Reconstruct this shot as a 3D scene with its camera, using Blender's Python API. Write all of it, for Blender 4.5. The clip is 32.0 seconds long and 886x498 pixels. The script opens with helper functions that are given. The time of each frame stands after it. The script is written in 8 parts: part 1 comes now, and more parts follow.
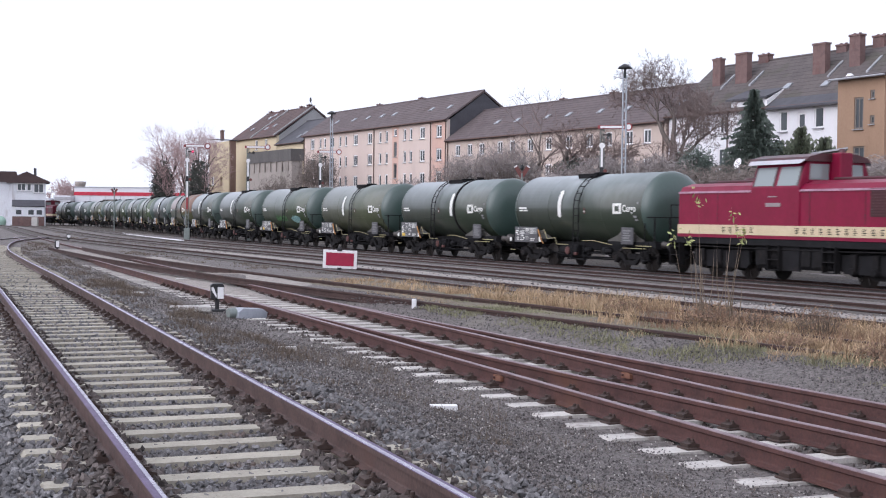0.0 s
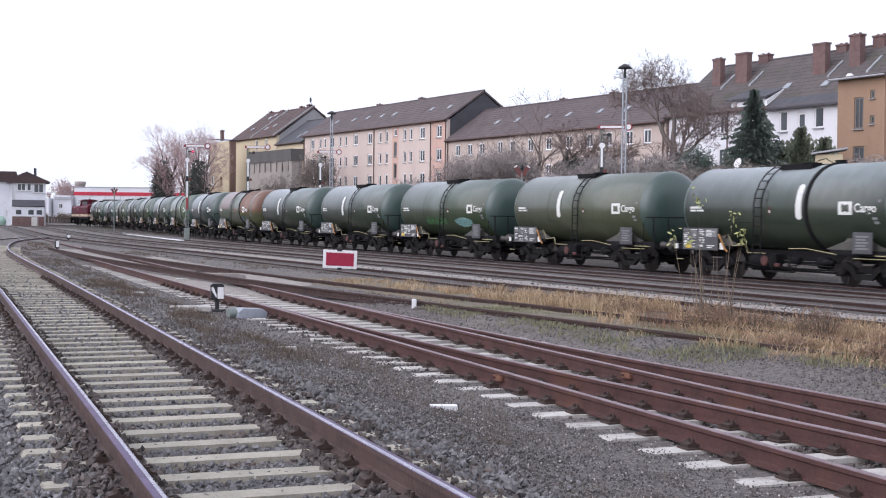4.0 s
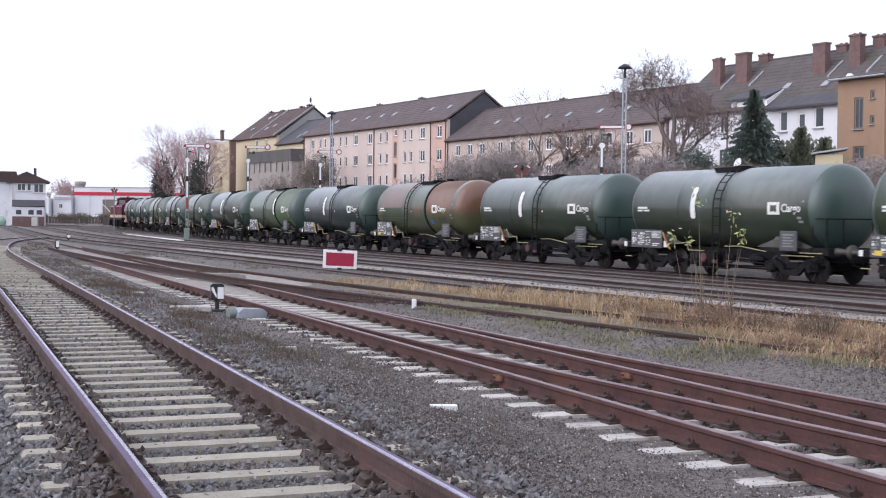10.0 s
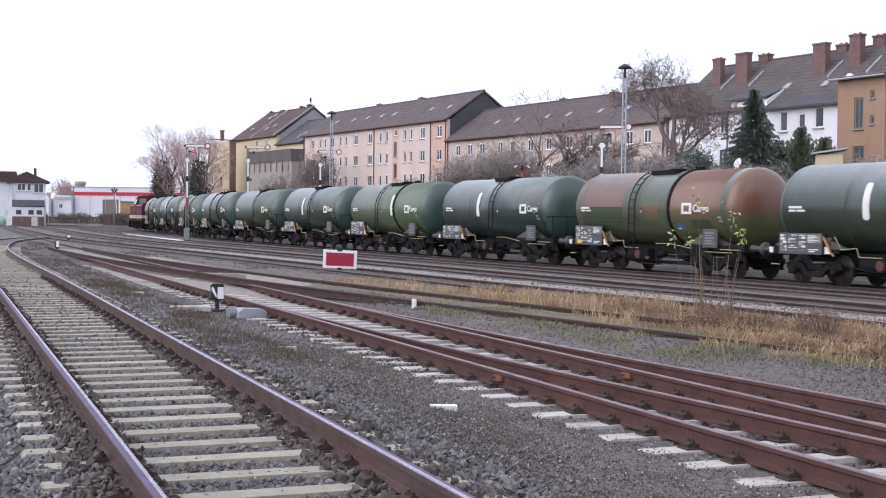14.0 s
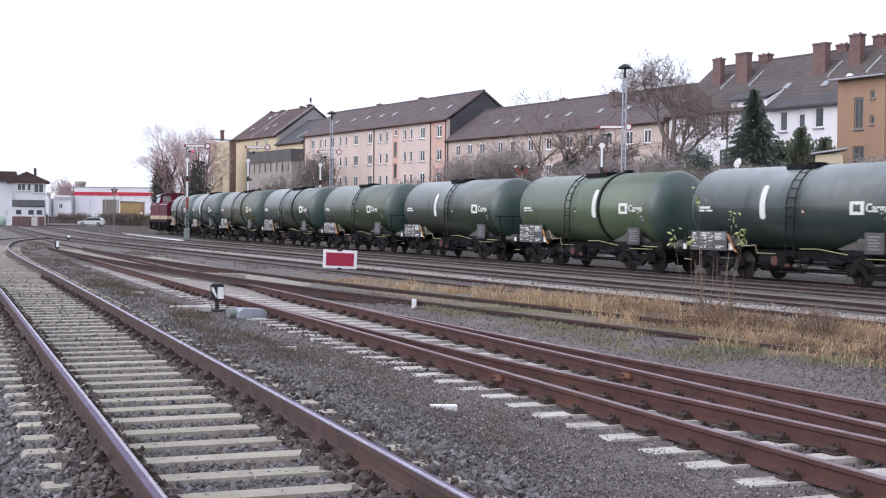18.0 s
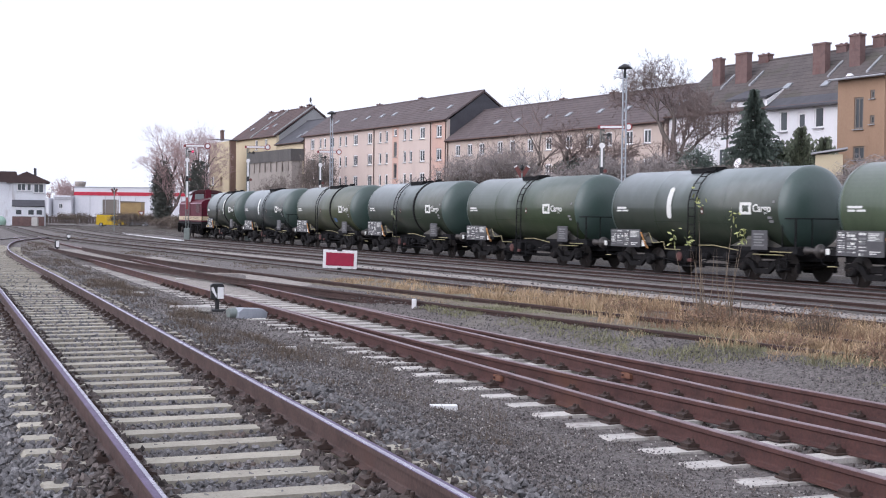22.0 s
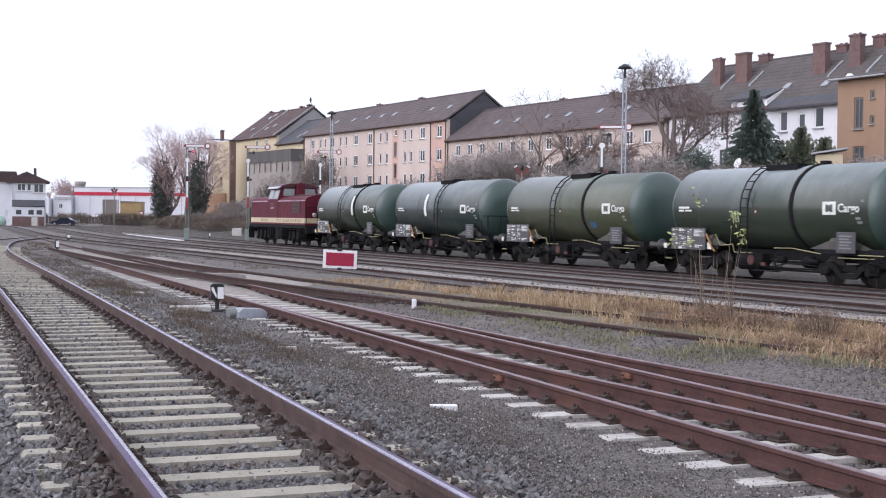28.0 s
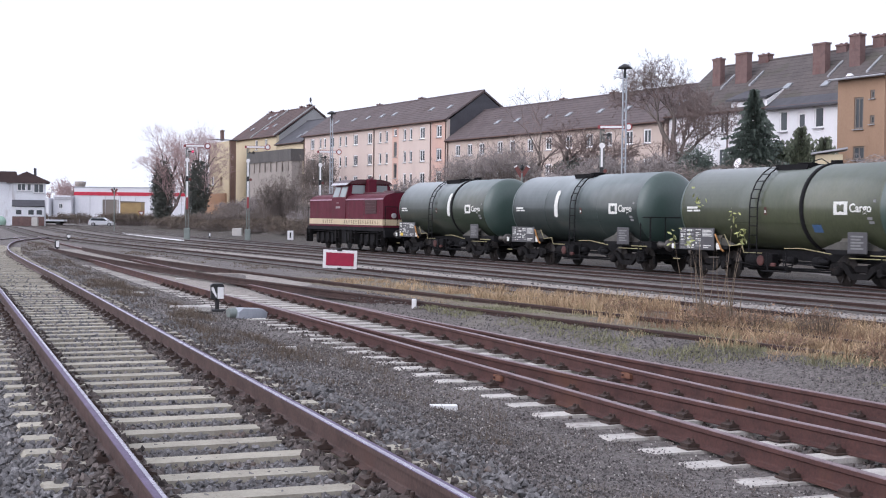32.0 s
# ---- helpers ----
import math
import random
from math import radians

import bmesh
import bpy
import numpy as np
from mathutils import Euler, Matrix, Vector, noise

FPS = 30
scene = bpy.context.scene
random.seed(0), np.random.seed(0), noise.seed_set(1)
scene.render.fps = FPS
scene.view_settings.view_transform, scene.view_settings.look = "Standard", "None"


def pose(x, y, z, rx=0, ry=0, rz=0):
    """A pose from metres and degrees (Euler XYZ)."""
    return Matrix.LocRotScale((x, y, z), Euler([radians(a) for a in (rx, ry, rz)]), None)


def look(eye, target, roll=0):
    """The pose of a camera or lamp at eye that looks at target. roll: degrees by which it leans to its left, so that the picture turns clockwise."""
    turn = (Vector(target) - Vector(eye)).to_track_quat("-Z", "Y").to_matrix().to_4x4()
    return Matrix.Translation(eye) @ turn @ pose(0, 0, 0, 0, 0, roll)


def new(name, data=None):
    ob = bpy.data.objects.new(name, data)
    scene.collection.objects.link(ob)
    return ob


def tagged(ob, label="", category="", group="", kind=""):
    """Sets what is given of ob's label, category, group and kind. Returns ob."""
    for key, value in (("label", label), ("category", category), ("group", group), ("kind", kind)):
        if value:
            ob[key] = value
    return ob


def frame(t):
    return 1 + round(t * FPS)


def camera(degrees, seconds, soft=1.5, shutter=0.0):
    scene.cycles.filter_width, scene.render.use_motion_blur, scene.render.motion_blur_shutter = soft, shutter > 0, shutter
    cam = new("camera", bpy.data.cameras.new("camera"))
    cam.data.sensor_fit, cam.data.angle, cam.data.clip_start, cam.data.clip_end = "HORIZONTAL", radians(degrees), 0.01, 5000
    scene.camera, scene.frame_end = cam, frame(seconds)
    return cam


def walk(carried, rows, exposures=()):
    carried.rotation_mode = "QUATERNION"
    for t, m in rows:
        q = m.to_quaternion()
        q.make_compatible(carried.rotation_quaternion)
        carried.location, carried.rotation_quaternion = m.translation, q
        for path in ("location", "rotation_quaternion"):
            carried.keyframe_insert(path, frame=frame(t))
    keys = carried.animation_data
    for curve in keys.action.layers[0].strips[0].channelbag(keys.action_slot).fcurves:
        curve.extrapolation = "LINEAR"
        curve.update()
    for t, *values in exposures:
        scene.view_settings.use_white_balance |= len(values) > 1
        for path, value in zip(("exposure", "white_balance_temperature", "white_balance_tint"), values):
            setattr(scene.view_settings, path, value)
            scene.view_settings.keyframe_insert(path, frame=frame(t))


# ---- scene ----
# ---------------------------------------------------------------- camera
cam = camera(37.476, 32.0, soft=1.1, shutter=0.5)
EYE = Matrix.Translation((0, 0, 1.4486)) @ pose(0, 0, 0, 90 - 1.393, 0, 0) @ pose(0, 0, 0, 0, 0, 0.6315)
walk(cam, [(0, EYE), (32, EYE)], exposures=[(0, 0.33, 5800, 13.5), (32, 0.33, 5800, 13.5)])

# ---------------------------------------------------------------- light: bright overcast winter sky
world = bpy.data.worlds.new("sky")
scene.world = world
world.use_nodes = True
wn = world.node_tree.nodes
wl = world.node_tree.links
sky = wn.new("ShaderNodeTexSky")
sky.sky_type = "NISHITA"
sky.sun_disc = False
sky.sun_elevation, sky.sun_rotation = radians(30), radians(-124)
sky.dust_density, sky.air_density = 3.0, 1.0
cloud = wn.new("ShaderNodeMix")
cloud.data_type = "RGBA"
cloud.inputs["Factor"].default_value = 0.88
skyscale = wn.new("ShaderNodeVectorMath")
skyscale.operation = "SCALE"
skyscale.inputs["Scale"].default_value = 0.12
wl.new(sky.outputs["Color"], skyscale.inputs[0])
wl.new(skyscale.outputs["Vector"], cloud.inputs["A"])
cloud.inputs["B"].default_value = (0.98, 0.97, 1.0, 1)
bg = wn["Background"]
bg.inputs["Strength"].default_value = 0.95
wl.new(cloud.outputs["Result"], bg.inputs["Color"])
sun = new("sun", bpy.data.lights.new("sun", "SUN"))
sun.data.energy, sun.data.angle, sun.data.color = 1.65, radians(70), (1.0, 0.93, 0.9)
sun.matrix_world = look((-70, -48, 50), (0, 0, 0))


# ---------------------------------------------------------------- materials
def mat(name, a, b=None, rough=0.8, metal=0.0, scale=6.0, fine=60.0, bump=0.2, depth=0.01, spots=None, spot_scale=1.5,
        spot_amount=0.5, per_object=0.0, per_island=0.0, streak=1.0, coat=0.0, coat_rough=0.05, coat_ior=1.5, rough_var=0.12, space="Object", spec=0.5):
    """Two colours mixed by coarse and fine noise, an optional third colour in patches, and fine relief."""
    m = bpy.data.materials.new(name)
    m.use_nodes = True
    N, L = m.node_tree.nodes, m.node_tree.links
    sh = N["Principled BSDF"]
    b = b or tuple(c * 0.7 for c in a)
    if space == "World":
        co = N.new("ShaderNodeNewGeometry").outputs["Position"]
    else:
        co = N.new("ShaderNodeTexCoord").outputs["Object"]
    if streak != 1.0:
        mp = N.new("ShaderNodeMapping")
        mp.inputs["Scale"].default_value = (1, 1, 1 / streak)
        L.new(co, mp.inputs["Vector"])
        co = mp.outputs["Vector"]

    def tex(s, detail=6.0):
        n = N.new("ShaderNodeTexNoise")
        n.inputs["Scale"].default_value, n.inputs["Detail"].default_value = s, detail
        n.inputs["Roughness"].default_value = 0.62
        L.new(co, n.inputs["Vector"])
        return n.outputs["Fac"]

    def spread(src, lo, hi):
        r = N.new("ShaderNodeMapRange")
        r.inputs["From Min"].default_value, r.inputs["From Max"].default_value = lo, hi
        L.new(src, r.inputs["Value"])
        return r.outputs["Result"]

    def mix(f, x, y):
        k = N.new("ShaderNodeMix")
        k.data_type = "RGBA"
        L.new(f, k.inputs["Factor"])
        for s, v in (("A", x), ("B", y)):
            if isinstance(v, tuple):
                k.inputs[s].default_value = (*v, 1)
            else:
                L.new(v, k.inputs[s])
        return k.outputs["Result"]

    coarse, grain = tex(scale), tex(fine, 3.0)
    add = N.new("ShaderNodeMath")
    add.operation = "MULTIPLY_ADD"
    L.new(grain, add.inputs[0])
    add.inputs[1].default_value = 0.5
    half = N.new("ShaderNodeMath")
    half.operation = "MULTIPLY"
    L.new(coarse, half.inputs[0])
    half.inputs[1].default_value = 0.5
    L.new(half.outputs[0], add.inputs[2])
    col = mix(spread(add.outputs[0], 0.38, 0.62), a, b)
    if spots:
        lo = 0.72 - 0.3 * spot_amount
        col = mix(spread(tex(spot_scale, 8.0), lo, lo + 0.12), col, spots)
    for amount, src in ((per_object, "obj"), (per_island, "isl")):
        if amount:
            rnd = N.new("ShaderNodeObjectInfo").outputs["Random"] if src == "obj" else N.new("ShaderNodeNewGeometry").outputs["Random Per Island"]
            v = N.new("ShaderNodeMapRange")
            v.inputs["To Min"].default_value, v.inputs["To Max"].default_value = 1 - amount, 1 + amount
            L.new(rnd, v.inputs["Value"])
            sc = N.new("ShaderNodeVectorMath")
            sc.operation = "SCALE"
            L.new(col, sc.inputs[0])
            L.new(v.outputs["Result"], sc.inputs["Scale"])
            col = sc.outputs["Vector"]
    L.new(col, sh.inputs["Base Color"])
    rv = N.new("ShaderNodeMapRange")
    rv.inputs["To Min"].default_value, rv.inputs["To Max"].default_value = max(0.03, rough - rough_var), min(1, rough + rough_var)
    L.new(coarse, rv.inputs["Value"])
    L.new(rv.outputs["Result"], sh.inputs["Roughness"])
    sh.inputs["Metallic"].default_value, sh.inputs["Specular IOR Level"].default_value = metal, spec
    sh.inputs["Coat Weight"].default_value, sh.inputs["Coat Roughness"].default_value, sh.inputs["Coat IOR"].default_value = coat, coat_rough, coat_ior
    if bump:
        bp = N.new("ShaderNodeBump")
        bp.inputs["Strength"].default_value, bp.inputs["Distance"].default_value = bump, depth
        L.new(add.outputs[0], bp.inputs["Height"])
        L.new(bp.outputs["Normal"], sh.inputs["Normal"])
    return m


def glass(name, tint=(0.05, 0.06, 0.07), rough=0.05):
    """A window seen from outside: an opaque glossy pane, the dim room put into its tint."""
    m = bpy.data.materials.new(name)
    m.use_nodes = True
    sh = m.node_tree.nodes["Principled BSDF"]
    sh.inputs["Base Color"].default_value = (*tint, 1)
    sh.inputs["Roughness"].default_value = rough
    sh.inputs["Specular IOR Level"].default_value = 0.6
    return m


M_BALLAST = mat("ballast_bed", (0.235, 0.208, 0.194), (0.062, 0.054, 0.051), 0.95, scale=14, fine=46, bump=1.0, depth=0.05, spots=(0.19, 0.17, 0.14), spot_scale=0.35, space="World")
M_STONE = mat("ballast_stone", (0.205, 0.197, 0.197), (0.105, 0.099, 0.1), 0.9, scale=12, fine=90, bump=0.5, per_island=0.36, spots=(0.13, 0.095, 0.075), spot_scale=3, space="World")
M_STONE_RUSTY = mat("rusty_ballast_stone", (0.125, 0.105, 0.097), (0.06, 0.047, 0.042), 0.9, scale=12, fine=90, bump=0.5, per_island=0.45, space="World")
M_RAIL = mat("rusty_rail_steel", (0.106, 0.05, 0.043), (0.056, 0.03, 0.028), 0.7, scale=3, fine=40, bump=0.35, depth=0.004, spots=(0.11, 0.052, 0.036), spot_scale=0.8, spec=0.3, space="World")
M_RAIL_YARD = mat("dark_yard_rail_steel", (0.07, 0.04, 0.034), (0.038, 0.024, 0.022), 0.75, scale=3, fine=40, bump=0.3, depth=0.004, spots=(0.06, 0.04, 0.034), spot_scale=0.8, spec=0.3, space="World")
M_RAIL_NEAR = mat("dark_brown_rail_steel", (0.11, 0.07, 0.061), (0.058, 0.038, 0.035), 0.65, scale=3, fine=40, bump=0.35, depth=0.004, spots=(0.085, 0.045, 0.036), spot_scale=0.8, spot_amount=0.4, spec=0.3, space="World")
M_RAIL_PURPLE = mat("purple_brown_rail_head", (0.145, 0.1, 0.185), (0.08, 0.056, 0.105), 0.55, metal=0.35, scale=4, fine=50, bump=0.1, space="World")
M_RAIL_HEAD = mat("polished_rail_head", (0.5, 0.47, 0.54), (0.32, 0.29, 0.36), 0.28, metal=0.9, scale=4, fine=50, bump=0.05, space="World")
M_RAIL_GREY = mat("grey_yard_rail_head", (0.15, 0.125, 0.125), (0.085, 0.07, 0.07), 0.5, metal=0.3, scale=4, fine=50, bump=0.1, space="World")
M_RAIL_DULL = mat("dull_rail_head", (0.26, 0.185, 0.195), (0.15, 0.105, 0.112), 0.5, metal=0.3, scale=4, fine=50, bump=0.1, space="World")
M_SLEEPER = mat("weathered_concrete", (0.41, 0.375, 0.305), (0.285, 0.26, 0.212), 0.9, scale=5, fine=50, bump=0.4, depth=0.004, per_object=0.14, spots=(0.24, 0.19, 0.15), spot_scale=2.0, spot_amount=0.4, space="World")
M_SLEEPER_PALE = mat("pale_concrete", (0.56, 0.53, 0.49), (0.38, 0.35, 0.325), 0.9, scale=5, fine=50, bump=0.4, depth=0.004, per_object=0.12, spots=(0.2, 0.165, 0.145), spot_scale=2.6, spot_amount=0.55, space="World")
M_SLEEPER_WOOD = mat("old_timber_sleeper", (0.14, 0.11, 0.09), (0.08, 0.062, 0.05), 0.9, scale=4, fine=40, bump=0.6, per_object=0.2, space="World")
M_PALE_GRAVEL = mat("pale_gravel", (0.36, 0.325, 0.29), (0.22, 0.195, 0.175), 0.95, scale=5, fine=26, bump=0.8, depth=0.04, spots=(0.17, 0.145, 0.125), spot_scale=0.9, spot_amount=0.4, space="World")
M_GRAVEL_MID = mat("brown_grey_gravel", (0.205, 0.178, 0.158), (0.105, 0.09, 0.08), 0.95, scale=5, fine=26, bump=0.8, depth=0.04, spots=(0.15, 0.128, 0.11), spot_scale=0.7, spot_amount=0.5, space="World")
M_STRAW = mat("straw_litter", (0.205, 0.172, 0.122), (0.1, 0.085, 0.063), 0.95, scale=2.2, fine=24, bump=0.8, depth=0.04, spots=(0.15, 0.15, 0.095), spot_scale=0.6, spot_amount=0.55, space="World")
M_OILY = mat("oily_brown_ballast", (0.108, 0.092, 0.081), (0.05, 0.042, 0.037), 0.9, scale=8, fine=34, bump=1.0, depth=0.05, space="World")
M_BED_DARK = mat("near_black_ballast", (0.06, 0.05, 0.045), (0.03, 0.026, 0.024), 0.9, scale=8, fine=34, bump=1.0, depth=0.05, space="World")
M_BANK = mat("dead_brown_undergrowth", (0.1, 0.082, 0.066), (0.048, 0.04, 0.034), 0.95, scale=0.9, fine=8, bump=1.0, depth=0.3, spots=(0.07, 0.066, 0.04), spot_scale=0.25, spot_amount=0.4, space="World")
M_GRIT = mat("fine_brown_grit", (0.195, 0.175, 0.168), (0.08, 0.071, 0.069), 0.92, scale=14, fine=90, bump=0.4, per_island=0.6, space="World")
M_FASTENING = mat("rusty_fastening", (0.062, 0.038, 0.03), (0.036, 0.024, 0.02), 0.85, scale=14, fine=80, bump=0.3)


# ---------------------------------------------------------------- mesh building
class Shape:
    """Collects vertices and faces for one mesh."""

    def __init__(self):
        self.v, self.f, self.smooth = [], [], []

    def add(self, verts, faces, smooth=False):
        k = len(self.v)
        self.v += [tuple(p) for p in verts]
        self.f += [tuple(i + k for i in q) for q in faces]
        self.smooth += [smooth] * len(faces)
        return self

    def box(self, x0, x1, y0, y1, z0, z1, m=None, c=0.0):
        """A box; c chamfers its upright and level edges."""
        if c <= 0:
            v = [(x, y, z) for z in (z0, z1) for y in (y0, y1) for x in (x0, x1)]
            f = [(0, 2, 3, 1), (4, 5, 7, 6), (0, 1, 5, 4), (2, 6, 7, 3), (0, 4, 6, 2), (1, 3, 7, 5)]
        else:
            def ring(d, z):
                return [(x0 + d + c, y0 + d, z), (x1 - d - c, y0 + d, z), (x1 - d, y0 + d + c, z), (x1 - d, y1 - d - c, z),
                        (x1 - d - c, y1 - d, z), (x0 + d + c, y1 - d, z), (x0 + d, y1 - d - c, z), (x0 + d, y0 + d + c, z)]
            v = ring(c, z0) + ring(0, z0 + c) + ring(0, z1 - c) + ring(c, z1)
            f = [tuple(range(7, -1, -1)), tuple(range(24, 32))]
            f += [(r * 8 + i, r * 8 + (i + 1) % 8, r * 8 + 8 + (i + 1) % 8, r * 8 + 8 + i) for r in range(3) for i in range(8)]
        if m is not None:
            v = [m @ Vector(p) for p in v]
        return self.add(v, f)

    def loft(self, rings, closed=True, caps=True, smooth=False):
        """Skin between rings of equally many points."""
        n, k = len(rings[0]), []
        for r in range(len(rings) - 1):
            for i in range(n if closed else n - 1):
                j = (i + 1) % n
                k.append((r * n + i, r * n + j, r * n + n + j, r * n + n + i))
        self.add([p for r in rings for p in r], k, smooth)
        if caps and closed:
            self.add(rings[0], [tuple(range(n - 1, -1, -1))])
            self.add(rings[-1], [tuple(range(n))])
        return self

    def tube(self, points, r, sides=6, r2=None, smooth=True, caps=True):
        """A round bar along points; r2: the radius at its end."""
        pts = [Vector(p) for p in points]
        rings, last = [], None
        for i, p in enumerate(pts):
            d = (pts[min(i + 1, len(pts) - 1)] - pts[max(i - 1, 0)]).normalized()
            side = d.cross(Vector((0, 0, 1)))
            if side.length < 0.05:
                side = d.cross(Vector((0, 1, 0)))
            side.normalize()
            if last is not None and side.dot(last) < 0:
                side = -side
            last = side
            up = side.cross(d)
            q = r if r2 is None else r + (r2 - r) * i / (len(pts) - 1)
            rings.append([p + (side * math.cos(a) + up * math.sin(a)) * q for a in [2 * math.pi * k / sides for k in range(sides)]])
        return self.loft(rings, True, caps, smooth)

    def turn(self, profile, axis="X", sides=24, m=None, smooth=True):
        """A solid of revolution from (along, radius) pairs."""
        rings = []
        for s, r in profile:
            ring = []
            for k in range(sides):
                a = 2 * math.pi * k / sides
                c, d = r * math.cos(a), r * math.sin(a)
                p = {"X": (s, c, d), "Y": (d, s, c), "Z": (c, d, s)}[axis]
                ring.append(m @ Vector(p) if m is not None else p)
            rings.append(ring)
        return self.loft(rings, True, True, smooth)

    def prism(self, outline, y0, y1, m=None, plane="XZ"):
        """An outline extruded; XZ along y, XY along z, YZ along x."""
        def at(a, b, c):
            p = {"XZ": (a, c, b), "XY": (a, b, c), "YZ": (c, a, b)}[plane]
            return m @ Vector(p) if m is not None else p
        return self.loft([[at(a, b, y0) for a, b in outline], [at(a, b, y1) for a, b in outline]])

    def mesh(self, name, material):
        me = bpy.data.meshes.new(name)
        me.from_pydata(self.v, [], self.f)
        me.polygons.foreach_set("use_smooth", self.smooth)
        me.materials.append(material)
        bm = bmesh.new()
        bm.from_mesh(me)
        bmesh.ops.recalc_face_normals(bm, faces=bm.faces)
        bm.to_mesh(me)
        bm.free()
        return me


def part(name, shape, material, parent=None, label="", m=None):
    """Links a shape (or a ready mesh) as ONE mesh object under a thing or part."""
    ob = new(name, shape if isinstance(shape, bpy.types.Mesh) else shape.mesh(name, material))
    ob.parent = parent
    if m is not None:
        ob.matrix_basis = m
    return tagged(ob, label)


def thing(name, m, label, category, group="", kind=""):
    ob = new(name)
    ob.empty_display_size = 0.3
    ob.matrix_basis = m
    return tagged(ob, label, category, group, kind)


def blob(r, seed, squash=0.75):
    """An uneven stone: a jittered octahedron-like lump of 8 faces."""
    rnd = random.Random(seed)
    v = [(r * a * rnd.uniform(0.65, 1.25), r * b * rnd.uniform(0.65, 1.25), r * c * squash * rnd.uniform(0.7, 1.2))
         for a, b, c in ((1, 0.2, 0), (0, 1, 0.2), (-1, 0, 0.1), (0.1, -1, 0), (0.3, 0.2, 1), (-0.2, 0.1, -1), (0.6, -0.5, 0.7), (-0.6, 0.6, 0.6))]
    f = [(4, 0, 1), (4, 1, 7), (7, 1, 2), (4, 7, 2), (4, 2, 3), (4, 3, 6), (6, 3, 0), (4, 6, 0), (5, 1, 0), (5, 2, 1), (5, 3, 2), (5, 0, 3)]
    return v, f


# ---------------------------------------------------------------- the yard's own axes: u along the tracks, n across them
YAW = radians(26.18)
SU, CU = math.sin(YAW), math.cos(YAW)


def fall(n):
    """Rail level: the yard falls gently away from the front track."""
    return -0.0215 * min(max(n - 5, 0), 24.5)


def at(u, n, z=None):
    return Vector((-u * SU + n * CU, u * CU + n * SU, fall(n) if z is None else z))


def yard(x, y):
    return -x * SU + y * CU, x * CU + y * SU


class Line:
    """A smooth track centre line through a few (u, n) stations."""

    def __init__(self, stations, level=None):
        self.s, self.level = stations, level

    def n(self, u):
        s = self.s
        i = 0
        while i < len(s) - 2 and u > s[i + 1][0]:
            i += 1
        def slope(k):
            a, b = s[max(k - 1, 0)], s[min(k + 1, len(s) - 1)]
            return (b[1] - a[1]) / (b[0] - a[0])
        (u0, n0), (u1, n1) = s[i], s[i + 1]
        h = u1 - u0
        t = (u - u0) / h
        if t < 0:
            return n0 + slope(i) * (u - u0)
        if t > 1:
            return n1 + slope(i + 1) * (u - u1)
        return ((2 * t ** 3 - 3 * t * t + 1) * n0 + (t ** 3 - 2 * t * t + t) * h * slope(i)
                + (3 * t * t - 2 * t ** 3) * n1 + (t ** 3 - t * t) * h * slope(i + 1))

    def angle(self, u):
        return math.atan((self.n(u + 0.25) - self.n(u - 0.25)) / 0.5)

    def place(self, u, across=0.0, dz=0.0):
        """Origin on the centre line; local +y runs along rising u, +x across rising n."""
        a = self.angle(u)
        uu, nn = u - across * math.sin(a), self.n(u) + across * math.cos(a)
        return Matrix.Translation(at(uu, nn, fall(self.n(u)) + dz + (self.level(u) if self.level else 0.0))) @ Matrix.Rotation(YAW - a, 4, "Z")


YARD_LINE = Line([(-160, 29.25), (-40, 29.25), (40, 29.25), (85, 29.33), (100, 29.9), (116, 31.45), (134, 33.3), (164, 36.6), (185, 38.6), (201, 39.5), (216, 39.2), (240, 37.2)])
TRAIN_LINE = Line([(-160, 29.25), (-40, 29.25), (40, 29.25), (60, 29.33), (75, 29.6), (85, 29.84), (100, 30.58), (116, 32.18), (134, 34.1), (164, 37.45), (185, 39.2), (201, 39.7), (216, 39.2), (240, 37.2)])


def beside(d):
    return Line([(u, n - d) for u, n in YARD_LINE.s])


NEAR_LINE = Line([(-10, 0.9), (6.5, 2.4), (15, 3.16), (29, 4.4), (41, 5.4), (54.5, 6.7), (66, 8.3), (76, 10.1), (83, 11.8), (95, 15.4), (115, 22)])
SINK = [(-12, -0.22), (5.7, -0.195), (22.5, -0.165), (44, -0.13), (63, -0.08), (76, -0.03), (95, 0.0)]


def ease(t):
    t = min(max(t, 0), 1)
    return t * t * (3 - 2 * t)


def sink(u):
    """The siding lies lower than the front track, which stands on a deep bed."""
    if u <= SINK[0][0] or u >= SINK[-1][0]:
        return SINK[0][1] if u <= SINK[0][0] else SINK[-1][1]
    for (a, p), (b, q) in zip(SINK, SINK[1:]):
        if u <= b:
            return p + (q - p) * (u - a) / (b - a)


A_LINE = Line([(-12, 5.7), (6, 7.16), (14, 7.82), (23, 8.54), (44, 10.03), (63, 11.3), (76.4, 12.2), (95, 14.2), (125, 19)], sink)
B_LINE = Line([(-12, 8.3), (6, 8.3), (14, 8.29), (18, 8.42), (23, 8.62), (28, 8.95)], lambda u: -0.169)
C_LINE = Line([(-10, 13.9), (10, 12.3), (18, 11.6), (26, 10.9), (34, 10.45), (44, 10.25), (54, 10.55), (62, 11.0)])
TRACKS = [("near", NEAR_LINE), ("a", A_LINE), ("b", B_LINE), ("c", C_LINE), ("d", beside(13.65)), ("e", beside(9.15)), ("f", beside(4.55)), ("train", TRAIN_LINE)]


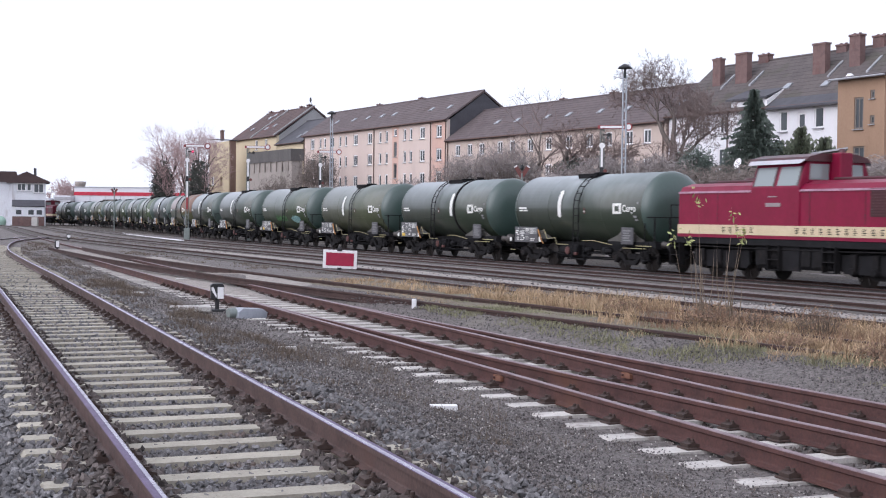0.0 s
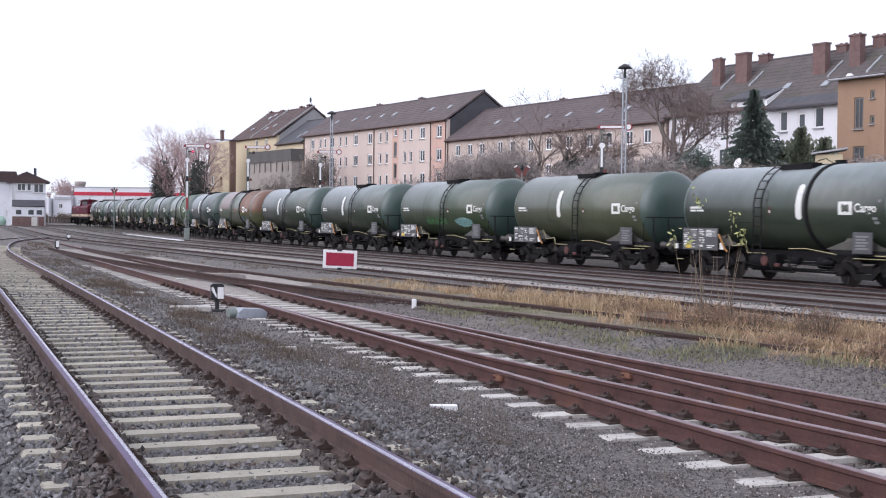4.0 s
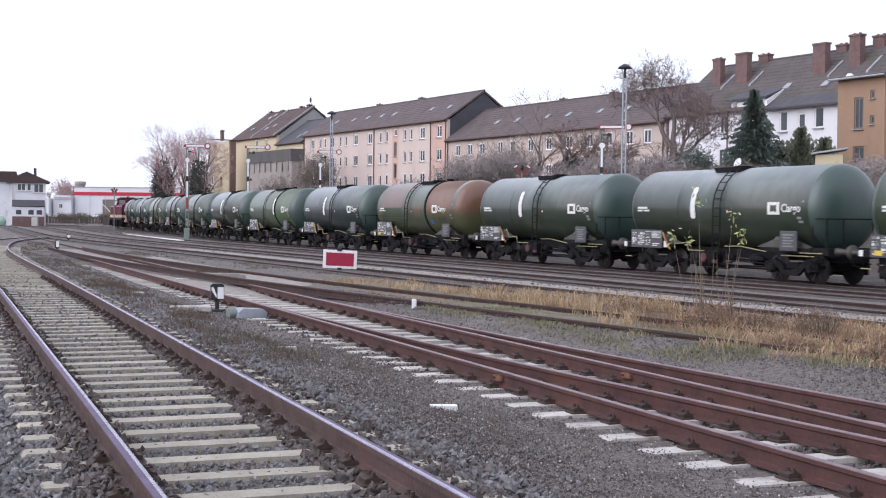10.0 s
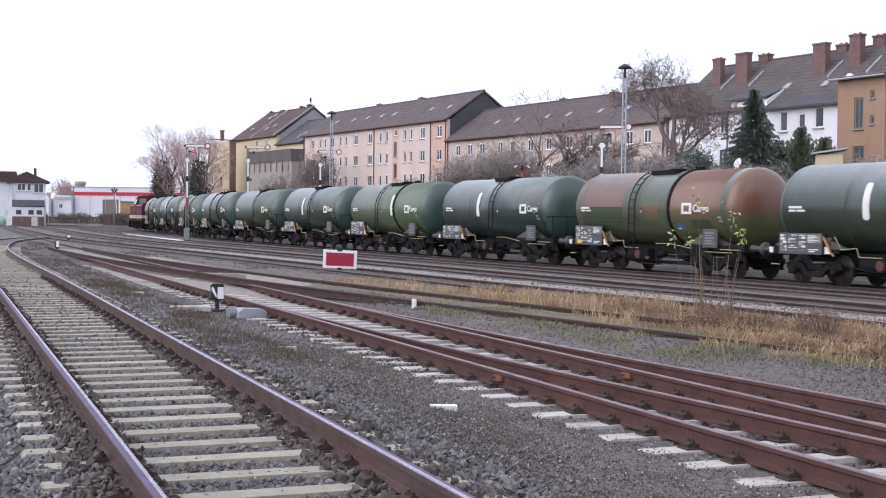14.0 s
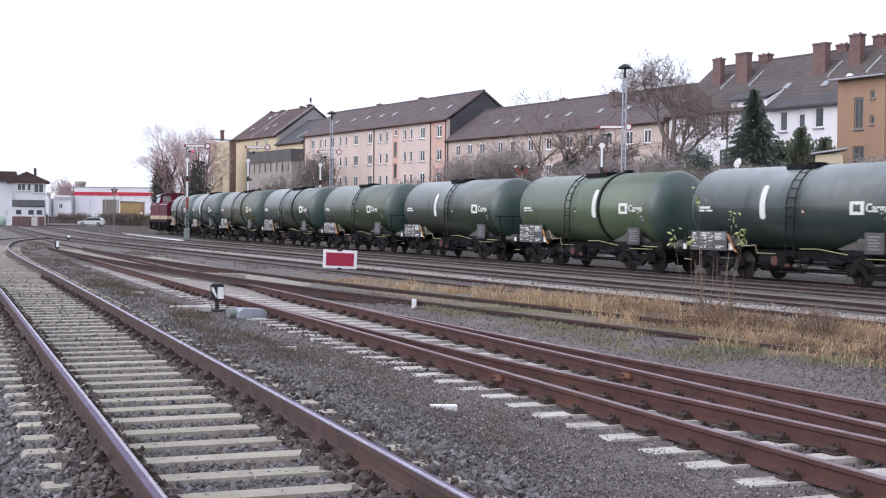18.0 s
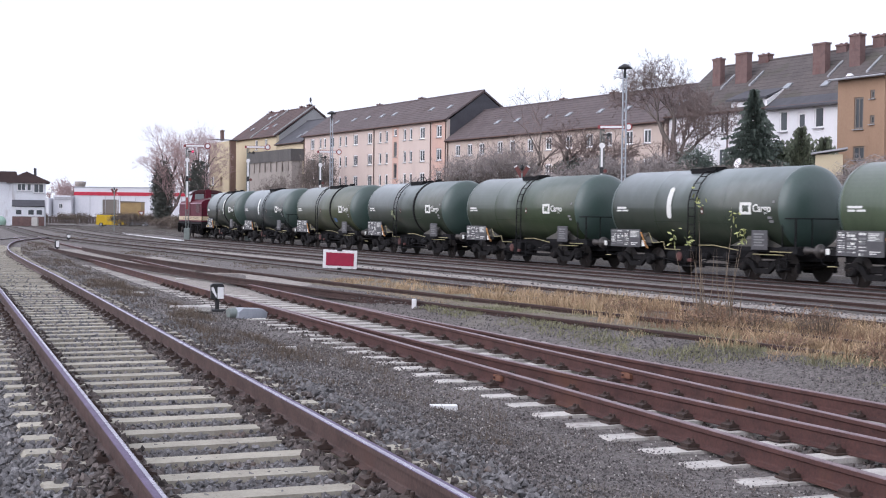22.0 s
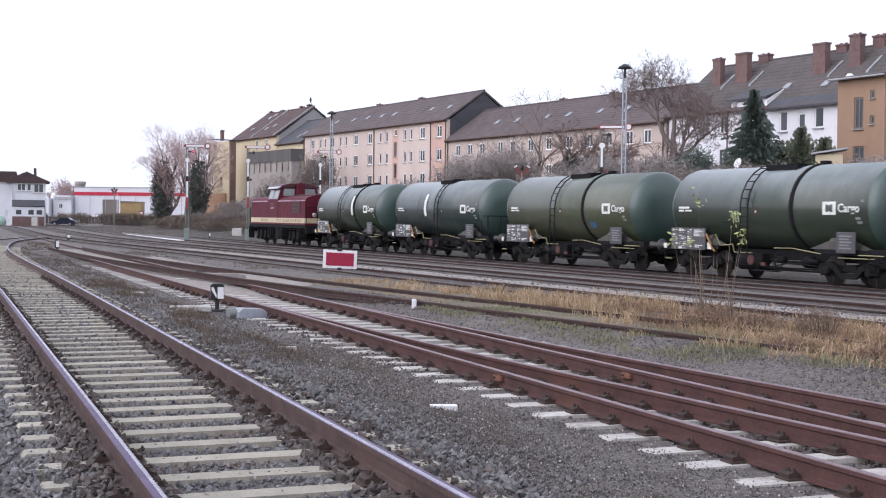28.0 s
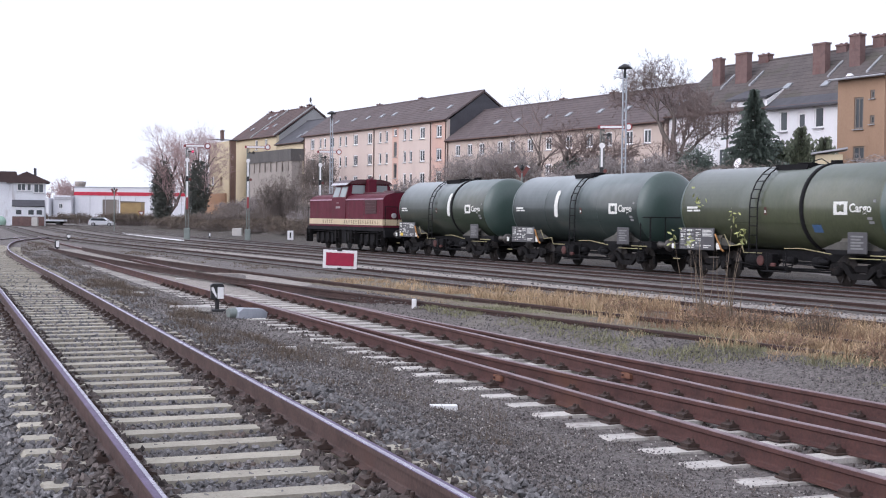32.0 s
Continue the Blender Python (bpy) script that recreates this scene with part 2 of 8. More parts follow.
def bank(u, n):
    """Height of the ground: ballast level, and the bank that climbs to the street of houses."""
    if -30 < u < 110 and -5 < n < 40:
        a, c = A_LINE.n(u), C_LINE.n(u)
        start = min(a + 2.2, c - 1.75) if u < 30 else 9.0
        if 30 <= u < 45:
            start += (min(a + 2.2, c - 1.75) - 9.0) * (45 - u) / 15
        end = max(a + 1.6, min(a + 3.4, c - 0.8)) if u < 40 else a + 2.0
        dip = sink(u) * ease((n - NEAR_LINE.n(u) - 1.7) / 1.6) * (1 - ease((n - a - 1.3) / (end - a - 1.3)))
    else:
        start, dip = 9.0, 0.0
    z = fall(n) - 0.218 + 0.135 * ease((n - start) / 1.2) - 0.01 * ease((n - 14.0) / 0.8) + dip
    edge = 39 + 0.0 * u + max(0, u - 90) * 0.055
    k = min(max((n - edge) / 13.0, 0), 1)
    k = k * k * (3 - 2 * k)
    along = min(max((215 - u) / 60, 0), 1)
    return z + k * along * 3.4


# ---------------------------------------------------------------- ground
def grid_mesh(name, us, ns, material, lift=0.0, rough=0.0, line=None, sink=0.0):
    s = Shape()
    v, f = [], []
    for u in us:
        for o in ns:
            n = o + (line.n(u) if line else 0)
            p = at(u, n, bank(u, n) + (lift if o not in (ns[0], ns[-1]) and u not in (us[0], us[-1]) else lift - sink))
            w = noise.noise(Vector((p.x * 0.9, p.y * 0.9, 0))) * rough + noise.noise(Vector((p.x * 5, p.y * 5, 3))) * rough * 0.5
            v.append((p.x, p.y, p.z + w))
    k = len(ns)
    for i in range(len(us) - 1):
        for j in range(k - 1):
            f.append((i * k + j, i * k + j + 1, (i + 1) * k + j + 1, (i + 1) * k + j))
    s.add(v, f, True)
    return s.mesh(name, material)


def steps(*spans):
    out = []
    for a, b, d in spans:
        k = max(1, round((b - a) / d))
        out += [a + (b - a) * i / k for i in range(k)]
    return out + [spans[-1][1]]


ground = new("ground", grid_mesh("ground", steps((-1500, -60, 180), (-60, 0, 6), (0, 40, 0.5), (40, 100, 1.5), (100, 260, 5), (260, 3400, 300)),
                                 steps((-2600, -40, 320), (-40, -2, 4), (-2, 20, 0.5), (20, 60, 1.5), (60, 120, 6), (120, 3200, 300)), M_BALLAST, 0.0, 0.02))
tagged(ground, "grey-brown ballast and gravel ground of a railway yard", "ground", kind="structure")


# ---------------------------------------------------------------- tracks
RAIL_FOOT = [(-0.0625, -0.17), (0.0625, -0.17), (0.0625, -0.16), (0.014, -0.146), (0.01, -0.135), (0.01, -0.052), (0.033, -0.04), (0.034, -0.0085),
             (-0.034, -0.0085), (-0.033, -0.04), (-0.01, -0.052), (-0.01, -0.135), (-0.014, -0.146), (-0.0625, -0.16)]
RAIL_BAND = [(0.004, -0.004), (0.031, -0.006), (0.0325, -0.002), (0.024, 0.0025), (0.004, 0.0022)]
RAIL_TOP = [(-0.034, -0.008), (0.034, -0.008), (0.031, -0.003), (0.022, 0.0), (-0.022, 0.0), (-0.031, -0.003)]


def rail_shape(line, side, u0, u1, outline):
    s, us = Shape(), steps((u0, u1, 1.5))
    s.loft([[line.place(u, side + a, b) @ Vector((0, 0, 0)) for a, b in outline] for u in us])
    return s


def sleeper_shape(half, w=0.13, top=-0.172, sag=0.0):
    s = Shape()
    s.prism([(-half, top - 0.2), (half, top - 0.2), (half, top - 0.03), (half - 0.03, top), (0.5, top - sag * 0.2), (0.3, top - sag), (-0.3, top - sag), (-0.5, top - sag * 0.2), (-half + 0.03, top), (-half, top - 0.03)], -w, w)
    return s


def switch_sleeper():
    """A long sleeper that carries both roads of the switch."""
    s = sleeper_shape(1.72, 0.125)
    s.v = [(x + 0.42, y, z) for x, y, z in s.v]
    return s


def fastening_shape():
    """Ribbed plate with clamps, washers and tall screws each side of the rail foot."""
    s = Shape()
    s.box(-0.185, 0.185, -0.085, 0.085, -0.172, -0.155, c=0.004)
    for x in (-0.105, 0.105):
        k = 1 if x > 0 else -1
        s.prism([(x - 0.05 * k, -0.15), (x + 0.055 * k, -0.155), (x + 0.06 * k, -0.125), (x + 0.01 * k, -0.112), (x - 0.05 * k, -0.13)], -0.06, 0.06)
        for y in (-0.032, 0.032):
            s.turn([(-0.125, 0.026), (-0.108, 0.026)], "Z", 6, Matrix.Translation((x, y, 0)))
            s.turn([(-0.11, 0.017), (-0.088, 0.015)], "Z", 6, Matrix.Translation((x, y, 0)))
    return s


FASTEN = fastening_shape().mesh("fastening", M_FASTENING)
SLEEPER_MESH = {"concrete": sleeper_shape(1.28, 0.105).mesh("sleeper", M_SLEEPER), "pale": sleeper_shape(1.3, 0.125).mesh("sleeper", M_SLEEPER_PALE), "switch": switch_sleeper().mesh("sleeper", M_SLEEPER_PALE),
                "wood": sleeper_shape(1.3, 0.125).mesh("sleeper", M_SLEEPER_WOOD)}


def track(name, line, u0, u1, head, label, sleepers, first, spacing, fasten_to=0.0, rails=(-0.7525, 0.7525), near_to=60, foot=None):
    top = tagged(new(name), label, "railway track", kind="structure")
    for side in rails:
        r = part("rail", rail_shape(line, side, u0, u1, RAIL_FOOT), foot or M_RAIL, top)
        part("rail_head", rail_shape(line, side, u0, u1, RAIL_TOP), M_RAIL_PURPLE if head is M_RAIL_HEAD else head, r, "worn running surface")
        if head is M_RAIL_HEAD:
            k = -1 if side > 0 else 1
            part("running_band", rail_shape(line, side, u0, u1, [(x * k, z) for x, z in RAIL_BAND]), head, r, "bright polished wheel band")
    u, far = first, Shape()
    rnd = random.Random(name)
    while sleepers and u < u1:
        kind = sleepers(u) if callable(sleepers) else sleepers
        if kind:
            m = line.place(u) @ pose(rnd.uniform(-0.02, 0.02), 0, rnd.uniform(-0.008, 0.002), 0, 0, rnd.uniform(-0.7, 0.7))
            if u < near_to:
                sl = part("sleeper", SLEEPER_MESH[kind], None, top, m=m)
                if u < fasten_to:
                    for side in rails:
                        part("fastening", FASTEN, None, sl, m=pose(side, 0, 0))
            else:
                me = SLEEPER_MESH[kind]
                far.add([m @ v.co for v in me.vertices], [tuple(p.vertices) for p in me.polygons])
        u += spacing * rnd.uniform(0.985, 1.015)
    if far.v:
        tagged(part("sleepers", far, M_SLEEPER if sleepers == "concrete" else M_SLEEPER_WOOD, top, "row of distant sleepers"), kind="stuff")
    return top


track("track_near", NEAR_LINE, -24, 92, M_RAIL_HEAD, "curving main track with shiny rails on concrete sleepers", "concrete", 3.2 - 0.585 * 30, 0.585, 34, foot=M_RAIL_NEAR)
track("track_middle", A_LINE, -24, 96, M_RAIL_DULL, "rusty siding with switch on pale concrete sleepers", lambda u: "switch" if u < 20 else "pale", 9.2 - 0.66 * 32, 0.66, 34)
branch = track("track_branch", B_LINE, -24, 26, M_RAIL_DULL, "rusty diverging rails of a switch", None, 2.3, 0.63)
for k in range(30):
    for side in (-0.7525, 0.7525):
        part("fastening", FASTEN, None, branch, m=B_LINE.place(4.0 + k * 0.66, side))
track("track_weedy", C_LINE, -24, 62, M_RAIL_YARD, "overgrown rusty track in dry grass", None, 2.0, 0.65, foot=M_RAIL_YARD)
for i, (nm, ln) in enumerate(TRACKS[4:7]):
    track("track_yard_" + str(i + 1), ln, -14, 225, M_RAIL_GREY, "brown rusty yard track in gravel", "wood", -13.0, 0.65, near_to=0, foot=M_RAIL_YARD)
track("track_train", TRAIN_LINE, -30, 245, M_RAIL_GREY, "yard track under the tank train", "wood", -29.0, 0.65, near_to=0, foot=M_RAIL_YARD)


def cover(name, us, ns, material, lift, label, category, rough=0.02, line=None):
    return tagged(new(name, grid_mesh(name, us, ns, material, lift, rough, line, 0.09)), label, category, kind="structure")


# The train's own bed is darker and reaches further back
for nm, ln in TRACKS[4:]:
    cover("ballast_bed_" + nm, steps((-8, 60, 1.0), (60, 210, 3)), [-1.7, -1.3, -0.9, -0.45, 0, 0.45, 0.9, 1.3, 1.7] + ([2.4, 3.2, 4.0, 4.8] if nm == "train" else []), M_BED_DARK if nm == "train" else M_OILY, 0.02, "dark oily ballast of a yard track", "ballast", 0.02, ln)


cover("gravel_path", steps((-2, 70, 0.5)), steps((16.5, 19.1, 0.4)), M_PALE_GRAVEL, 0.014, "pale gravel strip between yard tracks", "gravel")
cover("gravel_path_middle", steps((-2, 90, 0.8)), steps((21.3, 23.4, 0.4)), M_GRAVEL_MID, 0.014, "brown-grey gravel strip between yard tracks", "gravel")
cover("gravel_path_far", steps((0, 90, 0.8)), steps((26.1, 27.5, 0.35)), M_GRAVEL_MID, 0.014, "brown-grey gravel strip between yard tracks", "gravel")
cover("gravel_siding", steps((19, 64, 0.6)), [-0.66, -0.6, -0.3, 0, 0.3, 0.6, 0.66], M_PALE_GRAVEL, 0.028, "pale sandy gravel between the siding rails", "gravel", 0.015, A_LINE)
cover("gravel_fork", steps((29, 52, 0.6)), [0.86, 0.92, 1.3, 1.7, 2.0, 2.1], M_PALE_GRAVEL, 0.028, "pale sandy gravel between diverging rails", "gravel", 0.015, A_LINE)
cover("weedy_ground", steps((0, 34, 0.4)), steps((10.9, 14.6, 0.3)), M_STRAW, 0.012, "straw-littered ground round the weedy track", "ground")
cover("railway_bank", steps((0, 214, 2)), steps((31.4, 62, 0.8)), M_BANK, 0.05, "brown overgrown slope of the railway bank", "bank", 0.12)


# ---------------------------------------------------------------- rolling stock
def tank_paint(name, a, b, rust, amount, sheen_dust=0.85, lower=None):
    """Oil-stained gloss paint; sky sheen and pale dust are coloured in streaks along the crown."""
    m = mat(name, a, b, 0.45, coat=0.8, coat_rough=0.22, coat_ior=1.5, spec=0.3, scale=1.1, fine=14, bump=0.06, depth=0.01, spots=rust, spot_scale=0.8, spot_amount=amount, streak=2.5, rough_var=0.1)
    N, L = m.node_tree.nodes, m.node_tree.links
    sh = N["Principled BSDF"]
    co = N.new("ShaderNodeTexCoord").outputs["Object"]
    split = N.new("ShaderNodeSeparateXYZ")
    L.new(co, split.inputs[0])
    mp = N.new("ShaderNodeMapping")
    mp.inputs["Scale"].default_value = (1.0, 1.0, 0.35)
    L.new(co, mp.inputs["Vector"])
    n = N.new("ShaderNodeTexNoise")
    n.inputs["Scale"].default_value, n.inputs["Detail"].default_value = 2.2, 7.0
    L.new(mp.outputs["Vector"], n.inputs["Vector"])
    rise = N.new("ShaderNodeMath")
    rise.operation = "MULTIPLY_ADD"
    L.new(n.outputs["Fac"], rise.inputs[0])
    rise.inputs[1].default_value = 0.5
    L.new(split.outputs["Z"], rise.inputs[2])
    # Colour pales towards the crown: sky reflection painted in, with some dust
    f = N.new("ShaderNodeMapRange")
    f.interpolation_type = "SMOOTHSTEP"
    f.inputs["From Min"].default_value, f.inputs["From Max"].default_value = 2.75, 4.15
    f.inputs["To Max"].default_value = sheen_dust
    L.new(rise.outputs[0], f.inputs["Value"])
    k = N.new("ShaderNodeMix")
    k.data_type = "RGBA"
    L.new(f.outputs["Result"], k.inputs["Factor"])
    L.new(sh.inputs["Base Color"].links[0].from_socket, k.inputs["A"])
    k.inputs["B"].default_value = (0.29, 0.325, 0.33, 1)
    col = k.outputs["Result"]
    if lower:
        # older coat that shows through on the lower half
        g = N.new("ShaderNodeMapRange")
        g.interpolation_type = "SMOOTHSTEP"
        g.inputs["From Min"].default_value, g.inputs["From Max"].default_value = 2.15, 2.75
        g.inputs["To Min"].default_value, g.inputs["To Max"].default_value = 0.9, 0.0
        L.new(rise.outputs[0], g.inputs["Value"])
        w = N.new("ShaderNodeMix")
        w.data_type = "RGBA"
        L.new(g.outputs["Result"], w.inputs["Factor"])
        L.new(col, w.inputs["A"])
        w.inputs["B"].default_value = (*lower, 1)
        col = w.outputs["Result"]
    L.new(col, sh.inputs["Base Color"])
    return m


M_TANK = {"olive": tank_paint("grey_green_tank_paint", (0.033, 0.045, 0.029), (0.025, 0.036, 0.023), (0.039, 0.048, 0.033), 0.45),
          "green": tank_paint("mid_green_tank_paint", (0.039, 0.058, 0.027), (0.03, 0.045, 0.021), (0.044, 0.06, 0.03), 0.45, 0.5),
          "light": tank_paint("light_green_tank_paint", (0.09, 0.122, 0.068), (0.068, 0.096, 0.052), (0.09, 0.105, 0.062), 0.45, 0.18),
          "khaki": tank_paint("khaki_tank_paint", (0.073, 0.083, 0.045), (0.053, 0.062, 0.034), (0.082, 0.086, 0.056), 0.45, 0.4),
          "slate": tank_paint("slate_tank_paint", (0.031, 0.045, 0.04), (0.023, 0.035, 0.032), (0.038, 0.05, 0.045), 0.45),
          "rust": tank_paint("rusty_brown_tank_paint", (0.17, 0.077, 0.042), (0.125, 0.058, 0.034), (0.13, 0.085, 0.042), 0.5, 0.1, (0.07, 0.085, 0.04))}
M_TANK_END = mat("dark_green_tank_end", (0.04, 0.07, 0.058), (0.031, 0.055, 0.046), 0.45, coat=0.8, coat_rough=0.35, scale=1.2, fine=14, bump=0.06, streak=2)
M_FRAME = mat("grimy_black_frame", (0.014, 0.0135, 0.015), (0.008, 0.0078, 0.0085), 0.8, spec=0.18, scale=3, fine=30, bump=0.3, spots=(0.032, 0.026, 0.024), spot_scale=2, spot_amount=0.3)
M_BOGIE = mat("rusty_dark_bogie", (0.014, 0.0125, 0.013), (0.007, 0.0068, 0.007), 0.85, spec=0.18, scale=4, fine=30, bump=0.35, spots=(0.03, 0.023, 0.02), spot_scale=3, spot_amount=0.4)
M_WHEEL = mat("brown_wheel_steel", (0.035, 0.028, 0.025), (0.018, 0.015, 0.014), 0.65, metal=0.2, scale=6, fine=40, bump=0.2)
M_TREAD = mat("bright_wheel_tread", (0.4, 0.39, 0.39), (0.28, 0.27, 0.27), 0.35, metal=0.9, scale=8, fine=40, bump=0.05)
M_WHITE = mat("white_lettering", (0.74, 0.74, 0.7), (0.6, 0.6, 0.56), 0.6, scale=4, fine=40, bump=0.05)
M_YELLOW = mat("yellow_grab_rail", (0.36, 0.32, 0.16), (0.24, 0.21, 0.12), 0.6, scale=5, fine=40, bump=0.1)
M_SIGN_YELLOW = mat("yellow_enamel", (0.7, 0.5, 0.06), (0.6, 0.42, 0.05), 0.5, scale=5, fine=40, bump=0.05)
M_ORANGE = mat("orange_lever_paint", (0.42, 0.2, 0.05), (0.3, 0.15, 0.05), 0.6, scale=5, fine=40, bump=0.1)
M_BOARD = mat("grey_notice_board", (0.082, 0.08, 0.085), (0.058, 0.056, 0.06), 0.6, scale=3, fine=40, bump=0.1)
M_SADDLE = mat("dusty_saddle_plate", (0.09, 0.085, 0.074), (0.055, 0.052, 0.046), 0.75, scale=2, fine=20, bump=0.15, spots=(0.1, 0.085, 0.06), spot_scale=1.5)
M_BUFFER = mat("worn_buffer_steel", (0.11, 0.1, 0.095), (0.06, 0.055, 0.05), 0.5, metal=0.5, scale=5, fine=30, bump=0.15)
M_RED_PART = mat("faded_red_brake_gear", (0.1, 0.03, 0.026), (0.055, 0.024, 0.02), 0.7, scale=5, fine=30, bump=0.2)

PITCH = 12.2
R_TANK, Z_TANK = 1.39, 2.39


def on_tank(x, a, lift=0.012):
    """A point of the tank's right flank, a degrees above its middle."""
    r = R_TANK + lift
    return Vector((x, -r * math.cos(radians(a)), Z_TANK + r * math.sin(radians(a))))


def flank_patch(s, x0, x1, a0, a1, lift=0.012, rows=None):
    rows = rows or max(1, round(abs(a1 - a0) / 8))
    ring = lambda x, l: [on_tank(x, a0 + (a1 - a0) * i / rows, l) for i in range(rows + 1)]
    lo, hi = ring(x0, lift), ring(x1, lift)
    k = rows + 1
    s.add(lo + hi, [(i, i + 1, k + i + 1, k + i) for i in range(rows)], True)


def flank_stroke(s, x0, a0, x1, a1, w, lift):
    """A slanting brush stroke on the flank."""
    n = max(2, round(abs(a1 - a0) / 5))
    pts = [(x0 + (x1 - x0) * i / n, a0 + (a1 - a0) * i / n) for i in range(n + 1)]
    lo, hi = [on_tank(x, a, lift) for x, a in pts], [on_tank(x + w, a, lift) for x, a in pts]
    s.add(lo + hi, [(i, i + 1, n + 2 + i, n + 1 + i) for i in range(n)], True)


def letters(word, size, material, parent, m, name="lettering", bend=True, label=""):
    """Raised letters; bend lays them round the tank's flank."""
    cu = bpy.data.curves.new(name, "FONT")
    cu.body, cu.size, cu.extrude, cu.resolution_u = word, size, 0.004, 3
    cu.offset = size * 0.018
    ob = new(name, cu)
    bpy.context.view_layer.update()
    me = bpy.data.meshes.new_from_object(ob)
    scene.collection.objects.unlink(ob)
    bpy.data.objects.remove(ob)
    me.materials.clear()
    me.materials.append(material)
    for v in me.vertices:
        if bend:
            v.co = on_tank(m[0] + v.co.x, m[1] + math.degrees(v.co.y / R_TANK), 0.012 + v.co.z)
    o = part(name, me, material, parent, label)
    if not bend:
        o.matrix_basis = m
    return o


def wheelset_shape(r=0.46):
    s = Shape()
    for y in (-0.75, 0.75):
        k = 1 if y > 0 else -1
        s.turn([(y - 0.065 * k, r + 0.028), (y - 0.04 * k, r + 0.022), (y - 0.035 * k, r - 0.065), (y - 0.01 * k, r - 0.075), (y + 0.01 * k, 0.16), (y + 0.03 * k, 0.14), (y + 0.09 * k, 0.12), (y + 0.09 * k, 0.02)], "Y", 24)
        for j in range(6):
            s.box(-0.03, 0.03, y + 0.012 * k - 0.012, y + 0.012 * k + 0.012, 0.14, r - 0.08, Matrix.Rotation(j * math.pi / 3, 4, "Y"))
    s.turn([(-0.8, 0.075), (0.8, 0.075)], "Y", 10)
    return s


def tread_shape(r=0.46):
    s = Shape()
    for k in (-1, 1):
        s.turn([(k * 0.72, r - 0.06), (k * 0.72, r), (k * 0.815, r - 0.005), (k * 0.817, r - 0.05), (k * 0.8, r - 0.066)], "Y", 24)
    return s


WHEELSET = wheelset_shape().mesh("wheelset", M_WHEEL)
TREAD = tread_shape().mesh("tyre", M_TREAD)


def bogie_side(k):
    """Cast side frame with spring nests and axle boxes."""
    s, y = Shape(), 1.02 * k
    s.prism([(-1.25, 0.5), (-1.2, 0.68), (-0.75, 0.76), (-0.45, 0.62), (-0.3, 0.42), (0.3, 0.42), (0.45, 0.62), (0.75, 0.76), (1.2, 0.68), (1.25, 0.5), (1.1, 0.46), (0.72, 0.58), (0.45, 0.34), (0.3, 0.24), (-0.3, 0.24), (-0.45, 0.34), (-0.72, 0.58), (-1.1, 0.46)], y - 0.06, y + 0.06)
    for x in (-0.9, 0.9):
        s.turn([(y - 0.02 * k, 0.16), (y + 0.1 * k, 0.15), (y + 0.14 * k, 0.11)], "Y", 10, Matrix.Translation((x, 0, 0.46)))
        s.box(x - 0.15, x + 0.15, y - 0.08, y + 0.09, 0.4, 0.56)
        for d in (-0.23, 0.23):
            s.turn([(0.5, 0.07), (0.52, 0.085), (0.55, 0.07), (0.58, 0.085), (0.61, 0.07), (0.64, 0.085), (0.67, 0.07)], "Z", 8, Matrix.Translation((x + d, y, 0)))
    return s


BOGIE_SIDE = {k: bogie_side(k).mesh("side_frame", M_BOGIE) for k in (-1, 1)}


def bogie(parent, x):
    s = Shape().box(-0.28, 0.28, -1.0, 1.0, 0.44, 0.66, c=0.03).box(-1.25, -1.15, -1.0, 1.0, 0.5, 0.6).box(1.15, 1.25, -1.0, 1.0, 0.5, 0.6)
    for xx in (-0.42, 0.42, -1.42, 1.42):
        for k in (-1, 1):
            s.box(xx - 0.05, xx + 0.05, k * 0.75 - 0.05, k * 0.75 + 0.05, 0.3, 0.62)
    b = part("bogie", s, M_BOGIE, parent, "", pose(x, 0, 0))
    for k in (-1, 1):
        part("side_frame", BOGIE_SIDE[k], None, b)
    for d in (-0.9, 0.9):
        w = part("wheelset", WHEELSET, None, b)
        w.matrix_parent_inverse = pose(d, 0, 0.46)
        WHEELS.append(w)
    return b


WHEELS = []


def buffers(parent, x, k):
    for y in (-0.875, 0.875):
        s = Shape().turn([(0, 0.14), (0.02, 0.14), (0.03, 0.1), (0.3, 0.095), (0.31, 0.075), (0.54, 0.075), (0.55, 0.2), (0.6, 0.23), (0.62, 0.2)], "X", 14)
        part("buffer", s, M_BUFFER, parent, "", Matrix.Translation((x, y, 1.04)) @ (Matrix.Rotation(math.pi, 4, "Z") if k < 0 else Matrix()))
    s = Shape().box(0, 0.22, -0.05, 0.05, 0.98, 1.1).tube([(0.2, 0, 1.04), (0.42, 0, 0.98), (0.58, 0, 1.0)], 0.035, 6)
    s.tube([(0.02, -0.4, 0.9), (0.2, -0.38, 0.62), (0.45, -0.2, 0.55), (0.6, -0.1, 0.7)], 0.025, 6)
    part("coupling", s, M_FRAME, parent, "screw coupling and brake hose", pose(x, 0, 0, 0, 0, 0 if k > 0 else 180))


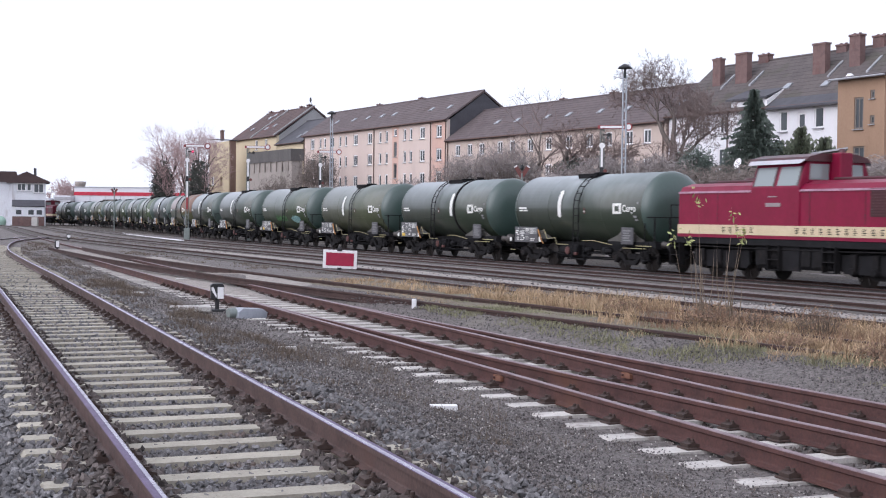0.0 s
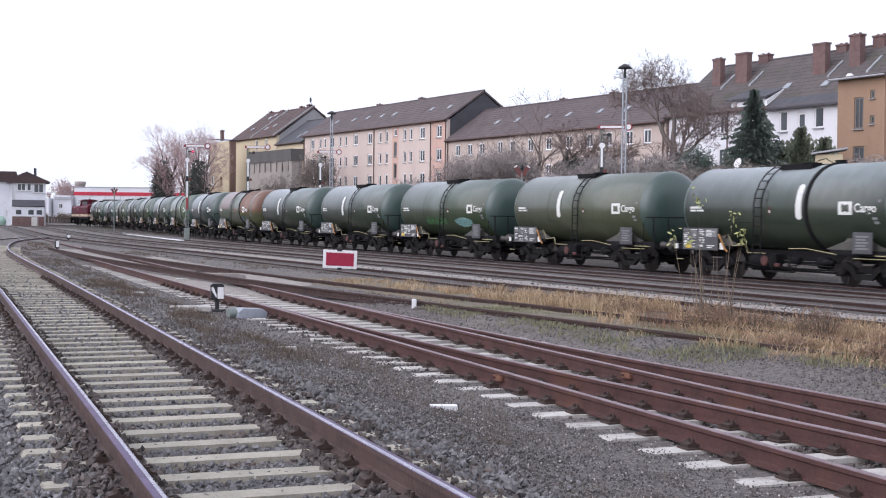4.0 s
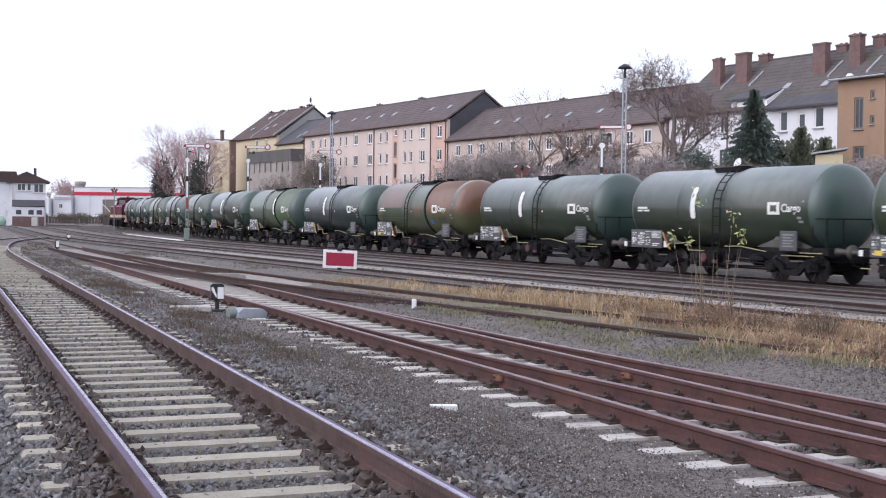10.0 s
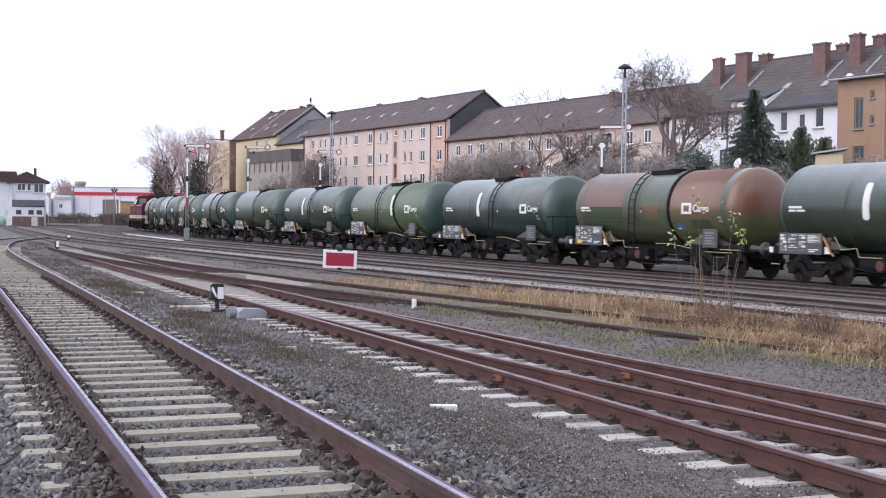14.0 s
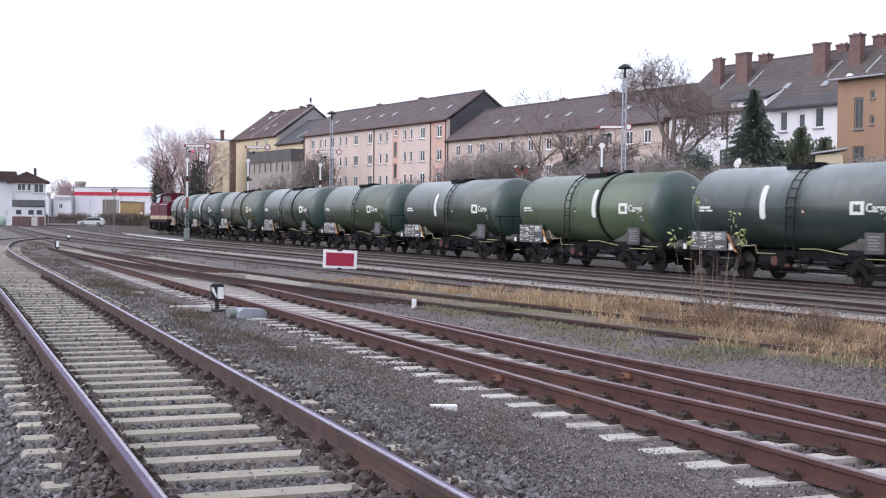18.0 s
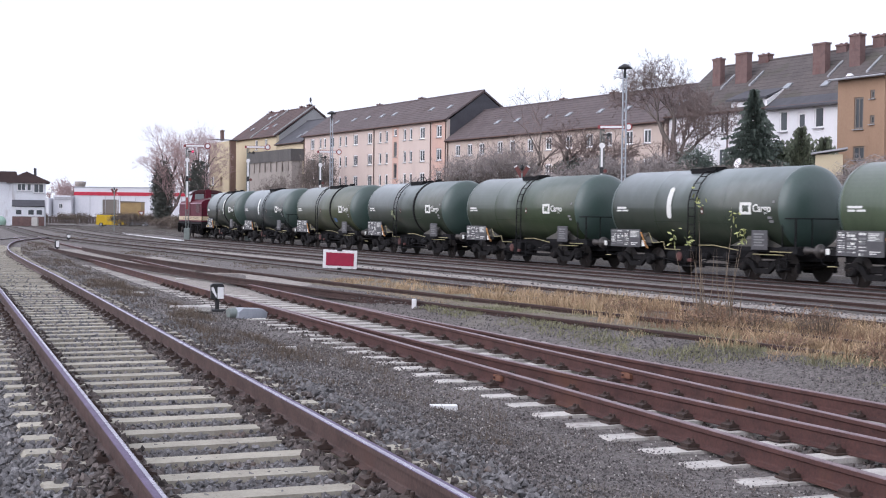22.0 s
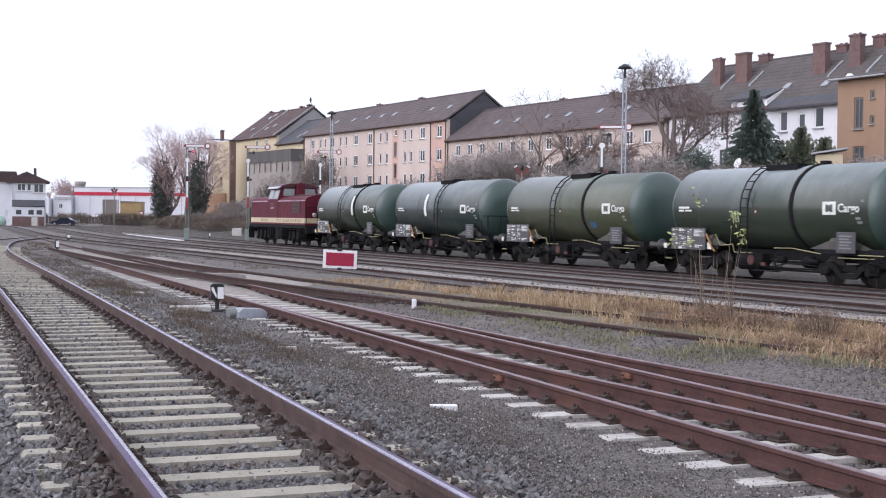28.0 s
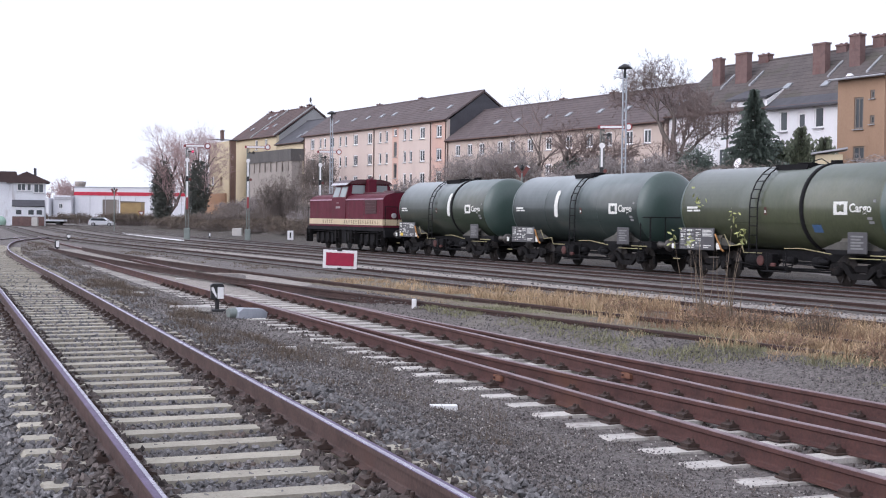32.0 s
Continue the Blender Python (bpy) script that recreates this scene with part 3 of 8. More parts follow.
def notice_board(parent, x0, x1, z0, z1, y, seed):
    b = part("notice_board", Shape().box(x0, x1, y, y + 0.03, z0, z1, c=0.006), M_BOARD, parent, "grey board with small white lettering")
    rnd, s, g = random.Random(seed), Shape(), Shape()
    w = x1 - x0
    for c, (a, f) in enumerate(((0.04, 0.14), (0.23, 0.2), (0.48, 0.14))):
        z = z1 - 0.05
        while z > z0 + 0.09:
            h = rnd.choice((0.03, 0.03, 0.045, 0.07))
            q = x0 + w * a
            while q < x0 + w * (a + f) - 0.05:
                e = min(rnd.uniform(0.05, 0.2), x0 + w * (a + f) - q)
                (s if rnd.random() < 0.55 else g).box(q, q + e, y - 0.006, y, z - h, z)
                q += e + 0.035
            z -= h + rnd.choice((0.028, 0.028, 0.07))
    g.box(x0 + w * 0.66, x0 + w * 0.97, y - 0.004, y, z1 - 0.3, z1 - 0.04)
    for i in range(5):
        s.box(x0 + w * 0.68, x0 + w * rnd.uniform(0.8, 0.95), y - 0.009, y - 0.004, z1 - 0.09 - i * 0.048, z1 - 0.068 - i * 0.048)
    s.box(x0 + w * 0.7, x0 + w * 0.92, y - 0.006, y, z0 + 0.14, z0 + 0.17).box(x0 + w * 0.7, x0 + w * 0.84, y - 0.006, y, z0 + 0.08, z0 + 0.11)
    tagged(part("marking", s, M_WHITE, b, "small unreadable white marks"), kind="stuff")
    tagged(part("marking", g, mat_grey_text, b, "worn grey marks and ruled table"), kind="stuff")
    return b


def tank_wagon(kind, paint, stripe, label, seed, extras=""):
    rnd = random.Random(seed)
    top = thing("tank_wagon", Matrix(), label, "tank wagon", "wagons of the tank train")
    half = PITCH / 2 - 0.62
    lt = 5.22
    # tank barrel and dished ends
    s = Shape().turn([(-lt + 0.5, R_TANK - 0.005), (-lt + 0.5, R_TANK), (lt - 0.5, R_TANK), (lt - 0.5, R_TANK - 0.005)], "X", 56, pose(0, 0, Z_TANK))
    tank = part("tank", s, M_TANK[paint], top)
    for k in (-1, 1):
        prof = [(k * (lt - 0.5), R_TANK + 0.002)] + [(k * (lt - 0.5 + 0.5 * math.sin(radians(a))), R_TANK * (0.25 + 0.75 * math.cos(radians(a)))) for a in (12, 25, 40, 55, 70, 82)] + [(k * lt, 0.1)]
        part("tank_end", Shape().turn(prof, "X", 56, pose(0, 0, Z_TANK)), M_TANK_END if paint != "rust" else M_TANK["rust"], tank)
    # weld seams
    for x in (-lt + 0.52, -2.0, 2.0, lt - 0.52) if kind == "S" else (-lt + 0.52, lt - 0.52):
        part("weld_seam", Shape().turn([(x - 0.02, R_TANK), (x - 0.012, R_TANK + 0.005), (x + 0.012, R_TANK + 0.005), (x + 0.02, R_TANK)], "X", 56, pose(0, 0, Z_TANK)), M_TANK[paint], tank)
    # manhole with walkway
    px = -0.12 if kind == "S" else 0.1
    w = 0.75 if kind == "S" else 0.8
    zt = Z_TANK + R_TANK
    s = Shape()
    s.box(px - w, px + w, -0.6, 0.6, zt - 0.015, zt + 0.015)
    for a in [px - w + 0.03 + i * (w - 0.03) for i in range(3)]:
        b = Shape()
        b.prism([(-0.6, Z_TANK + 1.22), (-0.62, zt - 0.02), (0.62, zt - 0.02), (0.6, Z_TANK + 1.22), (0, Z_TANK + R_TANK - 0.03)], a - 0.02, a + 0.02, plane="YZ")
        part("bracket", b, M_FRAME, top)
    s.prism([(px - w, zt + 0.015), (px + w, zt + 0.015), (px + w * 0.88, zt - 0.17), (px - w * 0.88, zt - 0.17)], -0.66, -0.62)
    part("walkway", s, M_FRAME, top, "dark steel walkway round the manhole")
    s = Shape().turn([(zt - 0.05, 0.28), (zt + 0.04, 0.28), (zt + 0.05, 0.31), (zt + 0.075, 0.31), (zt + 0.09, 0.12)], "Z", 16, pose(px, 0, 0))
    part("manhole", s, M_FRAME, top)
    if kind == "B":
        s = Shape()
        s.tube([(px + 0.5, -0.4, zt - 0.05), (px + 0.8, -0.45, zt + 0.1), (px + 1.15, -0.45, zt + 0.16), (px + 1.4, -0.4, zt + 0.02)], 0.018, 5)
        if seed == 3:
            s.tube([(px - 0.5, -0.4, zt), (px - 0.2, -0.45, zt + 0.2), (px + 0.25, -0.45, zt + 0.26), (px + 0.6, -0.42, zt + 0.2), (px + 0.8, -0.4, zt)], 0.018, 5)
        part("hand_rail", s, M_FRAME, top)
    # ladder
    lx = 0.33 if kind == "S" else -0.75
    s = Shape()
    for d in (-0.19, 0.19):
        pts = [on_tank(lx + d, a, 0.09) for a in (66, 50, 34, 18, 5)] + [Vector((lx + d, -R_TANK - 0.09, 1.9)), Vector((lx + d, -R_TANK - 0.09, 0.85))]
        s.tube(pts, 0.024, 5)
    for a in (62, 48, 36, 24, 12, 0):
        s.tube([on_tank(lx - 0.19, a, 0.09), on_tank(lx + 0.19, a, 0.09)], 0.016, 5)
    for z in (2.1, 1.8, 1.5, 1.2, 0.9):
        s.tube([(lx - 0.19, -R_TANK - 0.09, z), (lx + 0.19, -R_TANK - 0.09, z)], 0.016, 5)
    part("ladder", s, M_FRAME, top)
    # clamping band
    if kind == "B":
        s = Shape().turn([(1.36, R_TANK), (1.36, R_TANK + 0.05), (1.5, R_TANK + 0.05), (1.5, R_TANK)], "X", 56, pose(0, 0, Z_TANK))
        s.box(1.29, 1.57, -0.12, 0.12, Z_TANK + R_TANK + 0.04, Z_TANK + R_TANK + 0.12)
        part("clamping_band", s, M_FRAME, top, "dark steel band round the tank")
    # level strip
    if stripe:
        s = Shape()
        sx = -1.1 if kind == "S" else 1.08
        flank_patch(s, sx - 0.135, sx + 0.135, -13, 29)
        for q, d in ((0.11, 1.2), (0.07, 2.4)):
            flank_patch(s, sx - q, sx + q, -13 - d, -11.8 - d)
            flank_patch(s, sx - q, sx + q, 27.8 + d, 29 + d)
        part("level_strip", s, M_WHITE, top, "white painted strip round the flank")
    # emblem and lettering
    s = Shape()
    e0, ea, k = 2.2 if seed in (4, 8) else 2.82, -9, 8.2
    flank_patch(s, e0, e0 + 0.14, ea, ea + 2 * k)
    flank_patch(s, e0 + 0.44, e0 + 0.58, ea, ea + 2 * k)
    flank_patch(s, e0 + 0.14, e0 + 0.44, ea, ea + 3.6)
    flank_patch(s, e0 + 0.14, e0 + 0.44, ea + 2 * k - 3.6, ea + 2 * k)
    flank_patch(s, e0 + 0.25, e0 + 0.33, ea + 3.6, ea + 4.5)
    flank_patch(s, e0 + 0.25, e0 + 0.33, ea + 2 * k - 4.5, ea + 2 * k - 3.6)
    part("emblem", s, M_WHITE, top, "white square emblem with a dark notched centre")
    letters("Cargo", 0.36, M_WHITE, top, (e0 + 0.66, -5.5), label="white lettering")
    s = Shape()
    for i, (x0, x1, a0, a1) in enumerate(((-4.4, -3.8, -1, 2), (-4.4, -4.1, -5, -2.5), (-4.03, -3.67, -5, -2.5))):
        flank_patch(s, x0, x1, a0, a1)
    tagged(part("marking", s, M_WHITE, top, "small unreadable white marks"), kind="stuff")
    for x, a in ((4.45, 6), (4.2, -15), (4.25, -20)):
        s = Shape()
        flank_patch(s, x, x + (0.1 if a > 0 else 0.2), a, a + 3.5, 0.02)
        part("sample_plate", s, mat_grey_text, top, "small grey plate near the tank end")
    s = Shape()
    flank_patch(s, lx + 0.42, lx + 0.55, -9, 1, 0.016)
    part("hazard_tag", s, M_RED_PART, top, "faded red tag beside the ladder")
    s = Shape()
    flank_patch(s, lx + 0.45, lx + 0.52, -6.5, -3.5, 0.02)
    part("hazard_mark", s, M_WHITE, top)
    s = Shape()
    flank_patch(s, -2.1, 2.2, -20.6, -19.8, 0.02)
    part("flank_rail", s, M_TANK[paint], top)
    # saddles and frame
    for x in (-3.35, 3.35):
        s = Shape().prism([(-1.1, 1.1), (1.1, 1.1), (1.14, 1.36), (1.04, 1.47), (0.75, 1.22), (0, 1.1), (-0.75, 1.22), (-1.04, 1.47), (-1.14, 1.36)], x - 0.5, x + 0.5, plane="YZ")
        s.prism([(x - 1.35, 1.12), (x + 1.35, 1.12), (x + 0.6, 1.36), (x - 0.6, 1.36)], -1.1, -1.06)
        part("saddle", s, M_SADDLE, top, "dusty steel saddle under the tank")
    s = Shape()
    for y in (-1.2, 1.2):
        for x0, x1 in ((-half, -2.35), (2.35, half)):
            s.prism([(x0, 0.92 if x0 < 0 else 1.0), (x1, 1.0 if x0 < 0 else 0.92), (x1, 1.12), (x0, 1.12)], y - 0.05, y + 0.05)
    s.box(-half, half, -0.42, 0.42, 0.7, 1.02)
    for x in (-half, -3.4, 3.4, half - 0.12):
        s.box(x, x + 0.12, -1.15, 1.15, 0.88, 1.1)
    part("frame", s, M_FRAME, top)
    for x, k in ((-half, -1), (half, 1)):
        buffers(top, x, k)
    for x in (-3.6, 3.6):
        bogie(top, x)
    # boards, brake gear, rails
    notice_board(top, -4.95, -3.0, 0.94, 1.6 if kind == "S" else 1.7, -1.3, seed)
    part("tag_plate", Shape().box(-2.85, -2.65, -1.33, -1.31, 0.98, 1.2), M_WHITE, top, "small white plate beside the board")
    if seed in (0, 8, 11, 13):
        part("warning_plate", Shape().box(-4.75, -4.45, -1.325, -1.3, 1.0, 1.14), M_SIGN_YELLOW, top, "small yellow plate on the board")
    part("corner_plate", Shape().box(-5.4, -5.24, -1.3, -1.27, 0.96, 1.14), M_WHITE, top, "small white plate at the frame end")
    part("release_handle", Shape().tube([(-2.9, -1.34, 1.5), (-2.55, -1.36, 1.02), (-2.4, -1.36, 0.92)], 0.035, 5), M_ORANGE, top, "orange-yellow brake lever")
    b = part("placard", Shape().box(3.45, 4.25, -1.42, -1.38, 1.02, 1.66, c=0.02), M_BOARD, top, "grey framed placard")
    s = Shape()
    for i in range(5):
        s.box(3.6, 4.1 - 0.1 * (i % 2), -1.43, -1.42, 1.15 + i * 0.09, 1.2 + i * 0.09)
    tagged(part("marking", s, mat_grey_text, b, "small unreadable pale marks"), kind="stuff")
    rails = [[(-2.45, -1.3, 1.5), (-2.15, -1.32, 1.12), (-1.5, -1.32, 1.18), (-1.4, -1.32, 0.92), (-0.5, -1.32, 0.92)], [(0.6, -1.32, 1.1), (1.4, -1.32, 1.12), (2.7, -1.32, 0.98)],
             [(4.3, -1.32, 0.98), (5.3, -1.32, 0.98)], [(3.4, -1.28, 0.88), (4.9, -1.28, 0.88)], [(-5.3, -1.3, 0.6), (-4.9, -1.3, 0.6)]]
    for pts in rails:
        part("grab_rail", Shape().tube(pts, 0.018, 5), M_YELLOW, top, "dull yellow grab rail")
    s = Shape()
    s.turn([(-0.75, 0.05), (-0.7, 0.24), (0.7, 0.24), (0.75, 0.05)], "X", 14, pose(1.1, 0.2, 0.68))
    s.box(-1.5, 1.5, -0.45, -0.38, 0.6, 0.68)
    s.box(-0.9, -0.5, -0.9, -0.6, 0.5, 0.9, c=0.03)
    s.turn([(-0.5, 0.05), (-0.46, 0.2), (0.46, 0.2), (0.5, 0.05)], "X", 14, pose(-1.35, -0.75, 0.66))
    s.tube([(-2.3, -0.7, 0.42), (2.3, -0.7, 0.46)], 0.035, 6).tube([(-2.3, -0.25, 0.36), (2.3, -0.25, 0.36)], 0.035, 6)
    for x, y, r in ((0.5, -0.95, 0.11), (1.75, -0.9, 0.15), (2.05, -1.0, 0.08)):
        s.turn([(-0.22, 0.03), (-0.2, r), (0.2, r), (0.22, 0.03)], "X", 12, pose(x, y, 0.72))
    s.tube([(-2.2, -1.05, 0.62), (-1.2, -1.05, 0.5), (0.2, -1.05, 0.5), (0.9, -1.05, 0.62), (2.3, -1.05, 0.58)], 0.022, 5)
    s.tube([(0.3, -1.1, 0.9), (0.35, -1.15, 0.5), (0.75, -1.15, 0.5), (0.8, -1.1, 0.9)], 0.02, 5)
    part("brake_cylinder", s, M_FRAME, top, "dark brake gear under the frame")
    s = Shape()
    for x in (-0.35, 0.55):
        s.tube([(x, -1.2, 0.95), (x + 0.05, -1.28, 0.62), (x + 0.1, -1.28, 0.38)], 0.03, 5)
    s.box(-0.45, 0.75, -1.38, -1.18, 0.34, 0.38)
    part("drain_valve", s, M_FRAME, top, "dark drain pipe and step")
    part("brake_wheel", Shape().turn([(-1.3, 0.1), (-1.3, 0.17), (-1.27, 0.17), (-1.27, 0.1)], "Y", 14, pose(-0.6, 0, 0.68)), M_RED_PART, top, "faded red handwheel")
    part("valve_knob", Shape().box(-0.12, 0.1, -1.3, -1.2, 0.5, 0.62, c=0.02), M_RED_PART, top, "small painted valve knob")
    # end steps and railing at the leading end
    s = Shape()
    if kind == "S":
        for x in (half - 0.7, half - 0.1):
            s.tube([(x, -1.25, 1.1), (x, -1.25, 2.05)], 0.022, 5)
        s.tube([(half - 0.7, -1.25, 2.05), (half - 0.1, -1.25, 2.05)], 0.022, 5)
        for y in (-1.25, -0.6, 0.6, 1.25):
            s.tube([(half - 0.06, y, 1.1), (half - 0.06, y, 2.05)], 0.022, 5)
        s.tube([(half - 0.06, -1.25, 2.05), (half - 0.06, 1.25, 2.05)], 0.022, 5)
    s.box(half - 0.85, half, -1.25, 1.25, 1.12, 1.15)
    for z in (0.75, 0.42):
        s.box(half - 0.75, half - 0.4, -1.36, -1.12, z, z + 0.03)
    for x in (half - 0.75, half - 0.4):
        s.tube([(x, -1.3, 1.1), (x, -1.3, 0.42)], 0.02, 5)
    part("end_platform", s, M_FRAME, top, "end platform with railing and steps")
    if paint == "rust":
        # touched-up patches of green over the brown
        for x0, x1, a0, a1, tone, lift in ((-0.95, 1.36, -60, 82, "khaki", 0.003), (-4.1, -1.5, -40, 2, "green", 0.003), (-1.5, -0.95, -40, 40, "khaki", 0.003), (4.35, 4.72, -60, 84, "khaki", 0.003), (-4.72, -4.35, -60, 40, "khaki", 0.003),
                                           (2.7, 3.75, -32, -17, "green", 0.003), (0.0, 0.75, -18, 4, "rust", 0.006)):
            s = Shape()
            flank_patch(s, x0, x1, a0, a1, lift)
            part("paint_patch", s, M_TANK[tone], tank, "patch of touched-up paint")
    if extras == "graffiti":
        # sprayed words that cannot be read: rows of slanting strokes
        for j, x in enumerate((-1.75, -1.3, -0.85, -0.38, 0.08)):
            s = Shape()
            flank_patch(s, x, x + 0.36, -33 + j % 2, -17 - j % 3, 0.012)
            fill = part("scrawl", s, M_GRAFFITI_DARK, top, "dark green sprayed letter")
            s = Shape()
            for a0, a1, d0, d1 in ((-33, -18, 0.0, 0.12), (-33, -18, 0.26, 0.3), (-26, -23, 0.04, 0.3)):
                flank_stroke(s, x + d0, a0, x + d1, a1, 0.045, 0.017)
            part("outline", s, M_GRAFFITI_GREEN, fill, "lighter green outline")
        s = Shape()
        for i in range(14):
            q = abs(i - 6.5) / 6.5
            flank_patch(s, 1.4 + i * 0.125, 1.4 + (i + 1) * 0.125, -37 + 8 * q * q - (i % 3), -18 - 5 * q * q + (i % 2), 0.012)
        blue = part("scrawl", s, M_GRAFFITI_BLUE, top, "pale blue sprayed word")
        s = Shape()
        for i in range(9):
            x = 1.52 + i * 0.18
            flank_stroke(s, x, -34 + (i % 3), x + 0.13, -20 - (i % 2) * 3, 0.04, 0.017)
            flank_stroke(s, x + 0.02, -24 - (i % 3) * 2, x + 0.2, -27 + (i % 2) * 4, 0.035, 0.018)
        part("outline", s, M_GRAFFITI_TEAL, blue, "dark teal letter outlines")
    if extras == "blue":
        s = Shape()
        flank_patch(s, 1.8, 2.2, -33, -22)
        part("scrawl", s, M_BLUE, top, "small blue painted patch")
    if extras == "yellow":
        s = Shape()
        for i in range(3):
            flank_patch(s, -1.5 + i * 0.14, -1.42 + i * 0.14, -14 - 6 * i, -4)
        part("scrawl", s, M_GRAFFITI_LIME, top, "pale lime painted scrawl")
    return top


mat_grey_text = mat("grey_lettering", (0.22, 0.22, 0.22), (0.16, 0.16, 0.16), 0.7, bump=0.05)
M_GRAFFITI_GREEN = mat("green_spray_paint", (0.1, 0.28, 0.09), (0.07, 0.2, 0.06), 0.6, bump=0.05)
M_GRAFFITI_DARK = mat("dark_green_spray_paint", (0.035, 0.1, 0.035), (0.025, 0.075, 0.025), 0.6, bump=0.05)
M_GRAFFITI_TEAL = mat("dark_teal_spray_paint", (0.06, 0.17, 0.19), (0.04, 0.12, 0.14), 0.6, bump=0.05)
M_GRAFFITI_BLUE = mat("pale_blue_spray_paint", (0.25, 0.4, 0.4), (0.16, 0.3, 0.26), 0.6, scale=5, bump=0.05)
M_GRAFFITI_LIME = mat("lime_spray_paint", (0.42, 0.46, 0.26), (0.3, 0.34, 0.2), 0.6, bump=0.05)
M_BLUE = mat("blue_patch_paint", (0.06, 0.12, 0.25), (0.04, 0.09, 0.18), 0.6, bump=0.05)

# from the rear engine forwards
WAGONS = [("B", "olive", True, "", "band"), ("S", "slate", True, "", ""), ("B", "khaki", False, "blue", "band"), ("B", "olive", False, "yellow", "band"), ("S", "green", False, "", ""),
          ("S", "olive", True, "", ""), ("B", "light", True, "", "band"), ("S", "slate", True, "", ""), ("B", "rust", False, "blue", "band"), ("S", "olive", True, "", ""),
          ("S", "olive", True, "", ""), ("S", "green", False, "graffiti", ""), ("S", "khaki", True, "", ""), ("B", "olive", True, "", "band"), ("S", "olive", True, "", "")]
TONES = {"olive": "grey-green", "slate": "slate-grey green", "khaki": "khaki-green", "green": "mid-green", "light": "light green", "rust": "rusty brown"}
train = []
for i, (kind, paint, stripe, extras, _) in enumerate(WAGONS):
    lab = TONES[paint] + (" tank wagon with steel band" if kind == "B" else " smooth tank wagon") + (" and white level strip" if stripe else " and white lettering") + (" and graffiti" if extras == "graffiti" else "")
    train.append((tank_wagon(kind, paint, stripe, lab, i, extras), -23.35 + PITCH * (i + 0.5)))

# ---------------------------------------------------------------- red diesel engines
M_LOCO = mat("dark_red_engine_paint", (0.2, 0.004, 0.034), (0.15, 0.004, 0.025), 0.42, spec=0.3, scale=1.5, fine=16, bump=0.05, spots=(0.17, 0.008, 0.022), spot_scale=0.7, spot_amount=0.4, streak=2.5)
M_LOCO_DULL = mat("weathered_maroon_engine_paint", (0.108, 0.008, 0.022), (0.072, 0.007, 0.016), 0.55, spec=0.25, scale=1.5, fine=16, bump=0.06, spots=(0.07, 0.016, 0.02), spot_scale=0.9, spot_amount=0.5, streak=2.5)
M_LOCO_DARK = mat("sooty_red_roof_paint", (0.075, 0.014, 0.02), (0.045, 0.012, 0.014), 0.42, scale=1.5, fine=16, bump=0.08, spots=(0.04, 0.03, 0.03), spot_scale=1.0, spot_amount=0.6)
# Mauve strip colour paints the bright highlight along the hood edges
M_EDGE_GLINT = mat("mauve_edge_highlight", (0.36, 0.2, 0.26), (0.2, 0.09, 0.13), 0.35, scale=3, fine=18, bump=0.1)
M_CREAM = mat("cream_band_paint", (0.6, 0.5, 0.33), (0.48, 0.39, 0.25), 0.45, scale=2, fine=20, bump=0.05, spots=(0.3, 0.22, 0.13), spot_scale=2.5, spot_amount=0.35)
M_GRILLE = mat("dark_red_grille", (0.06, 0.012, 0.014), (0.035, 0.009, 0.01), 0.6, scale=4, fine=40, bump=0.2)
# Pale tint: the reflected sky is put into the pane colour
M_CAB_GLASS = glass("sky_pale_cab_glass", (0.24, 0.27, 0.27), 0.04)
M_SILVER = mat("bare_metal_visor", (0.62, 0.6, 0.62), (0.5, 0.48, 0.5), 0.35, metal=0.6, scale=3, fine=30, bump=0.05)


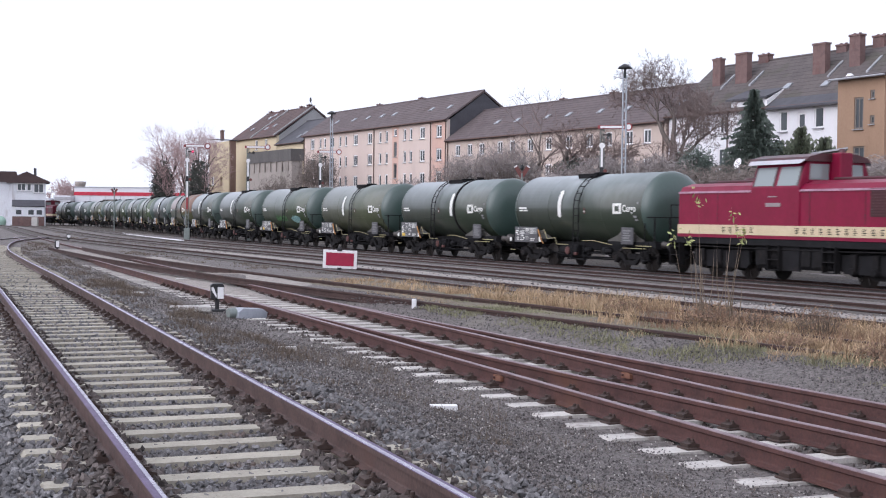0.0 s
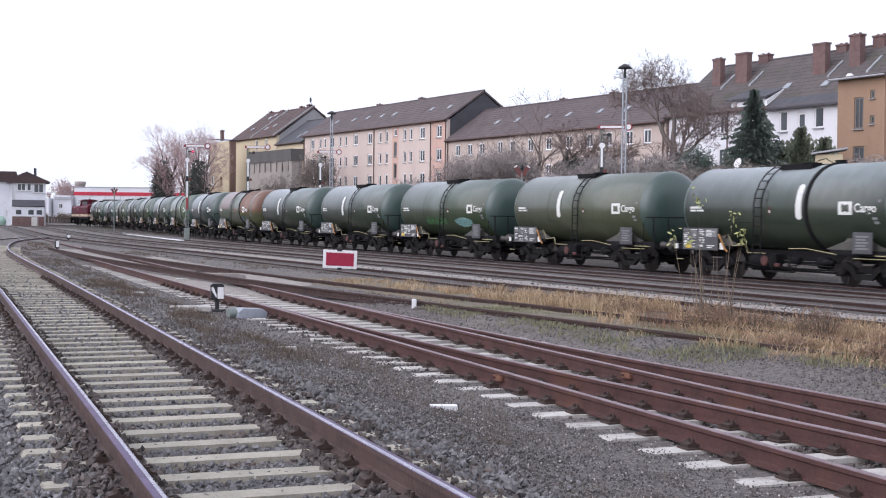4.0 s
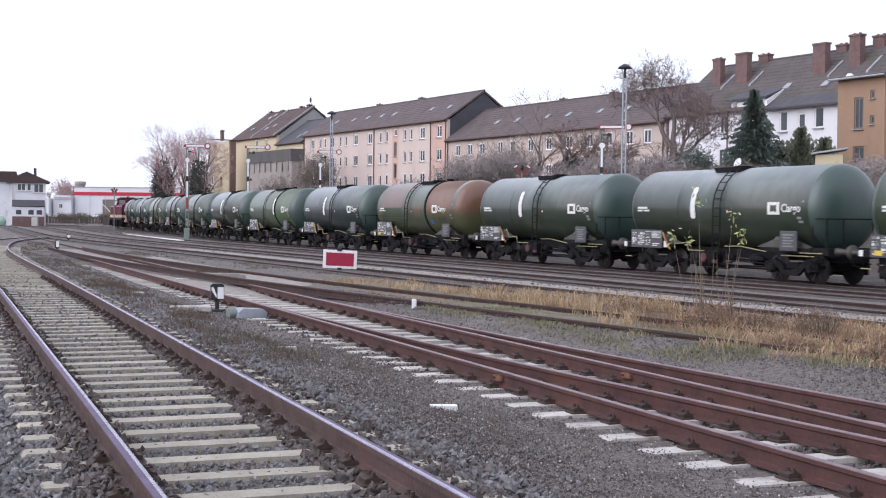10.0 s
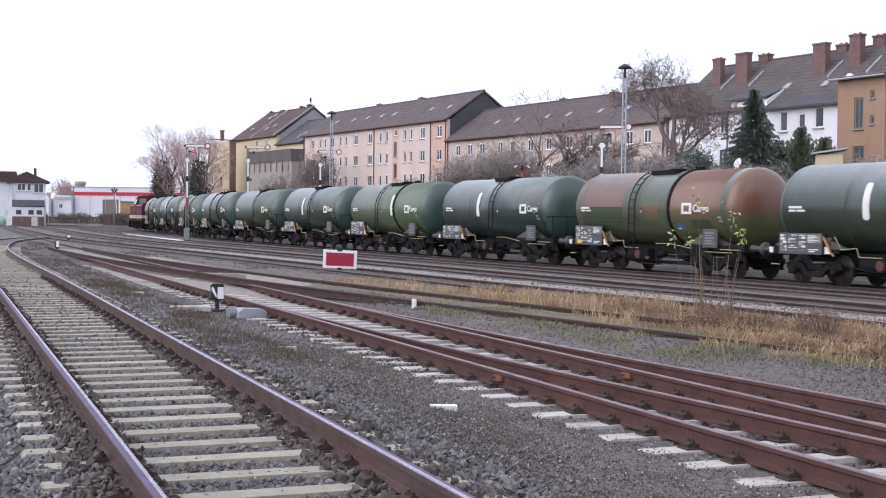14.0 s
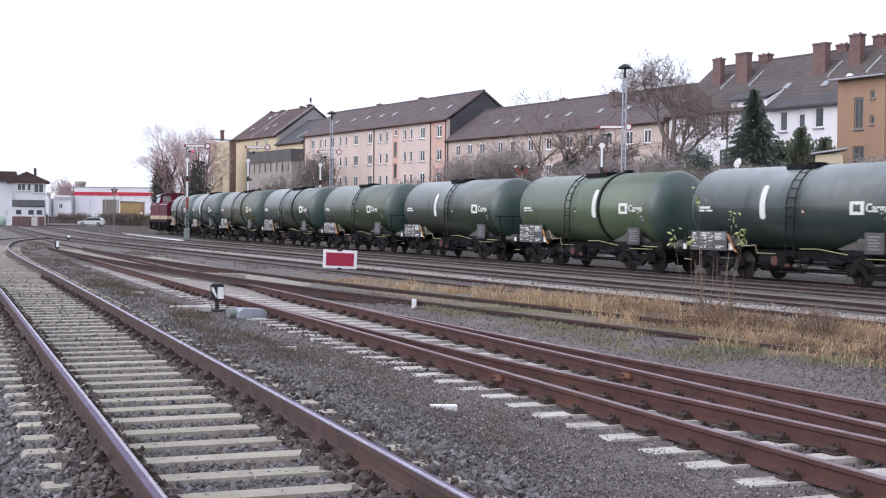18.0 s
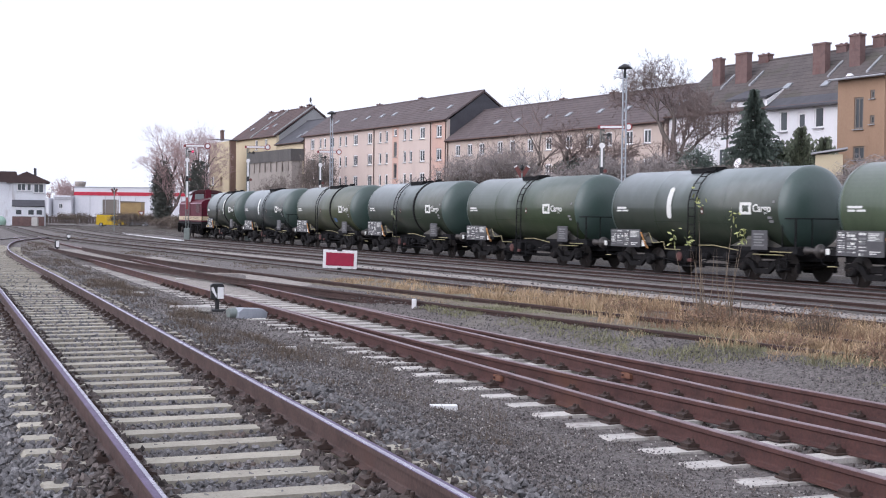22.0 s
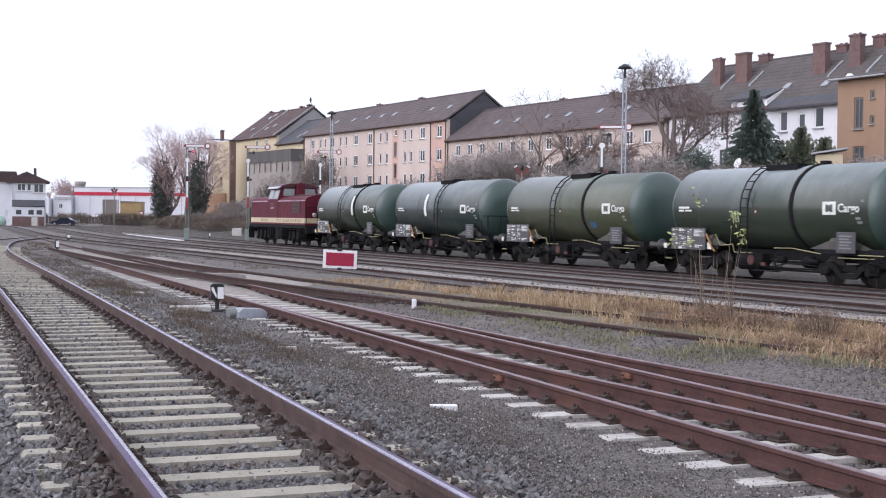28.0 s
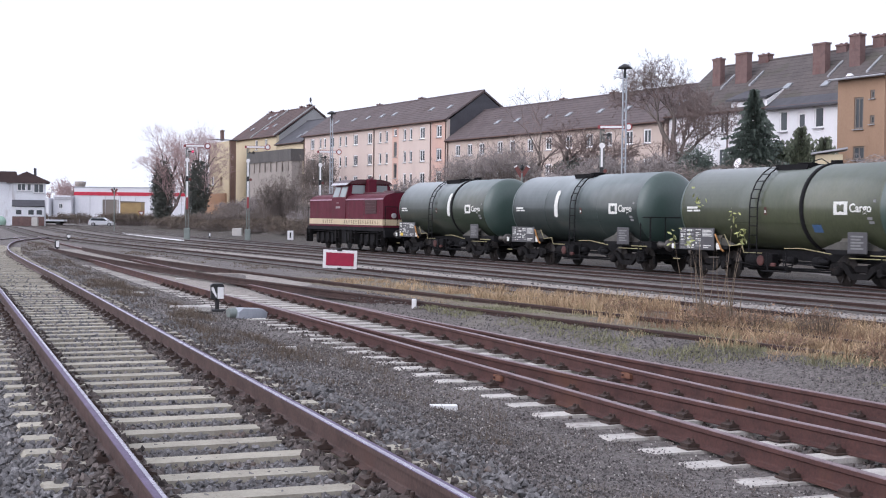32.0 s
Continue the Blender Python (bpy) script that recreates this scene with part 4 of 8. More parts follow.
def engine(label, paint):
    top = thing("diesel_locomotive", Matrix(), label, "locomotive", "engines of the tank train")
    h, cx = 6.1, -0.65
    tail = -5.7
    # hoods
    for x0, x1, zt, nm in ((tail, cx - 1.15, 3.14, "rear_hood"), (cx + 1.15, h, 3.14, "front_hood")):
        s = Shape().prism([(-1.46, 1.82), (1.46, 1.82), (1.46, zt - 0.22), (1.3, zt - 0.02), (0.9, zt + 0.1), (-0.9, zt + 0.1), (-1.3, zt - 0.02), (-1.46, zt - 0.22)], x0, x1, plane="YZ")
        hood = part(nm, s, paint, top)
        a, b = sorted((x0, x1))
        for y in (-1.465, 1.465):
            k = -1 if y < 0 else 1
            if x0 < -3:
                part("door_joint", Shape().box(cx - 2.9, cx - 2.88, min(y, y + 0.006 * k), max(y, y + 0.006 * k), 1.9, zt - 0.28), M_LOCO_DARK, hood)
                continue
            gx = 3.5
            part("grille", Shape().box(gx, gx + 1.7, min(y, y + 0.012 * k), max(y, y + 0.012 * k), 2.12, 2.95), M_GRILLE, hood, "dark air intake grille")
            for i in range(9):
                z = 2.16 + i * 0.085
                part("louvre", Shape().box(gx + 0.04, gx + 1.66, min(y + 0.012 * k, y + 0.03 * k), max(y + 0.012 * k, y + 0.03 * k), z, z + 0.03), M_LOCO_DARK, hood)
            for dx in (a + 0.45, (a + b) / 2, b - 0.45):
                part("door_joint", Shape().box(dx - 0.012, dx + 0.012, min(y, y + 0.006 * k), max(y, y + 0.006 * k), 1.9, zt - 0.28), M_LOCO_DARK, hood)
        s = Shape().box(a + 0.5, b - 0.5, -0.6, 0.6, zt + 0.1, zt + 0.2, c=0.03)
        s.turn([(zt + 0.15, 0.5), (zt + 0.26, 0.5), (zt + 0.27, 0.4)], "Z", 20, pose((a + b) / 2 + 0.6, 0, 0))
        part("roof_vent", s, M_LOCO_DARK, hood, "sooty roof vents")
        # lamps and end rail
        e = x0 if x0 < -3 else x1
        k = -1 if x0 < -3 else 1
        for y in (-0.85, 0.85):
            part("headlight", Shape().turn([(0, 0.14), (0.06, 0.14), (0.08, 0.1)], "X", 14, pose(e, y, 2.02, 0, 0, 0 if k > 0 else 180)), M_SILVER, hood)
        for y in (-1.47, 1.47):
            part("gutter", Shape().prism([(y - 0.03, zt - 0.25), (y + 0.03, zt - 0.25), (y * 0.975 + 0.03, zt - 0.18), (y * 0.975 - 0.03, zt - 0.18)], a, b, plane="YZ"), M_EDGE_GLINT, hood, "roof edge with a painted pale highlight")
    # cab
    s = Shape().prism([(-1.5, 1.82), (1.5, 1.82), (1.48, 3.02), (1.2, 3.86), (-1.2, 3.86), (-1.48, 3.02)], cx - 1.15, cx + 1.15, plane="YZ")
    cab = part("cab", s, paint, top)
    s = Shape().prism([(-1.34, 3.84), (1.34, 3.84), (1.2, 3.98), (0.7, 4.1), (-0.7, 4.1), (-1.2, 3.98)], cx - 1.5, cx + 1.25, plane="YZ")
    part("cab_roof", s, M_LOCO_DARK, cab, "sooty dark cab roof with overhang")
    for k in (-1, 1):
        # side windows lean with the wall
        for x0, x1 in ((-1.02, -0.12), (0.08, 1.0)):
            s = Shape().add([(cx + x0, k * 1.472, 3.08), (cx + x1, k * 1.472, 3.08), (cx + x1, k * 1.272, 3.68), (cx + x0, k * 1.272, 3.68)], [(0, 1, 2, 3)])
            part("window", s, M_CAB_GLASS, cab, "cab window with sky reflection in its tint")
        s = Shape().add([(cx - 1.4, k * 1.30, 3.9), (cx + 1.2, k * 1.30, 3.9), (cx + 1.15, k * 1.46, 3.76), (cx - 1.35, k * 1.46, 3.76)], [(0, 1, 2, 3)])
        part("visor", s, M_SILVER, cab, "bright metal sun visor")
        for y0, y1 in ((-1.2, -0.15), (0.15, 1.2)):
            s = Shape().add([(cx + k * 1.157, y0, 3.27), (cx + k * 1.157, y1, 3.27), (cx + k * 1.157, y1 * 0.94, 3.76), (cx + k * 1.157, y0 * 0.94, 3.76)], [(0, 1, 2, 3)])
            part("windscreen", s, M_CAB_GLASS, cab)
        part("side_number", Shape().box(cx - 0.4, cx + 0.3, min(k * 1.5, k * 1.512), max(k * 1.5, k * 1.512), 2.42, 2.54).box(cx - 0.3, cx + 0.12, min(k * 1.5, k * 1.512), max(k * 1.5, k * 1.512), 2.72, 2.76), mat_loco_text, cab, "plain pale bar where the number stands")
    s = Shape().box(cx + 1.165, cx + 1.6, -0.26, 0.26, 3.1, 4.12, c=0.03)
    stack = part("exhaust", s, paint, cab, "red exhaust casing before the cab")
    part("exhaust_pipe", Shape().turn([(4.1, 0.11), (4.22, 0.11), (4.24, 0.08)], "Z", 12, pose(cx + 1.4, 0, 0)), M_LOCO_DARK, stack)
    for y in (-1.18, -0.28, 0.28, 1.18):
        part("windscreen_pillar", Shape().prism([(y - 0.045, 3.2), (y + 0.045, 3.2), (y * 0.94 + 0.045, 3.82), (y * 0.94 - 0.045, 3.82)], cx + 1.15, cx + 1.175, plane="YZ"), paint, cab)
    for k in (-1, 1):
        for x in (-1.06, -0.08, 1.04):
            part("window_frame", Shape().add([(cx + x - 0.045, k * 1.478, 3.05), (cx + x + 0.045, k * 1.478, 3.05), (cx + x + 0.045, k * 1.272, 3.7), (cx + x - 0.045, k * 1.272, 3.7)], [(0, 1, 2, 3)]), M_LOCO_DARK, cab)
    # cream band and sole bar
    s = Shape().box(tail - 0.02, h + 0.02, -1.5, 1.5, 1.5, 1.82)
    band = part("waist_band", s, M_CREAM, top, "cream band along the frame")
    s = Shape()
    rnd = random.Random(5)
    for x in [-5.4 + i * 0.36 for i in range(31)]:
        if x > cx + 0.9 or rnd.random() < 0.2:
            for z in (1.57, 1.62, 1.67, 1.72):
                s.box(x, x + rnd.uniform(0.08, 0.16), -1.512, -1.5, z, z + 0.025)
    tagged(part("marking", s, M_FRAME, band, "small dark slots and marks"), kind="stuff")
    part("red_valance", Shape().box(tail - 0.05, h + 0.05, -1.49, 1.49, 1.39, 1.498), paint, top)
    part("sole_bar", Shape().box(-6.2, 6.2, -1.47, 1.47, 1.16, 1.388, c=0.02), M_FRAME, top)
    s = Shape()
    for x in (-4.5, -3.6, -2.7, 2.7, 3.6, 4.5):
        s.box(x - 0.12, x + 0.12, -1.36, -1.25, 0.55, 1.0, c=0.02)
        s.turn([(-1.42, 0.1), (-1.3, 0.14), (-1.25, 0.14)], "Y", 12, pose(x, 0, 0.48))
    s.tube([(-5.2, -1.4, 1.1), (-2.0, -1.4, 1.06), (2.0, -1.4, 1.06), (5.2, -1.4, 1.1)], 0.025, 6)
    for x in (-1.3, -0.75, 0.75, 1.3):
        s.box(x - 0.2, x + 0.2, -1.41, -1.34, 0.55, 1.05, c=0.02)
    part("running_gear", s, M_BOGIE, top, "dark springs, boxes and pipes below the frame")
    for x in (-6.35, 6.05):
        part("buffer_beam", Shape().box(x, x + 0.3, -1.45, 1.45, 0.85, 1.22, c=0.02), M_FRAME, top)
    s = Shape()
    s.box(-1.75, 1.75, -1.35, 1.35, 0.45, 1.2, c=0.08)
    s.box(-4.9, 4.9, -0.6, 0.6, 0.6, 1.2)
    s.box(-0.45, 0.45, -1.4, -1.3, 0.4, 1.2)
    part("underframe", s, M_FRAME, top, "black underframe with fuel tanks")
    for x in (-6.1, 5.5, -0.9, 1.6):
        s = Shape()
        for z in (0.4, 0.72, 1.02):
            s.box(x, x + 0.55, -1.55, -1.3, z, z + 0.03)
        for d in (0, 0.53):
            s.box(x + d, x + d + 0.03, -1.55, -1.3, 0.4, 1.2)
        part("step_ladder", s, M_BOGIE, top, "dark steps below the body")
    for k in (-1, 1):
        s = Shape()
        e = 6.25 * k
        for y in (-1.4, -0.7, 0.7, 1.4):
            s.tube([(e, y, 1.5), (e, y, 2.5)], 0.02, 5)
        s.tube([(e, -1.4, 2.5), (e, -0.7, 2.5)], 0.02, 5).tube([(e, 0.7, 2.5), (e, 1.4, 2.5)], 0.02, 5)
        part("hand_rail", s, M_FRAME, top)
        buffers(top, k * 6.3, k)
        b = bogie(top, 3.6 * k)
        for y in (-1.2, 1.2):
            s = Shape().prism([(-1.5, 0.55), (-1.35, 0.4), (1.35, 0.4), (1.5, 0.55), (1.45, 0.98), (-1.45, 0.98)], y - 0.05, y + 0.05)
            part("outer_frame", s, M_FRAME, b)
    return top


mat_loco_text = mat("pale_plate", (0.3, 0.26, 0.26), (0.22, 0.19, 0.19), 0.5, bump=0.02)
LOCO_HALF = 6.75
train.append((engine("weathered maroon diesel locomotive with cream band pushing tank wagons", M_LOCO_DULL), -23.35 - LOCO_HALF))
train.append((engine("dark red diesel locomotive with cream band leading tank wagons", M_LOCO), -23.35 + 15 * PITCH + LOCO_HALF))


# ---------------------------------------------------------------- the row of houses: x along the fronts, y back, z up
ROW = Matrix.Translation((-20.257, 189.03, 0)) @ Matrix.Rotation(radians(-60.2), 4, "Z")

M_PINK = mat("pale_pink_render", (0.64, 0.53, 0.47), (0.55, 0.45, 0.4), 0.92, scale=0.35, fine=14, bump=0.08, spots=(0.48, 0.39, 0.35), spot_scale=0.25, spot_amount=0.45, streak=3)
M_TAN = mat("tan_render", (0.56, 0.46, 0.4), (0.47, 0.385, 0.335), 0.92, scale=0.4, fine=14, bump=0.08, spots=(0.44, 0.35, 0.29), spot_scale=0.4, spot_amount=0.5, streak=3)
M_WHITEWALL = mat("white_render", (0.82, 0.81, 0.83), (0.75, 0.74, 0.76), 0.9, scale=0.5, fine=14, bump=0.08, spots=(0.58, 0.56, 0.56), spot_scale=0.4, spot_amount=0.35, streak=3)
M_GREYWALL = mat("stained_grey_render", (0.36, 0.32, 0.29), (0.27, 0.24, 0.215), 0.95, scale=0.5, fine=10, bump=0.15, spots=(0.17, 0.15, 0.135), spot_scale=0.35, spot_amount=0.6, streak=2)
M_YELLOWWALL = mat("yellow_render", (0.62, 0.53, 0.36), (0.55, 0.46, 0.32), 0.92, scale=0.5, fine=14, bump=0.08)
M_OCHRE = mat("ochre_render", (0.36, 0.235, 0.155), (0.3, 0.195, 0.13), 0.92, scale=0.5, fine=14, bump=0.08, spots=(0.26, 0.17, 0.1), spot_scale=0.5, spot_amount=0.4, streak=3)
M_BRICK = mat("soot_stained_brick", (0.2, 0.125, 0.115), (0.13, 0.085, 0.08), 0.9, scale=2.5, fine=12, bump=0.3, spots=(0.14, 0.07, 0.06), spot_scale=1.2, spot_amount=0.5)
M_TILE = mat("dark_brown_roof_tile", (0.128, 0.1, 0.1), (0.088, 0.069, 0.07), 0.85, scale=0.7, fine=6, bump=0.3, depth=0.03, spots=(0.085, 0.06, 0.056), spot_scale=0.3, spot_amount=0.5, per_object=0.03)
M_TILE_OLD = mat("weathered_roof_tile", (0.118, 0.098, 0.093), (0.078, 0.067, 0.066), 0.88, scale=0.7, fine=6, bump=0.3, depth=0.03, spots=(0.075, 0.07, 0.055), spot_scale=0.4, spot_amount=0.5)
M_TILE_RED = mat("red_brown_roof_tile", (0.105, 0.068, 0.064), (0.075, 0.052, 0.05), 0.85, scale=0.7, fine=6, bump=0.3, depth=0.03, spots=(0.12, 0.058, 0.055), spot_scale=0.2, spot_amount=0.5)
M_SLATE = mat("dark_slate", (0.08, 0.078, 0.09), (0.058, 0.057, 0.066), 0.7, scale=0.8, fine=8, bump=0.2, depth=0.02)
M_GABLE = mat("grey_gable_cladding", (0.35, 0.35, 0.35), (0.29, 0.285, 0.28), 0.85, scale=0.5, fine=10, bump=0.1)
M_WINFRAME = mat("white_window_frame", (0.86, 0.85, 0.85), (0.8, 0.79, 0.79), 0.5, bump=0.02)
M_WINBROWN = mat("grey_brown_window_frame", (0.2, 0.17, 0.15), (0.15, 0.13, 0.11), 0.6, bump=0.02)
M_PANE = glass("window_pane", (0.06, 0.068, 0.075), 0.07)
M_BLACK_IRON = mat("black_iron", (0.03, 0.03, 0.032), (0.02, 0.02, 0.022), 0.6, bump=0.05)
M_PIPE = mat("brown_rain_pipe", (0.13, 0.075, 0.06), (0.09, 0.055, 0.045), 0.6, bump=0.05)
M_ZINC = mat("grey_zinc", (0.42, 0.42, 0.44), (0.32, 0.32, 0.34), 0.5, metal=0.4, scale=3, fine=20, bump=0.05)


def wall_shape(x0, x1, z0, z1, y0, y1, holes):
    """A wall in the xz plane between depths y0 and y1 with rectangular openings (xa, xb, za, zb) through it."""
    xs = sorted({x0, x1, *[v for h in holes for v in h[:2]]})
    zs = sorted({z0, z1, *[v for h in holes for v in h[2:]]})
    solid = {}
    for i in range(len(xs) - 1):
        for j in range(len(zs) - 1):
            cx, cz = (xs[i] + xs[i + 1]) / 2, (zs[j] + zs[j + 1]) / 2
            solid[i, j] = not any(a < cx < b and c < cz < d for a, b, c, d in holes)
    s, index = Shape(), {}

    def vert(i, j, k):
        if (i, j, k) not in index:
            index[i, j, k] = len(s.v)
            s.v.append((xs[i], (y0, y1)[k], zs[j]))
        return index[i, j, k]

    def quad(*q):
        s.f.append(tuple(vert(*p) for p in q))
        s.smooth.append(False)

    for (i, j), full in solid.items():
        if not full:
            continue
        quad((i, j, 0), (i + 1, j, 0), (i + 1, j + 1, 0), (i, j + 1, 0))
        quad((i, j, 1), (i, j + 1, 1), (i + 1, j + 1, 1), (i + 1, j, 1))
        for (a, b), e in (((i - 1, j), ((i, j), (i, j + 1))), ((i + 1, j), ((i + 1, j + 1), (i + 1, j))), ((i, j - 1), ((i + 1, j), (i, j))), ((i, j + 1), ((i, j + 1), (i + 1, j + 1)))):
            if not solid.get((a, b), False):
                quad((*e[0], 0), (*e[1], 0), (*e[1], 1), (*e[0], 1))
    return s


WINDOW_CACHE = {}


def window(parent, x, z, w, h, y=0.07, frame_mat=None, bars=1, sill=True):
    """Frame with glazing bars, panes set back in the reveal and a sill, centred at (x, z)."""
    frame_mat = frame_mat or M_WINFRAME
    key = (round(w, 2), round(h, 2), frame_mat.name, bars, sill)
    if key not in WINDOW_CACHE:
        a, b, t = w / 2, h / 2, 0.14
        s = Shape().box(-a, a, 0, 0.06, b - t, b).box(-a, a, 0, 0.06, -b, -b + t).box(-a, -a + t, 0, 0.06, -b + t, b - t).box(a - t, a, 0, 0.06, -b + t, b - t)
        for i in range(bars):
            cx = -a + w * (i + 1) / (bars + 1)
            s.box(cx - 0.045, cx + 0.045, 0.005, 0.055, -b + t, b - t)
        g = Shape()
        for i in range(bars + 1):
            g.box(-a + w * i / (bars + 1) + 0.05, -a + w * (i + 1) / (bars + 1) - 0.05, 0.025, 0.035, -b + t, b - t)
        sl = Shape().box(-a - 0.06, a + 0.06, -0.22, 0.04, -b - 0.06, -b)
        WINDOW_CACHE[key] = (s.mesh("window", frame_mat), g.mesh("pane", M_PANE), sl.mesh("sill", M_ZINC))
    fm, gm, sm = WINDOW_CACHE[key]
    o = part("window", fm, None, parent, "", pose(x, y, z))
    part("pane", gm, None, o)
    if sill:
        part("sill", sm, None, o)
    return o


def roof_shape(x0, x1, depth, eave, ridge, over=0.35, t=0.22, front=0.0):
    k = (ridge - eave) / (depth / 2)
    y0, y1, m = front - over, depth + over, depth / 2
    return Shape().prism([(y0, eave - over * k), (m, ridge), (y1, eave - over * k), (y1, eave - over * k + t), (m, ridge + t), (y0, eave - over * k + t)], x0, x1, plane="YZ")


def tile_courses(x0, x1, depth, eave, ridge, t=0.22, step=0.42, over=0.35):
    """Raised tile courses on the front slope."""
    s, k = Shape(), (ridge - eave) / (depth / 2)
    y = -over
    while y < depth / 2 - 0.1:
        z = eave + k * y + t
        s.prism([(y, z + 0.002), (y + step * 0.98, z + k * step * 0.98 + 0.002), (y + step * 0.98, z + k * step * 0.98 + 0.012), (y, z + 0.035)], x0, x1, plane="YZ")
        y += step
    return s


def chimney(parent, x, y, z0, z1, w=1.2, d=0.6):
    s = Shape().box(x - w / 2, x + w / 2, y - d / 2, y + d / 2, z0, z1 - 0.15).box(x - w / 2 - 0.06, x + w / 2 + 0.06, y - d / 2 - 0.06, y + d / 2 + 0.06, z1 - 0.15, z1)
    c = part("chimney", s, M_BRICK, parent, "red brick chimney")
    n = max(1, round(w / 0.5))
    for i in range(n if w < 1.3 else 0):
        part("flue", Shape().turn([(z1, 0.12), (z1 + 0.12, 0.11)], "Z", 8, pose(x - w / 2 + w * (i + 0.5) / n, y, 0)), M_BRICK, c)
    return c


def skylight(parent, x, depth, eave, ridge, y, w=0.7, l=0.75):
    k = (ridge - eave) / (depth / 2)
    m = pose(x, y, eave + k * y + 0.25, math.degrees(math.atan(k)), 0, 0)
    s = Shape().box(-w / 2, w / 2, -l / 2, l / 2, 0, 0.1)
    o = part("skylight", s, M_ZINC, parent, "pale roof window", m)
    part("pane", Shape().box(-w / 2 + 0.07, w / 2 - 0.07, -l / 2 + 0.07, l / 2 - 0.07, 0.1, 0.115), M_SKYLIGHT, o)
    return o


M_SKYLIGHT = glass("roof_glass", (0.3, 0.32, 0.34), 0.04)


def rain_pipe(parent, x, z0, z1):
    s = Shape().tube([(x, -0.1, z0), (x, -0.1, z1 - 0.4), (x, -0.3, z1)], 0.06, 6)
    part("rain_pipe", s, M_PIPE, parent, "brown rain pipe")


def gutter(parent, x0, x1, z, y=-0.42):
    part("gutter", Shape().tube([(x0, y, z), (x1, y, z)], 0.08, 6), M_PIPE, parent)


def block(name, label, x0, x1, depth, base, eave, ridge, wall_mat, roof_mat, wins, y=0.0, gable_mat=None, chimneys=(), lights=(), pipes=(), courses=True, ends=True):
    top = thing(name, ROW @ pose(0, y, 0), label, "apartment house", "houses along the yard")
    holes = [(x - w / 2, x + w / 2, z - h / 2, z + h / 2) for x, z, w, h, *_ in wins]
    part("front_wall", wall_shape(x0, x1, base, eave, 0, 0.4, holes), wall_mat, top)
    part("back_wall", Shape().box(x0, x1, depth - 0.4, depth, base, eave), wall_mat, top)
    g = gable_mat or wall_mat
    for xx, d in ((x0, 0.4), (x1 - 0.4, 0.4)):
        s = Shape().prism([(0.4, base), (depth - 0.4, base), (depth - 0.4, eave), (depth / 2, ridge - 0.1), (0.4, eave)], xx, xx + d, plane="YZ")
        part("gable_wall", s, g, top)
    # Sheet behind the windows, coloured dark for the unlit rooms
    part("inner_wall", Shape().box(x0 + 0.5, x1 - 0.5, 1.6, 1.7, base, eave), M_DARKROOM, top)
    roof = part("roof", roof_shape(x0 - 0.15, x1 + 0.15, depth, eave, ridge), roof_mat, top)
    if courses:
        tagged(part("roof_tiling", tile_courses(x0 - 0.15, x1 + 0.15, depth, eave, ridge), roof_mat, roof), kind="stuff")
    part("ridge", Shape().tube([(x0 - 0.15, depth / 2, ridge + 0.22), (x1 + 0.15, depth / 2, ridge + 0.22)], 0.13, 6), roof_mat, roof)
    gutter(top, x0 - 0.1, x1 + 0.1, eave - 0.12)
    for wdw in wins:
        window(top, wdw[0], wdw[1], wdw[2], wdw[3], bars=wdw[4] if len(wdw) > 4 else 1, frame_mat=wdw[5] if len(wdw) > 5 else None)
    for c in chimneys:
        chimney(top, *c)
    for x, yy in lights:
        skylight(top, x, depth, eave, ridge, yy)
    for x in pipes:
        rain_pipe(top, x, base, eave)
    return top


# Darkness of unlit rooms, put into the base colour
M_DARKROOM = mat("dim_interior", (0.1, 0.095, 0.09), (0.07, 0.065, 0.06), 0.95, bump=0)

# long pink block
w1 = []
for z in (11.62, 8.87, 6.12, 3.37):
    for x in (3.0, 9.6, 17.0, 21.2, 35.4, 39.5):
        w1.append((x, z, 1.3, 1.45))
    for x in (5.7, 7.2, 12.2, 14.0, 24.2, 26.0, 30.9, 32.5):
        w1.append((x, z, 0.72, 1.45, 0))
w1 += [(28.4, 12.0, 0.8, 0.9, 0)] + [(28.4, z, 0.85, 1.9, 0, M_WINBROWN) for z in (9.9, 7.2, 4.5)]
pink = block("apartment_house", "long pale pink apartment block with brown tiled roof", 0, 41.4, 10, 1.8, 12.95, 16.35, M_PINK, M_TILE, w1, gable_mat=M_SLATE,
      chimneys=[(13.0, 5.6, 16.0, 16.95, 0.7), (25, 5.6, 16, 16.95, 0.7)], lights=[(6.8, 2.1), (12.2, 2.1), (16.5, 2.1), (20.7, 2.1), (24.2, 2.1), (34, 2.1), (38.4, 2.1)], pipes=[0.3, 22.6, 37.6, 41.2])
M_SALMON = mat("salmon_render", (0.62, 0.42, 0.34), (0.54, 0.36, 0.3), 0.92, scale=0.35, fine=14, bump=0.08, spots=(0.5, 0.36, 0.3), spot_scale=0.3, spot_amount=0.4, streak=3)
salmon = [(x - w / 2, x + w / 2, z - h / 2, z + h / 2) for x, z, w, h, *_ in w1]
for xa, xb in ((27.55, 29.3), (37.75, 41.05)):
    part("render_field", wall_shape(xa, xb, 1.85, 12.75, -0.006, -0.001, [q for q in salmon if xa < q[0] and q[1] < xb]), M_SALMON, pink, "salmon painted field of the front")
